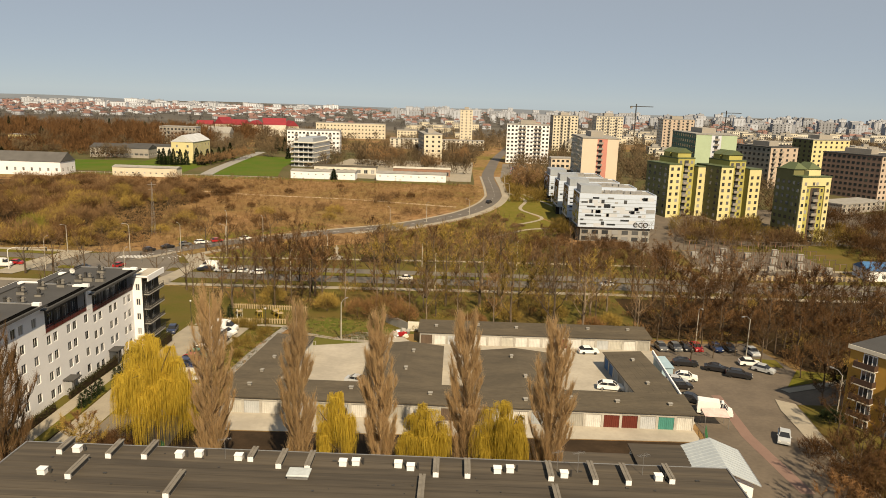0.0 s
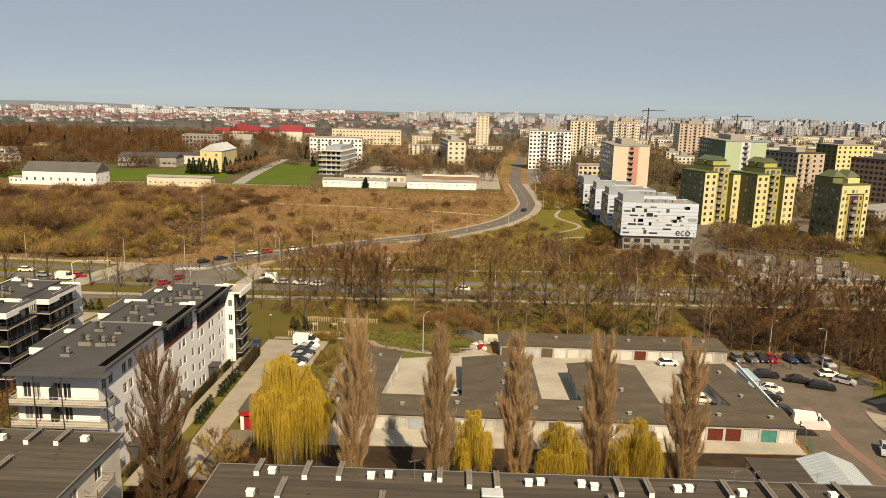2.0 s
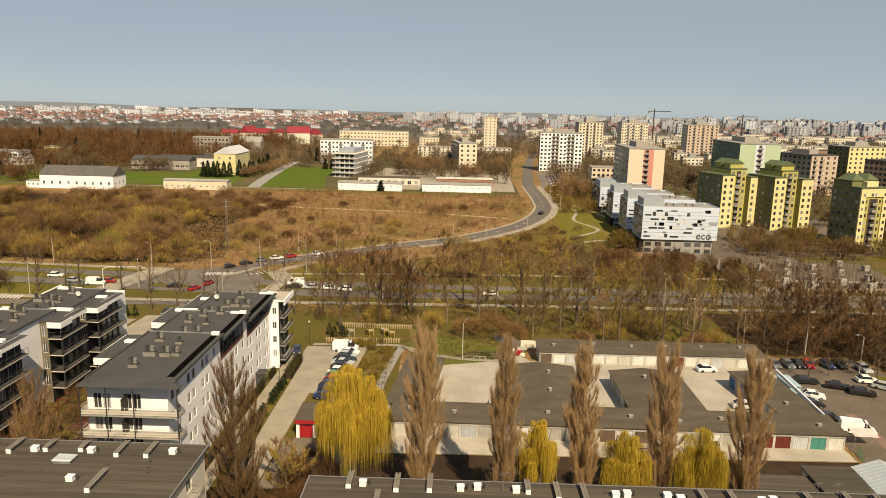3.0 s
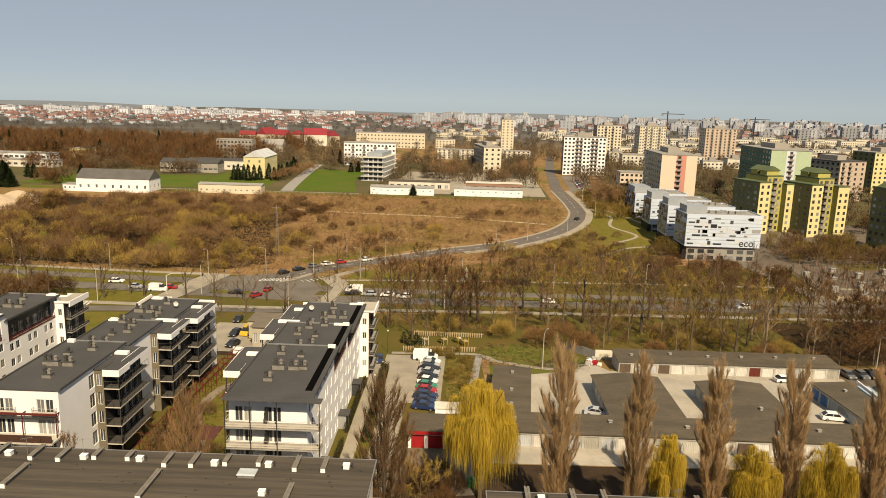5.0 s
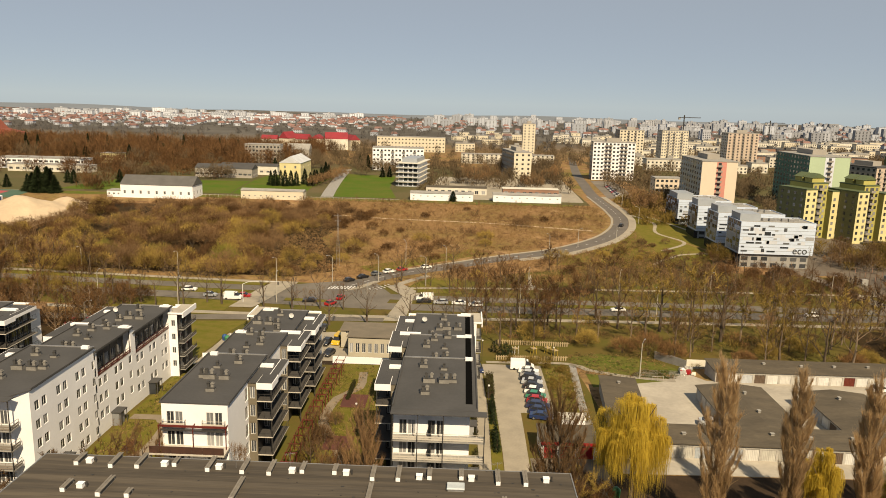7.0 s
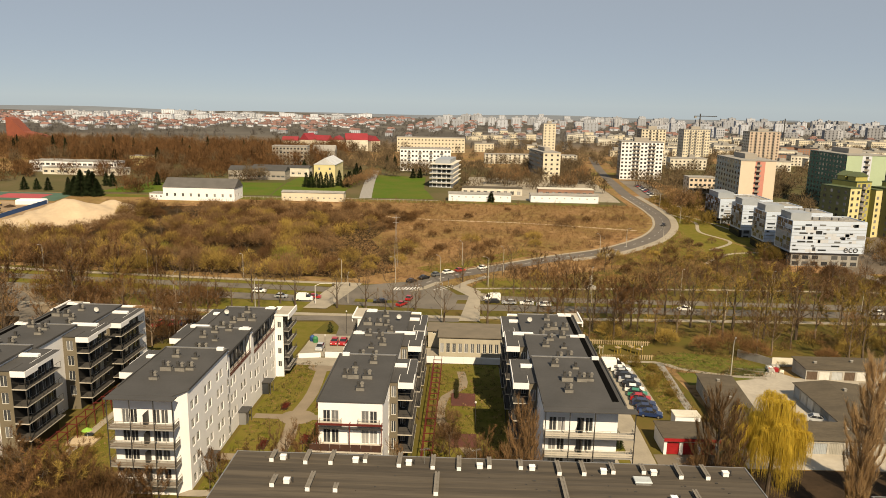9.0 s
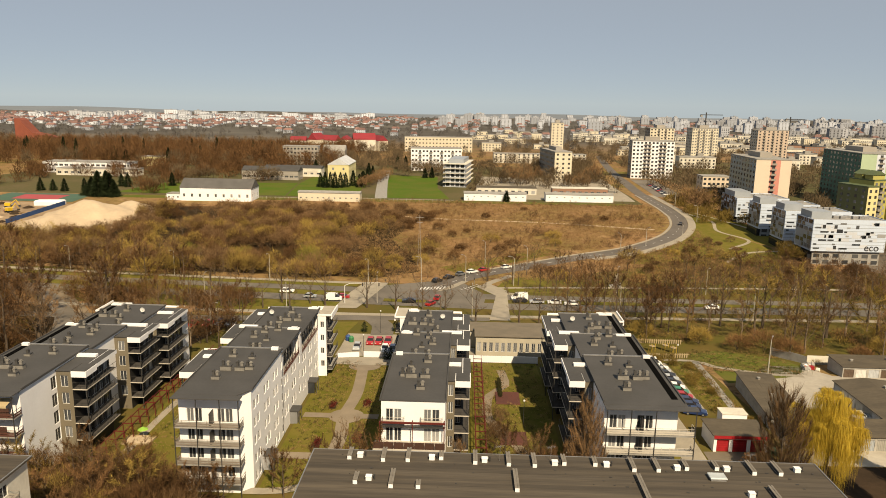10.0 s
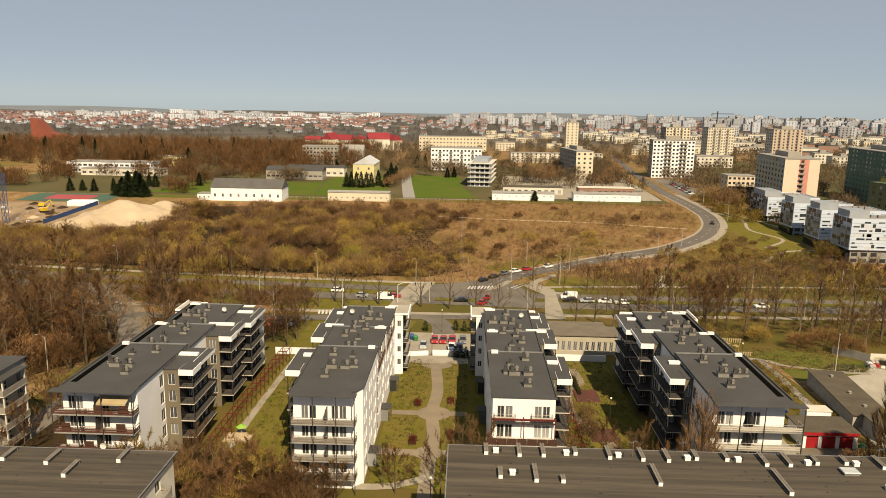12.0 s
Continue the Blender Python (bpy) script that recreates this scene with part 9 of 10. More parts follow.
bushes("compound_budding_trees", "tall golden-brown budding trees among the low blocks", TWIG, p, np.array([rnd.uniform(9, 15) for _ in p]), np.array([rnd.uniform(2.8, 4.6) for _ in p]), 650, 0.17)
p = spots(34, (-24, 56), (256, 318), lambda x, y: dist_curve(x, y) > 9 and not (42 < x and y > 266))
bushes("slope_bushes", "low brown leafless bushes scattered on the grass slope", TWIG, p, np.array([rnd.uniform(0.8, 3.2) for _ in p]), np.array([rnd.uniform(0.8, 2.2) for _ in p]), 420, 0.08)
bushes("golden_bush_office", "rounded golden-brown budding bush beside the offices", TWIGGOLD, np.array([(x, y, land(y)) for x, y in ((41.5, 281), (43.0, 276), (39.5, 277))]), np.array([8.5, 6.5, 6.0]), np.array([4.0, 3.2, 3.0]), 1500, 0.09)
# domed thicket before the western flats
for name, label, mat, count in (("front_thicket_dark", "dense dark brown thicket before the flats", WOODTWIG, 20), ("front_thicket", "dense domed brown thicket before the flats", TWIG, 12), ("front_thicket_gold", "dense domed budding thicket before the flats", TWIGGOLD, 4)):
    p = spots(count, (-152, -128), (66, 80), lambda x, y: x < -133 or y < 76)
    bushes(name, label, mat, p, np.array([rnd.uniform(5.5, 9.0) for _ in p]), np.array([rnd.uniform(2.4, 3.6) for _ in p]), 2600, 0.038)
p = np.concatenate([spots(16, (-87, -76), (76, 97)), spots(5, (-87.5, -84), (97, 112))])
bushes("garden_thicket", "brown leafless shrubs crowding the garden between the flats", TWIG, p, np.array([rnd.uniform(2.5, 6.0) for _ in p]), np.array([rnd.uniform(1.3, 2.4) for _ in p]), 1300, 0.036)
# red-leaved beds in the courtyard
for x, y in ((-116.2, 98.1), (-116.4, 114.5), (-110.0, 116.0), (-109.6, 100.5)):
    n = 420
    st = np.stack([x + rng.normal(size=n) * 0.35, y + rng.normal(size=n) * 0.9, land(y) + 0.05 + rng.random(n) * 0.35], 1)
    bed = thing("flower_bed", "small bed of dark red leaves in the lawn", "flower bed", group="flower beds")
    part("leaves", tri_mesh("leaves", slivers(st, rng.normal(size=(n, 3)) + np.array([0, 0, 0.5]), np.full(n, 0.28), np.full(n, 0.10)), REDLEAF), None, bed)
    part("soil", Geo().soft_box(x - 0.7, x + 0.7, y - 1.7, y + 1.7, land(y) - 0.1, land(y) + 0.13, 0.05), DIRT, bed)
# far woods
for name, label, mat, n, xr, yr, hr in (("woods_brown", "dark leafless woodland belt", WOODTWIG, 1150, (-720, -205), (575, 800), (10, 21)), ("woods_red", "brown leafless woodland belt", TOWNTWIG, 260, (-720, -150), (560, 900), (9, 18)),
                                        ("woods_east", "leafless trees between town blocks", TOWNTWIG, 760, (-60, 620), (420, 1100), (7, 13)), ("woods_gold", "budding trees among the buildings", TOWNTWIG, 300, (-330, 500), (410, 900), (6, 11)),
                                        ("woods_far", "distant tree belts in hazed grey-brown", FARTWIG, 2900, (-1500, 1400), (880, 2500), (7, 12)), ("woods_site", "bare trees beside the compound", WOODTWIG, 170, (-420, -230), (400, 570), (7, 12)), ("woods_compound", "bare trees in the compound", TOWNTWIG, 70, (-100, 20), (445, 640), (7, 14)), ("woods_avenue", "bare trees along the road uphill", TOWNTWIG, 60, (-10, 75), (470, 720), (7, 13))):
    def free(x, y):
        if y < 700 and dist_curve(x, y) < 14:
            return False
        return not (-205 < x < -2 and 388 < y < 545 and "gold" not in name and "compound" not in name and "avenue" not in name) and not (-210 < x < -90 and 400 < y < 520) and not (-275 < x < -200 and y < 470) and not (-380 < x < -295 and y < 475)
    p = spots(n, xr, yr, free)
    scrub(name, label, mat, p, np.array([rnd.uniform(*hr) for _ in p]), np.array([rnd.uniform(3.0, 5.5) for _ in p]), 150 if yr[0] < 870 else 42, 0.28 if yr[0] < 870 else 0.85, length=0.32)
p = spots(130, (60, 180), (340, 520), lambda x, y: not (62 < x < 88 and 376 < y < 424) and not (40 < x < 75 and y < 376) and not (118 < x < 160 and 388 < y < 442) and not (85 < x < 160 and y < 348))
scrub("trees_between_blocks", "bare trees between the tower blocks", TOWNTWIG, p, np.array([rnd.uniform(6, 11) for _ in p]), np.array([rnd.uniform(2.5, 4.5) for _ in p]), 160, 0.2, length=0.35)
p = spots(70, (26, 60), (345, 430), lambda x, y: dist_curve(x, y) > 9)
scrub("trees_by_bend", "budding bushes beside the bend", TWIGGOLD, p, np.array([rnd.uniform(3, 8) for _ in p]), np.array([rnd.uniform(2, 3.5) for _ in p]), 170, 0.18, length=0.35)
p = spots(60, (90, 165), (272, 306), lambda x, y: not (128 < x < 156 and y > 282))
scrub("trees_by_blocks", "budding trees before the yellow blocks", TWIGGOLD, p, np.array([rnd.uniform(4, 8.5) for _ in p]), np.array([rnd.uniform(2, 3.5) for _ in p]), 180, 0.15, length=0.35)

# dry grass over the open field
p = spots(15000, (-150, 20), (236, 392), lambda x, y: dist_curve(x, y) > 8 and y > road_y(x, NORTH_LANE) + 9)
scrub("dry_grass", "rough reddish-brown dead grass of the open field", DRYGRASS, p, np.array([rnd.uniform(0.4, 1.4) for _ in p]), np.full(len(p), 0.9), 10, 0.12, length=0.8)
for name, label, mat, count, hr, rr in (("field_bushes", "scattered low reddish bushes in the field", TWIGRED, 420, (0.6, 2.4), (0.5, 1.3)),
                                        ("field_stems", "thin brown saplings standing in the dead grass", TWIG, 260, (1.4, 4.2), (0.4, 1.0)),
                                        ("field_tussocks", "pale tussocks of dead grass", DRYGRASS, 700, (0.5, 1.1), (0.5, 1.2))):
    p = spots(count, (-125, 15), (240, 388), lambda x, y: dist_curve(x, y) > 9 and noise.noise(Vector((x * 0.035, y * 0.05, 7))) > -0.12)
    scrub(name, label, mat, p, np.array([rnd.uniform(*hr) for _ in p]), np.array([rnd.uniform(*rr) for _ in p]), 46, 0.07)


# conifers and clipped shrubs
def conifer(x, y, h, wide, name="conifer", label="dark green conifer with drooping branches", cat="tree"):
    q = np.random.default_rng(int(abs(x * 13 + y * 7)))
    n = 3000 if wide > 3.9 else 1300 if h > 4 else 300
    f = q.random(n) ** 1.15
    a = q.random(n) * 2 * np.pi
    lump = q.uniform(0.6, 1.15, (11, 9))[(f * 10).astype(int), (a * 1.4).astype(int)]  # uneven boughs in whorls
    rad = wide * (1 - f) ** 0.72 * lump
    inner = q.uniform(0.25, 0.75, n)
    st = np.stack([np.cos(a) * rad * inner, np.sin(a) * rad * inner, h * (0.05 + f * 0.9)], 1)
    d = np.stack([np.cos(a), np.sin(a), -0.35 + 0.9 * f], 1) + q.normal(size=(n, 3)) * 0.25
    tri = slivers(st, d, rad * 0.5 + 0.3, np.full(n, h * 0.026 + 0.03))
    g = Geo().tube((0, 0, -0.2), (0, 0, h * 0.95), h * 0.018 + 0.03, 0.02, 6, cap=False)
    return make_tree(name, label, cat, g, tri, BARK, CONIFER, pose(x, y, land(y)), "conifers")


for x, y, h, w in ((-300.5, 386, 15.5, 5.2), (-294.5, 388, 14, 5.0), (-305, 388, 11.5, 4.8), (-309, 390, 7, 4), (-298, 391, 15, 5.0), (-291.5, 386.5, 9, 4.2), (-161, 452, 9, 2.8), (-160.5, 462, 10, 3), (-161, 472, 9, 2.8), (-160, 483, 10, 3), (-160, 494, 9.5, 2.8), (-159, 505, 10, 3), (-279, 438, 9, 2.8), (-303, 428, 9, 3.0), (-308, 430, 8.5, 2.8), (-330, 404, 8, 2.6), (-338, 406, 7, 2.5), (-320, 408, 8, 2.6), (-345, 405, 8, 2.6), (-185.5, 447, 10, 2.6), (-182, 445, 11, 2.8), (-179, 447, 10.5, 2.6), (-175.5, 444, 11, 2.8), (-172.5, 447, 10.5, 2.6), (-169.5, 449, 10, 2.6),
                   (-166, 458, 11, 3), (-164, 520, 11, 3), (-68, 397.5, 6.5, 2.6), (-212, 560, 10, 3), (-150, 600, 12, 3.2), (-143, 598, 12, 3.2), (-122, 520, 8, 2.5), (-117, 522, 8.5, 2.5), (-220, 690, 12, 3), (-260, 640, 12, 3), (-275, 655, 13, 3.2), (-300, 660, 12, 3.2), (-318, 672, 13, 3.2), (-238, 408, 9, 2.6), (-420, 600, 14, 4), (-400, 610, 15, 4), (-380, 590, 14, 4), (-350, 605, 15, 4), (-290, 600, 13, 3.5), (-335, 640, 15, 4), (-450, 640, 20, 3.4), (-470, 655, 21, 3.6), (-492, 630, 19, 3.4), (-430, 690, 20, 3.4), (-398, 665, 20, 3.2), (-365, 700, 19, 3.2), (-345, 715, 20, 3.4), (-520, 680, 20, 3.4), (-548, 660, 21, 3.6), (-575, 690, 20, 3.4), (-305, 705, 18, 3.2), (-282, 690, 18, 3)):
    conifer(x, y, h, w)
for i in range(5):
    conifer(-55.7, 101 + i * 1.5, 2.6, 0.8, "thuja", "clipped dark green columnar thuja", "shrub")
for i in range(7):
    conifer(-55.8, 112 + i * 1.6, 2.4, 0.7, "thuja", "clipped dark green columnar thuja", "shrub")
for x, y in ((-52.4, 156), (-51, 158), (-50.2, 155.5), (-54, 158.5), (-109.5, 144.8), (-108.3, 145), (-107, 144.7), (-118, 169), (-107.5, 169.5), (-105.6, 170), (-109.8, 170.5)):
    conifer(x, y, 3.0, 1.1, "thuja", "small dark green thuja", "shrub")
for x0, x1, y0, y1, h in ((-56.7, -55.1, 124.5, 135.0, 1.9), (-59.55, -58.85, 84, 100, 1.3), (-59.55, -58.85, 104, 120, 1.4), (-59.55, -58.85, 124, 128, 1.3), (-189.5, -184, 112, 116, 1.2), (-30, -17, 226, 228, 2.0), (-84.2, -83.4, 120.5, 130, 0.8)):
    n = int((x1 - x0) * (y1 - y0) * 90 + 500)
    st = np.stack([rng.uniform(x0, x1, n), rng.uniform(y0, y1, n), land(y0) + rng.random(n) ** 0.6 * h], 1)
    tri = slivers(st, rng.normal(size=(n, 3)) + np.array([0, 0, 0.4]), np.full(n, 0.35), np.full(n, 0.10))
    top = thing("hedge", "low clipped brown-green hedge", "hedge")
    part("leaves", tri_mesh("leaves", tri, HEDGE), None, top)
    part("core", Geo().box(x0 + 0.15, x1 - 0.15, y0 + 0.15, y1 - 0.15, land(y0) - 0.1, land(y0) + h * 0.7), DIRT, top)

# ---- cars ----
PAINTS = {k: paint("car_paint_" + k, c) for k, c in dict(white=(0.78, 0.78, 0.76), silver=(0.38, 0.40, 0.42), black=(0.012, 0.012, 0.014), red=(0.34, 0.014, 0.016), blue=(0.012, 0.03, 0.10), grey=(0.12, 0.125, 0.13), green=(0.03, 0.20, 0.12), navy=(0.015, 0.025, 0.07), yellow=(0.55, 0.36, 0.02)).items()}
RUBBER = surface("tyre_rubber", (0.016, 0.016, 0.016), rough=0.9, scale=4)
LAMP_GLASS = glassy("headlamp", (0.6, 0.6, 0.58), 0.1)
TAIL = glassy("tail_lamp", (0.3, 0.01, 0.01), 0.15)
CAR_PROFILE = {
    "saloon": (4.4, 1.75, [(0.0, 0.55), (0.05, 0.78), (0.75, 0.90), (1.15, 0.95)], [(1.15, 0.95), (1.85, 1.42), (3.1, 1.43), (3.85, 1.0)], [(3.85, 1.0), (4.36, 0.95), (4.4, 0.55)]),
    "hatch": (4.0, 1.72, [(0.0, 0.55), (0.05, 0.80), (0.75, 0.93), (1.0, 0.97)], [(1.0, 0.97), (1.65, 1.47), (3.2, 1.48), (3.85, 1.02)], [(3.85, 1.02), (3.98, 0.9), (4.0, 0.5)]),
    "estate": (4.6, 1.78, [(0.0, 0.55), (0.05, 0.80), (0.85, 0.93), (1.2, 0.97)], [(1.2, 0.97), (1.9, 1.47), (3.8, 1.48), (4.45, 1.02)], [(4.45, 1.02), (4.58, 0.9), (4.6, 0.5)]),
    "van": (5.4, 2.0, [(0.0, 0.6), (0.05, 0.95), (0.55, 1.15), (0.75, 1.25)], [(0.75, 1.25), (1.35, 2.0), (1.9, 2.25), (2.1, 1.25)], [(2.1, 1.25), (2.1, 2.3), (5.3, 2.3), (5.4, 2.2), (5.4, 0.6)]),
}
CAR_MESH = {}


def loft(g, prof, half, tuck=0.0, zmid=1.0):
    """A closed side outline drawn across the car's width, leaning in above zmid."""
    n = len(prof)
    pts = []
    for s in (-1, 1):
        pts.append([(x, s * (half - max(0.0, z - zmid) * tuck), z) for x, z in prof])
    for i in range(n):
        j = (i + 1) % n
        g.face(pts[0][i], pts[0][j], pts[1][j], pts[1][i])
    g.face(*pts[0][::-1])
    g.face(*pts[1])


def car_meshes(shape, colour):
    if (shape, colour) in CAR_MESH:
        return CAR_MESH[shape, colour]
    ln, w, hood, cabin, tail = CAR_PROFILE[shape]
    half = w / 2
    body = Geo()
    low = [(0.0, 0.32)] + hood + (tail if shape != "van" else []) + [(ln, 0.32)]
    if shape == "van":
        low = [(0.0, 0.32)] + hood + [(2.1, 1.25), (2.1, 2.3), (5.3, 2.3), (5.4, 2.2), (5.4, 0.32)]
    loft(body, low, half, 0.06 if shape == "van" else 0.0, 1.2)
    roof = Geo()
    glass = Geo()
    cab = cabin
    loft(glass, [(x, z) for x, z in cab], half - 0.07, 0.32, 1.0)
    x1, x2 = cab[1][0] + 0.08, cab[2][0] - 0.08
    zr = max(cab[1][1], cab[2][1])
    hw = half - 0.07 - (zr - 1.0) * 0.32
    roof.soft_box(x1, x2, -hw - 0.03, hw + 0.03, min(cab[1][1], cab[2][1]) - 0.04, zr + 0.05, 0.04)
    pillars = [Geo().tube((xa, s * (half - 0.06), za), (xb, s * (hw - 0.02), zb + 0.02), 0.045, 0.045, 4).mesh("pillar", PAINTS[colour]) for s in (-1, 1) for (xa, za), (xb, zb) in ((cab[0], cab[1]), (cab[3], cab[2]), ((x1 * 0.5 + x2 * 0.5, cab[0][1]), (x1 * 0.5 + x2 * 0.5, zr)))]
    wheel = Geo().tube((0, -0.1, 0), (0, 0.1, 0), 0.31, 0.31, 14)
    rim = Geo().tube((0, -0.105, 0), (0, 0.105, 0), 0.19, 0.19, 10)
    light = Geo().box(-0.03, 0.03, -0.18, 0.18, -0.07, 0.07)
    mir = Geo().soft_box(-0.08, 0.08, -0.1, 0.1, -0.06, 0.07, 0.02)
    pm = PAINTS[colour]
    CAR_MESH[shape, colour] = dict(body=body.mesh("body", pm), glass=glass.mesh("glazing", DARKGLASS), roof=roof.mesh("roof", pm), wheel=wheel.mesh("wheel", RUBBER), rim=rim.mesh("rim", GALV), head=light.mesh("headlight", LAMP_GLASS), tail=light.mesh("tail_light", TAIL), mirror=mir.mesh("mirror", pm), pillars=pillars)
    for key in ("body", "roof", "glass"):
        for poly in CAR_MESH[shape, colour][key].polygons:
            poly.use_smooth = False
    return CAR_MESH[shape, colour]


def car(x, y, heading, colour, shape="hatch", lift=0.06, name=None, where="on the asphalt"):
    """heading: degrees of the car's nose, 0 along -x of its own outline turned."""
    m = car_meshes(shape, colour)
    ln, w = CAR_PROFILE[shape][:2]
    ob = thing(name or ("delivery_van" if shape == "van" else "car"), f"{colour} {'panel van' if shape == 'van' else shape + ' car'} parked {where}", "van" if shape == "van" else "car", pose(x, y, land(y) + lift, 0, 0, heading) @ Matrix.Translation((-ln / 2, 0, 0)), group="cars")
    part("body", m["body"], None, ob)
    part("glazing", m["glass"], None, ob, "dark window glass")
    part("roof", m["roof"], None, ob)
    for pil in m["pillars"] if y < 125 else ():
        part("pillar", pil, None, ob)
    for fx in (0.8, ln - 0.85):
        for s in (-1, 1):
            wh = part("wheel", m["wheel"], None, ob, m=pose(fx, s * (w / 2 - 0.1), 0.31))
            if y < 125:
                part("rim", m["rim"], None, wh)
    for s in (-1, 1) if y < 180 else ():
        part("headlight", m["head"], None, ob, m=pose(0.02, s * (w / 2 - 0.26), 0.68))
        part("tail_light", m["tail"], None, ob, m=pose(ln - 0.01, s * (w / 2 - 0.26), 0.80))
        if y < 180:
            part("mirror", m["mirror"], None, ob, m=pose(CAR_PROFILE[shape][3][0][0] + 0.35, s * (w / 2 + 0.04), 1.02))
    return ob


# garage yards and the eastern car park
car(27.7, 117.0, 172, "white", "estate", where="in the garage yard")
car(-15.6, 115.3, 165, "silver", "saloon", where="in the garage yard")
car(27.5, 137.2, 185, "white", "hatch", where="by the garages")
car(42.6, 123.4, 165, "white", "hatch", where="in the car park")
car(40.2, 121.0, 170, "silver", "hatch", where="in the car park")
car(40.2, 118.8, 180, "black", "hatch", where="in the car park")
car(40.0, 112.6, 150, "black", "saloon", where="in the car park")
car(42.2, 107.6, 165, "white", "van", where="beside the garages")
car(49.4, 99.0, 66, "silver", "hatch", where="at the roadside")
car(59.0, 129.3, 140, "silver", "hatch", where="by the grass island")
car(57.8, 133.0, 175, "white", "hatch", where="in the car park")
car(53.0, 125.8, 160, "black", "estate", where="in the car park")
car(50.0, 129.0, 160, "black", "saloon", where="in the car park")
for i, (c, x) in enumerate((("grey", 43.4), ("grey", 46.4), ("black", 48.6), ("red", 50.8), ("blue", 55.0), ("black", 57.8))):
    car(x, 142.4 + i * 0.25, 95, c, "hatch", where="under the trees")
car(45.0, 131.5, 175, "black", "estate", where="in the car park")
car(61.5, 141.0, 95, "silver", "hatch", where="under the trees")
# driveway row beside the flats
for i, (c, s) in enumerate((("blue", "saloon"), ("navy", "hatch"), ("navy", "estate"), ("red", "hatch"), ("green", "hatch"), ("white", "hatch"), ("black", "hatch"), ("silver", "saloon"), ("black", "estate"), ("silver", "hatch"), ("white", "saloon"))):
    car(-46.8, 115.4 + i * 2.65, 168, c, s, where="in a row beside the flats")
car(-48.0, 144.8, 178, "white", "van", where="in a row beside the flats")
car(-58.0, 142.0, 100, "navy", "hatch", where="by the white tower")
# rear car park
for x, y, c, s, h in ((-115.0, 158.6, "red", "hatch", 92), (-112.8, 158.6, "red", "hatch", 88), (-110.5, 158.8, "red", "estate", 90), (-107.8, 159.0, "grey", "hatch", 90), (-117.6, 153.4, "silver", "hatch", 90), (-110.6, 152.4, "white", "hatch", 92), (-108.6, 151.8, "navy", "estate", 90), (-98.5, 172.5, "black", "hatch", 90), (-91.0, 173, "grey", "hatch", 15)):
    car(x, y, h, c, s, where="behind the flats")
car(-92.6, 161.5, 80, "yellow", "van", where="beside the low building")
car(-95.3, 160.0, 82, "black", "estate", where="beside the low building")
car(-93.0, 150.6, 75, "black", where="beside the low building")
# on the roads
for x, y, c, s, h in ((-101.0, 231.5, "black", "hatch", 228), (-97.0, 237.0, "black", "saloon", 226), (-92.8, 241.8, "grey", "hatch", 224), (-88.6, 245.6, "white", "estate", 220), (-84.2, 249.0, "red", "hatch", 217), (-75.5, 254.0, "white", "hatch", 214), (-108.7, 203.2, "black", "saloon", 5), (-73.6, 210.0, "white", "van", 2), (-73.6, 206.6, "black", "estate", 2), (-68.4, 206.0, "silver", "estate", 2), (-62.8, 205.8, "white", "saloon", 1), (-57.6, 204.6, "white", "estate", 1),
                      (-132.7, 203.6, "white", "van", 182), (-130.0, 206.4, "red", "hatch", 182), (-140.6, 206.0, "silver", "hatch", 182), (-149.5, 212.0, "white", "estate", 182), (-100.0, 207.7, "red", "hatch", 260), (-101.8, 200.6, "red", "hatch", 240), (15.8, 342, "black", "hatch", 245), (-14.0, 204.0, "white", "saloon", 2), (45.0, 205.0, "white", "hatch", 5)):
    car(x, y, h, c, s, lift=0.09, where="on the road")
for i in range(12):
    car(34.5 + i * 0.4, 440 + i * 5.2, 10, ("white", "black", "silver", "grey", "red", "navy")[i % 6], ("hatch", "saloon", "estate")[i % 3], where="on the parking strip")
for i in range(9):
    car(112 + i * 3.4, 286 + (i % 2) * 8, 80, ("black", "white", "silver", "navy", "grey")[i % 5], "hatch", where="before the yellow blocks")
for x, y, c in ((-186.5, 122, "white"), (-165, 170, "red"), (-161, 171, "red"), (-158, 172, "navy"), (-155, 171.5, "silver")):
    car(x, y, 80, c, "hatch", lift=0.12, where="by the side road")


# ---- street furniture ----
def street_lamp(x, y, h=9.0, turn=0.0, arm=1.6):
    ob = thing("street_lamp", "slim concrete street lamp with curved metal arm", "street lamp", pose(x, y, land(y), 0, 0, turn), group="street lamps")
    part("pole", Geo().tube((0, 0, -0.2), (0, 0, h), 0.14, 0.08, 8), POLE, ob)
    part("arm", Geo().tube((0, 0, h - 0.1), (arm * 0.5, 0, h + 0.5), 0.05, 0.05, 6).tube((arm * 0.5, 0, h + 0.5), (arm, 0, h + 0.6), 0.05, 0.04, 6), GALV, ob)
    part("lantern", Geo().soft_box(arm - 0.1, arm + 0.55, -0.14, 0.14, h + 0.5, h + 0.68, 0.04), GALV, ob)
    return ob


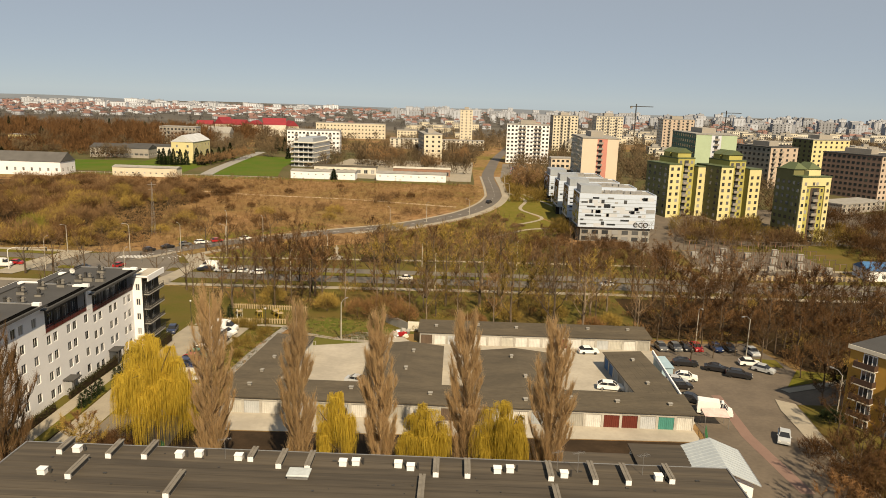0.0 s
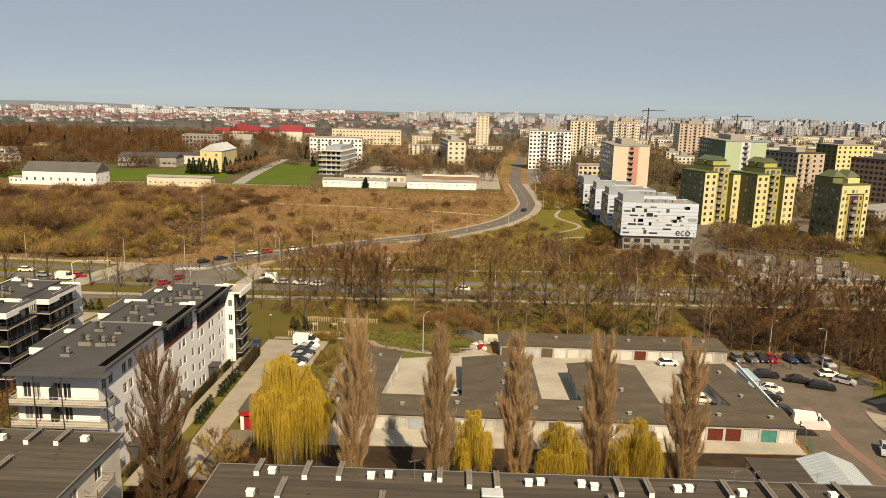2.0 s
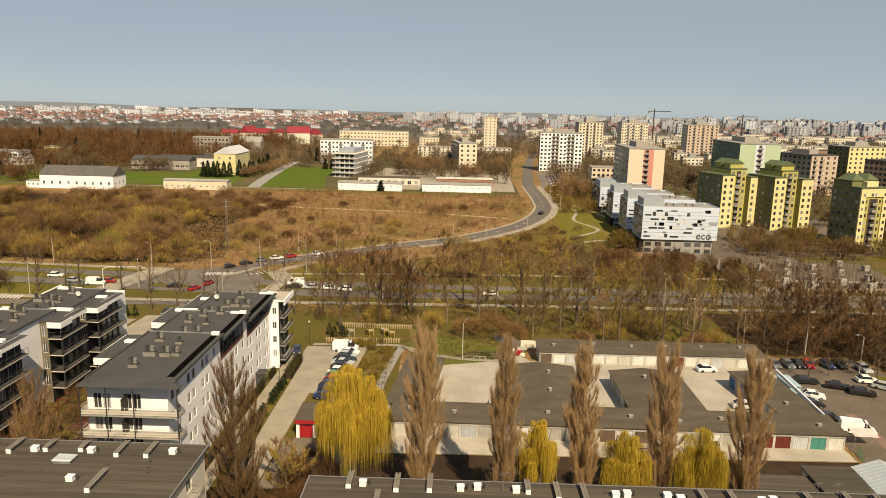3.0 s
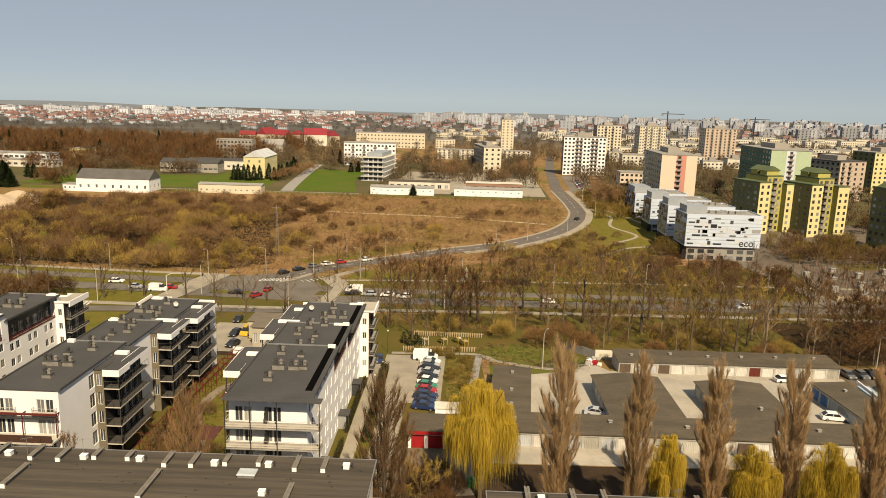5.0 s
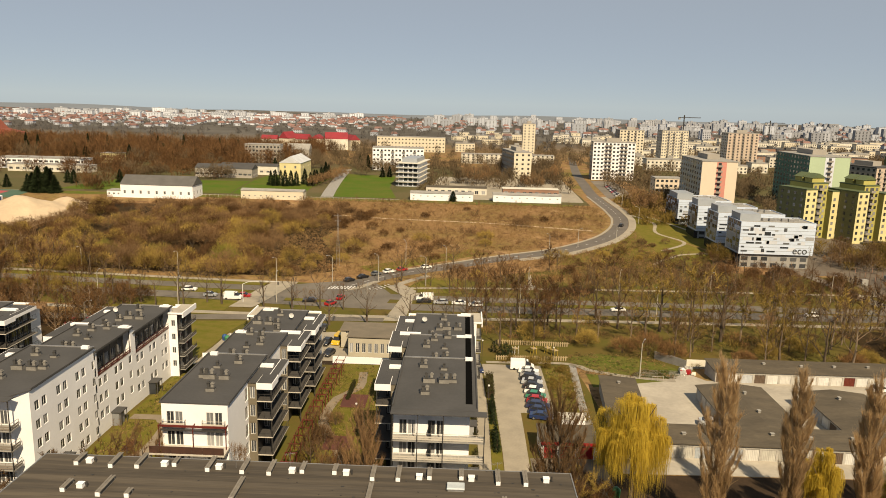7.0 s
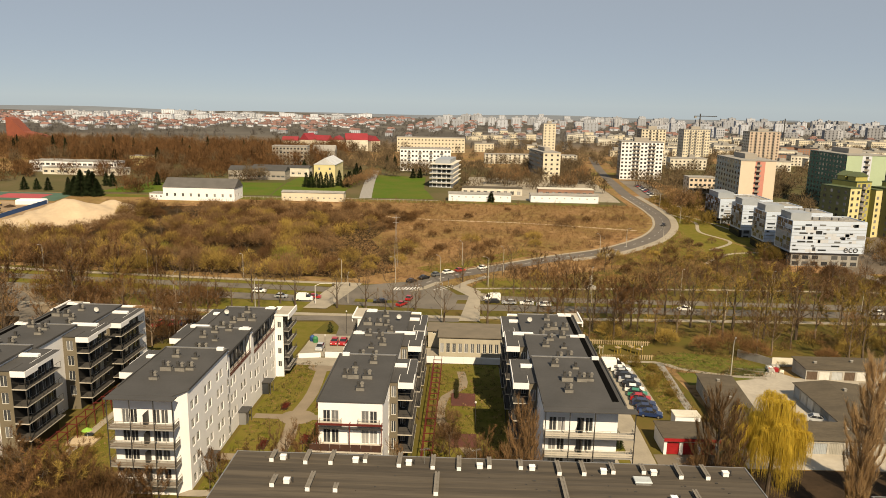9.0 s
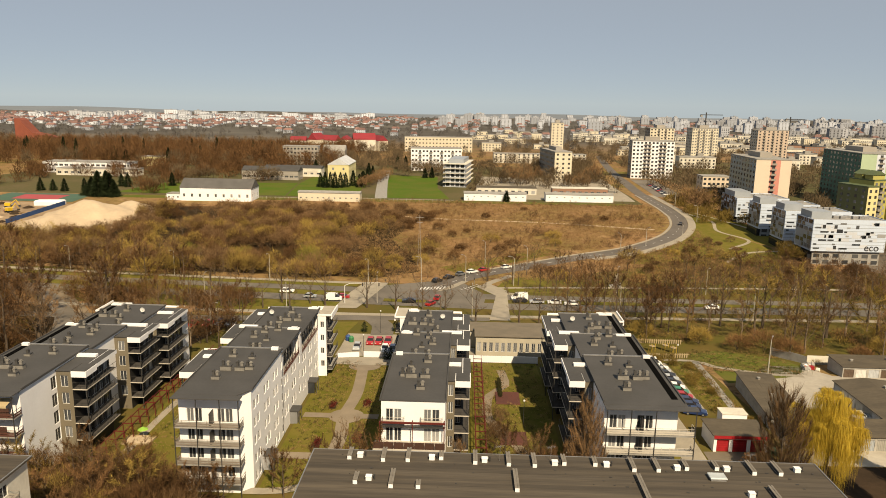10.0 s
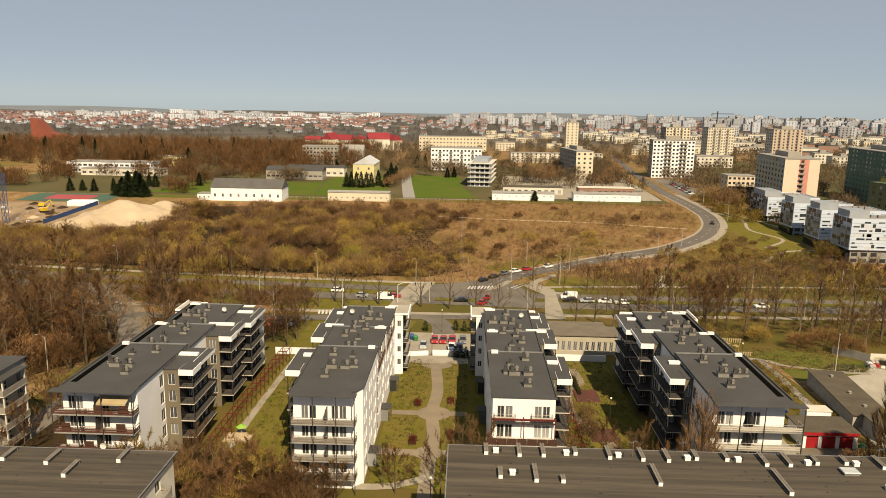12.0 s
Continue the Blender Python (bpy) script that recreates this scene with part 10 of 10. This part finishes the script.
for x, y, h, t in ((-124.5, 224.5, 9, 250), (-106.5, 229.5, 9, 200), (-83.5, 258.0, 9, 120), (-74.3, 228.2, 10, 180), (-118.6, 201.5, 9, 90), (-144, 189, 9, 90), (-157.5, 163, 8, 0), (-22.6, 140.8, 8, 60), (-91, 233, 9, 140), (-68, 250, 9, 120), (-40, 222, 9, 270), (-10, 222.5, 9, 270), (20, 223, 9, 270), (60, 224, 9, 270), (-45, 193, 9, 90), (-5, 194.5, 9, 90), (35, 195.5, 9, 90), (75, 197, 9, 90), (115, 198, 9, 90),
                   (-160, 229.5, 9, 260), (-195, 232, 9, 260), (-235, 236, 9, 260), (-197, 126, 8, 180), (-26, 284, 8, 120), (6, 306, 8, 150), (26, 350, 8, 180), (26, 390, 8, 180), (-12, 298, 8, 300), (59.5, 139, 8, 200), (52, 147, 8, 270), (60.5, 106, 8, 120), (-171.0, 196, 9, 90), (-205, 199, 9, 90), (-89.0, 188, 9, 90)):
    street_lamp(x, y, h, t)
for x, y, h in ((-40.5, 149.5, 4), (-115.2, 147.5, 5), (-80.2, 108, 4.5), (-139.8, 112, 4), (-57.0, 150, 5), (-56.5, 121, 4), (-112, 77, 4.5), (-113.5, 168, 6)):
    ob = thing("garden_lamp", "short garden lamp with white globe", "lamp", pose(x, y, land(y)), group="garden lamps")
    part("post", Geo().tube((0, 0, -0.1), (0, 0, h), 0.06, 0.05, 6), STEEL, ob)
    gl = Geo()
    for i in range(4):
        a0, a1 = math.pi * i / 4, math.pi * (i + 1) / 4
        for j in range(8):
            b0, b1 = 2 * math.pi * j / 8, 2 * math.pi * (j + 1) / 8
            gl.face(*[(0.22 * math.sin(a) * math.cos(b), 0.22 * math.sin(a) * math.sin(b), h + 0.2 + 0.22 * math.cos(a)) for a, b in ((a0, b0), (a1, b0), (a1, b1), (a0, b1))])
    part("globe", gl, FRAME, ob, "white glass globe")

# lattice mast
py = thing("lattice_mast", "slim grey lattice power mast in the scrub", "power mast", pose(-108.8, 254.0, land(254)) @ Matrix.Diagonal((0.7, 0.7, 0.95, 1)))
for k in range(7):
    z0, z1 = k * 3.0, (k + 1) * 3.0
    s0, s1 = 0.9 - 0.11 * k, 0.9 - 0.11 * (k + 1)
    g = Geo()
    c0 = [(-s0, -s0), (s0, -s0), (s0, s0), (-s0, s0)]
    c1 = [(-s1, -s1), (s1, -s1), (s1, s1), (-s1, s1)]
    for i in range(4):
        j = (i + 1) % 4
        g.tube((*c0[i], z0), (*c1[i], z1), 0.04, 0.04, 4)
        g.tube((*c0[i], z0), (*c1[j], z1), 0.02, 0.02, 4)
        g.tube((*c1[i], z1), (*c1[j], z1), 0.02, 0.02, 4)
    part("lattice_bay", g, GALV, py)
for zc, wc in ((20, 2.2), (18, 1.6)):
    part("crossarm", Geo().tube((-wc, 0, zc), (wc, 0, zc), 0.06, 0.06, 5), GALV, py)

# gantry over the crossing
gt = thing("signal_gantry", "curved white traffic-signal gantry over the lanes", "traffic signal", pose(-128.5, 200.0, land(200), 0, 0, 8))
part("pole", Geo().tube((0, 0, 0), (0, 0, 5.8), 0.13, 0.11, 8), FRAME, gt)
part("arm", Geo().tube((0, 0, 5.8), (1.6, 0, 6.5), 0.10, 0.09, 6).tube((1.6, 0, 6.5), (11.0, 0, 6.6), 0.09, 0.06, 6), FRAME, gt)
for x in (5.5, 10.6):
    part("signal_head", Geo().soft_box(x - 0.18, x + 0.18, -0.2, 0.1, 5.6, 6.6, 0.03), STEEL, gt, "dark signal head")
for x, y in ((-118, 221), (-96, 214), (-88, 226), (-112, 196)):
    ob = thing("traffic_signal", "short post with dark signal head", "traffic signal", pose(x, y, land(y)), group="signals")
    part("post", Geo().tube((0, 0, 0), (0, 0, 2.6), 0.06, 0.06, 6), GALV, ob)
    part("signal_head", Geo().soft_box(-0.16, 0.16, -0.18, 0.1, 2.4, 3.3, 0.03), STEEL, ob)

# monument: plain stone figure on steps
mo = thing("monument", "pale stone monument on stepped base", "monument", pose(-38.6, 231.0, land(231)) @ Matrix.Scale(0.75, 4))
part("base", Geo().soft_box(-2.6, 2.6, -2.0, 2.0, -0.3, 0.5, 0.06).soft_box(-1.7, 1.7, -1.3, 1.3, 0.5, 1.0, 0.06), CONCGREY, mo)
part("plinth", Geo().soft_box(-0.7, 0.7, -0.6, 0.6, 1.0, 2.9, 0.08), CONCRETE, mo)
part("shaft", Geo().tube((0, 0, 2.9), (0, 0, 5.2), 0.5, 0.38, 8).box(-0.95, 0.95, -0.2, 0.2, 4.1, 4.7).tube((0, 0, 5.2), (0, 0, 5.9), 0.26, 0.2, 8), CONCRETE, mo)

# sand heap
PALE_WOOD = surface("site_timber", (0.32, 0.224, 0.12), (0.24, 0.168, 0.096), scale=1, rough=0.8)
n1, n2 = 64, 56
hv, hf = [], []
for j in range(n2):
    for i in range(n1):
        x, y = -303 + i / (n1 - 1) * 56, 297 + j / (n2 - 1) * 66
        z = 0.0
        for px, py, ph, pr in ((-278, 331, 9.6, 21), (-287, 316, 5.0, 17), (-264.5, 348, 6.0, 14), (-270, 336, 6.6, 16)):
            r_ = math.hypot(x - px, y - py) / pr * (1 + 0.22 * noise.noise(Vector((x * 0.12, y * 0.12, 2))))
            z = max(z, ph * (max(0.0, 1 - r_) ** 0.9 if r_ > 0.12 else 0.9))
        z += 0.5 * noise.noise(Vector((x * 0.3, y * 0.3, 1))) * min(1.0, z)
        hv.append((x, y, land(y) - 0.3 + z))
for j in range(n2 - 1):
    for i in range(n1 - 1):
        a = j * n1 + i
        hf.append((a, a + 1, a + n1 + 1, a + n1))
sm = bpy.data.meshes.new("sand_heap")
sm.from_pydata(hv, [], hf)
sm.materials.append(SAND)
for poly in sm.polygons:
    poly.use_smooth = True
solid("sand_heap", sm, SAND, "large pale heap of sand on the building site", "sand heap")
BLUETARP = surface("blue_site_fence", (0.024, 0.064, 0.176), rough=0.5, scale=0.5)
free_wall("site_fence", [(-308, 313), (-306.5, 336), (-305.5, 360)], 2.2, BLUETARP, "blue building-site fence panels", 0.1, "fence")
wt = thing("tarpaulin_stack", "white wrapped building material on the site", "tarpaulin", pose(-313, 359, land(359), 0, 0, 8))
part("bundle", Geo().soft_box(-7, 7, -3, 3, 0, 2.6, 0.5), WHITE, wt)
tc = thing("tower_crane", "blue lattice mast of a tower crane", "crane", pose(-326, 313, land(313)))
for k in range(8):
    g = Geo()
    for i in range(4):
        c = [(-1, -1), (1, -1), (1, 1), (-1, 1)]
        j = (i + 1) % 4
        g.tube((*c[i], k * 3), (*c[i], k * 3 + 3), 0.12, 0.12, 4).tube((*c[i], k * 3), (*c[j], k * 3 + 3), 0.07, 0.07, 4)
    part("mast_bay", g, BLUETARP, tc)

r = random.Random(17)
for i in range(34):
    x, y = r.uniform(-350, -311), r.uniform(308, 360)
    k = r.random()
    if k < 0.4:
        ob = thing("timber_stack", "stack of brown timber on the building site", "timber", pose(x, y, land(y), 0, 0, r.uniform(0, 180)), group="timber stacks")
        for j in range(4):
            part("plank", Geo().box(-2.2, 2.2, -0.6 + j * 0.3, -0.34 + j * 0.3, 0, 0.5 + 0.1 * (j % 2)), PALE_WOOD, ob)
    elif k < 0.7:
        ob = thing("material_pallet", "pallet of grey blocks on the building site", "pallet", pose(x, y, land(y), 0, 0, r.uniform(0, 180)), group="pallets")
        part("load", Geo().soft_box(-0.8, 0.8, -0.6, 0.6, 0.15, 1.1, 0.06), r.choice([CONCGREY, WHITE, REDDISH]), ob)
        part("base", Geo().box(-0.85, 0.85, -0.65, 0.65, 0, 0.148), PALE_WOOD, ob)
    else:
        ob = thing("spoil_mound", "low mound of brown soil", "soil", pose(x, y, land(y) - 0.2), group="mounds")
        part("soil", Geo().tube((0, 0, 0), (0, 0, r.uniform(0.8, 1.8)), r.uniform(2, 4), 0.4, 9), r.choice([DIRT, SAND]), ob)
for x, y, a in ((-330, 350, 20), (-322, 338, 70)):
    ob = thing("excavator", "yellow excavator with raised arm", "excavator", pose(x, y, land(y), 0, 0, a))
    part("track", Geo().soft_box(-1.8, 1.8, -1.3, -0.7, 0, 0.9, 0.2), RUBBER, ob)
    part("track", Geo().soft_box(-1.8, 1.8, 0.7, 1.3, 0, 0.9, 0.2), RUBBER, ob)
    part("cab", Geo().soft_box(-1.6, 1.0, -1.1, 1.1, 0.95, 2.6, 0.2), PAINTS["yellow"], ob)
    part("boom", Geo().tube((1.0, 0, 1.8), (3.6, 0, 4.0), 0.3, 0.22, 5).tube((3.6, 0, 4.0), (5.2, 0, 1.2), 0.22, 0.16, 5), PAINTS["yellow"], ob)
    part("bucket", Geo().soft_box(4.7, 5.6, -0.5, 0.5, 0.4, 1.2, 0.1), STEEL, ob)

# paling fences of the playground, sports and park fences
def paling(pts, h, gap, mat, label, w=0.1):
    ob = thing("paling_fence", label, "fence", group="fences")
    pale = Geo().box(-w, w, -0.04, 0.04, 0, h).mesh("pale", mat)
    for a, b in zip(pts, pts[1:]):
        ln = math.hypot(b[0] - a[0], b[1] - a[1])
        ang = math.degrees(math.atan2(b[1] - a[1], b[0] - a[0]))
        k = int(ln / gap)
        for i in range(k):
            x, y = a[0] + (b[0] - a[0]) * i / k, a[1] + (b[1] - a[1]) * i / k
            part("pale", pale, None, ob, m=pose(x, y, land(y), 0, 0, ang))
        part("rail", Geo().box(0, ln, 0.045, 0.09, h * 0.7, h * 0.8), mat, ob, m=pose(a[0], a[1], land((a[1] + b[1]) / 2), 0, 0, ang))


PALE = surface("weathered_paling", (0.336, 0.264, 0.16), (0.256, 0.2, 0.128), scale=1, rough=0.8)
paling([(-53.5, 152.0), (-36.5, 153.0)], 1.2, 0.55, PALE, "low wooden paling fence of the playground", 0.14)
paling([(-53.0, 165.5), (-34.5, 165.0)], 1.2, 0.55, PALE, "low wooden paling fence of the playground", 0.14)
paling([(-262, 386.5), (-205, 389.5), (-150, 391.5), (-98, 392)], 1.5, 2.4, POLE, "low wire fence with pale posts along the compound", 0.06)
YELLOW = surface("yellow_paint", (0.44, 0.304, 0.04), scale=1)
for x, y, m in ((-49, 158, FRAME), (-44.5, 158.5, YELLOW), (-41, 159.5, YELLOW), (-39.5, 157.5, YELLOW)):
    sl = thing("playground_frame", "small playground frame with coloured slide", "playground equipment", pose(x, y, land(y), 0, 0, 30))
    part("slide", Geo().face((-0.4, 0, 1.6), (0.4, 0, 1.6), (0.4, 2.6, 0.1), (-0.4, 2.6, 0.1)).box(-0.45, -0.38, 0, 0.1, 0, 1.8).box(0.38, 0.45, 0, 0.1, 0, 1.8), m, sl)
    part("platform", Geo().box(-0.6, 0.6, -1.2, 0, 1.45, 1.6), PALE, sl)
    for px in (-0.55, 0.5):
        part("post", Geo().box(px, px + 0.08, -1.15, -1.07, 0, 2.2), m, sl)
# white wall and rubble at the lawn's end
free_wall("panel_wall", [(-9.5, 150.5), (10, 150.0), (40, 150.2)], 2.2, OFFWHITE, "pale concrete panel wall behind the garages", 0.12)
free_wall("panel_wall", [(-15.0, 157.5), (-9.5, 150.6)], 2.0, CONCGREY, "grey concrete panel wall", 0.12)
rb = thing("rubbish_heap", "heap of mixed white and red rubbish", "rubbish heap", pose(-11.0, 146.5, land(146.5)))
r = random.Random(3)
for i in range(16):
    part("piece", Geo().soft_box(-0.5, 0.5, -0.4, 0.4, -0.3, 0.5, 0.1), r.choice([WHITE, RED, CONCGREY, OFFWHITE]), rb, m=pose(r.uniform(-1.8, 1.8), r.uniform(-1.8, 1.8), r.uniform(0, 0.7), r.uniform(-30, 30), r.uniform(-30, 30), r.uniform(0, 90)))
# goal-like frames by the yard entrance
for x, y in ((-28.0, 134.8), (-19.0, 139.5), (-13.5, 141.5)):
    gf_ = thing("barrier", "low pale metal barrier at the yard entrance", "barrier", pose(x, y, land(y), 0, 0, 10), group="barriers")
    for px in (-1.3, 0, 1.3):
        part("post", Geo().tube((px, 0, 0), (px, 0, 1.1), 0.05, 0.05, 6), POLE, gf_)
    part("rail", Geo().tube((-1.3, 0, 1.1), (1.3, 0, 1.1), 0.04, 0.04, 6), POLE, gf_)
# bins and parasol
for i, (x, y, m) in enumerate(((-121.0, 160.5, BLUETARP), (-120.0, 159.4, GREEN), (-39.0, 98.6, GREEN), (-38.6, 88.4, GREEN))):
    bn = thing("recycling_bin", "rounded plastic recycling bin", "bin", pose(x, y, land(y)), group="bins")
    part("body", Geo().tube((0, 0, 0), (0, 0, 1.2), 0.6, 0.7, 10), m, bn)
    part("lid", Geo().tube((0, 0, 1.2), (0, 0, 1.6), 0.7, 0.3, 10), m, bn)
ps = thing("parasol", "bright green parasol over a sandpit", "parasol", pose(-146.2, 98.0, land(98)))
part("pole", Geo().tube((0, 0, 0), (0, 0, 2.0), 0.03, 0.03, 6), FRAME, ps)
part("canopy", Geo().tube((0, 0, 1.7), (0, 0, 2.2), 0.9, 0.05, 8), surface("lime_cloth", (0.24, 0.44, 0.064), scale=1), ps)
sp = thing("sandpit", "wooden-edged sandpit in the garden", "sandpit", pose(-146.5, 97.0, land(97)))
part("edge", Geo().box(-2.4, 2.4, -1.6, -1.4, 0, 0.35).box(-2.4, 2.4, 1.4, 1.6, 0, 0.35).box(-2.4, -2.2, -1.4, 1.4, 0, 0.35).box(2.2, 2.4, -1.4, 1.4, 0, 0.35), PALE, sp)
part("sand", Geo().box(-2.2, 2.2, -1.4, 1.4, 0, 0.2), SAND, sp)
# transformer station
RUSTED = surface("rusted_steel", (0.12, 0.092, 0.072), (0.088, 0.06, 0.044), scale=1.5)
for i in range(7):
    for j in range(6):
        x, y = 84.5 + i * 6.3, 223 + j * 6.6 + i * 0.3
        ob = thing("transformer_frame", "tall thin dark metal frame of a transformer station", "transformer frame", pose(x, y, land(y)), group="transformer frames")
        for s in (-1, 1):
            part("post", Geo().tube((s * 2, 0, 0), (s * 2, 0, 5.2), 0.12, 0.1, 5), RUSTED, ob)
        part("beam", Geo().tube((-2, 0, 5.0), (2, 0, 5.0), 0.1, 0.1, 5), RUSTED, ob)
        if (i + j) % 3 == 1:
            part("transformer_tank", Geo().soft_box(-1.1, 1.1, -0.8, 0.8, 0.2, 2.4, 0.15), CONCGREY, ob, "grey transformer tank")
        part("insulator", Geo().tube((0, 0, 3.2), (0, 0, 5.0), 0.16, 0.1, 6), REDDISH, ob)
paling([(82, 261), (80, 218)], 1.8, 1.5, PALE, "pale fence round the transformer yard", 0.3)
paling([(80, 218), (128, 222)], 1.8, 1.6, PALE, "pale fence before the transformer yard", 0.3)
simple_house("hut", "white hut with blue sheet roof", 131, 141, 224, 233, 3.6, WHITE, surface("blue_sheet", (0.048, 0.136, 0.288), rough=0.5, scale=0.4), cols=3, win=(1.2, 1.2), pitch=2.0)
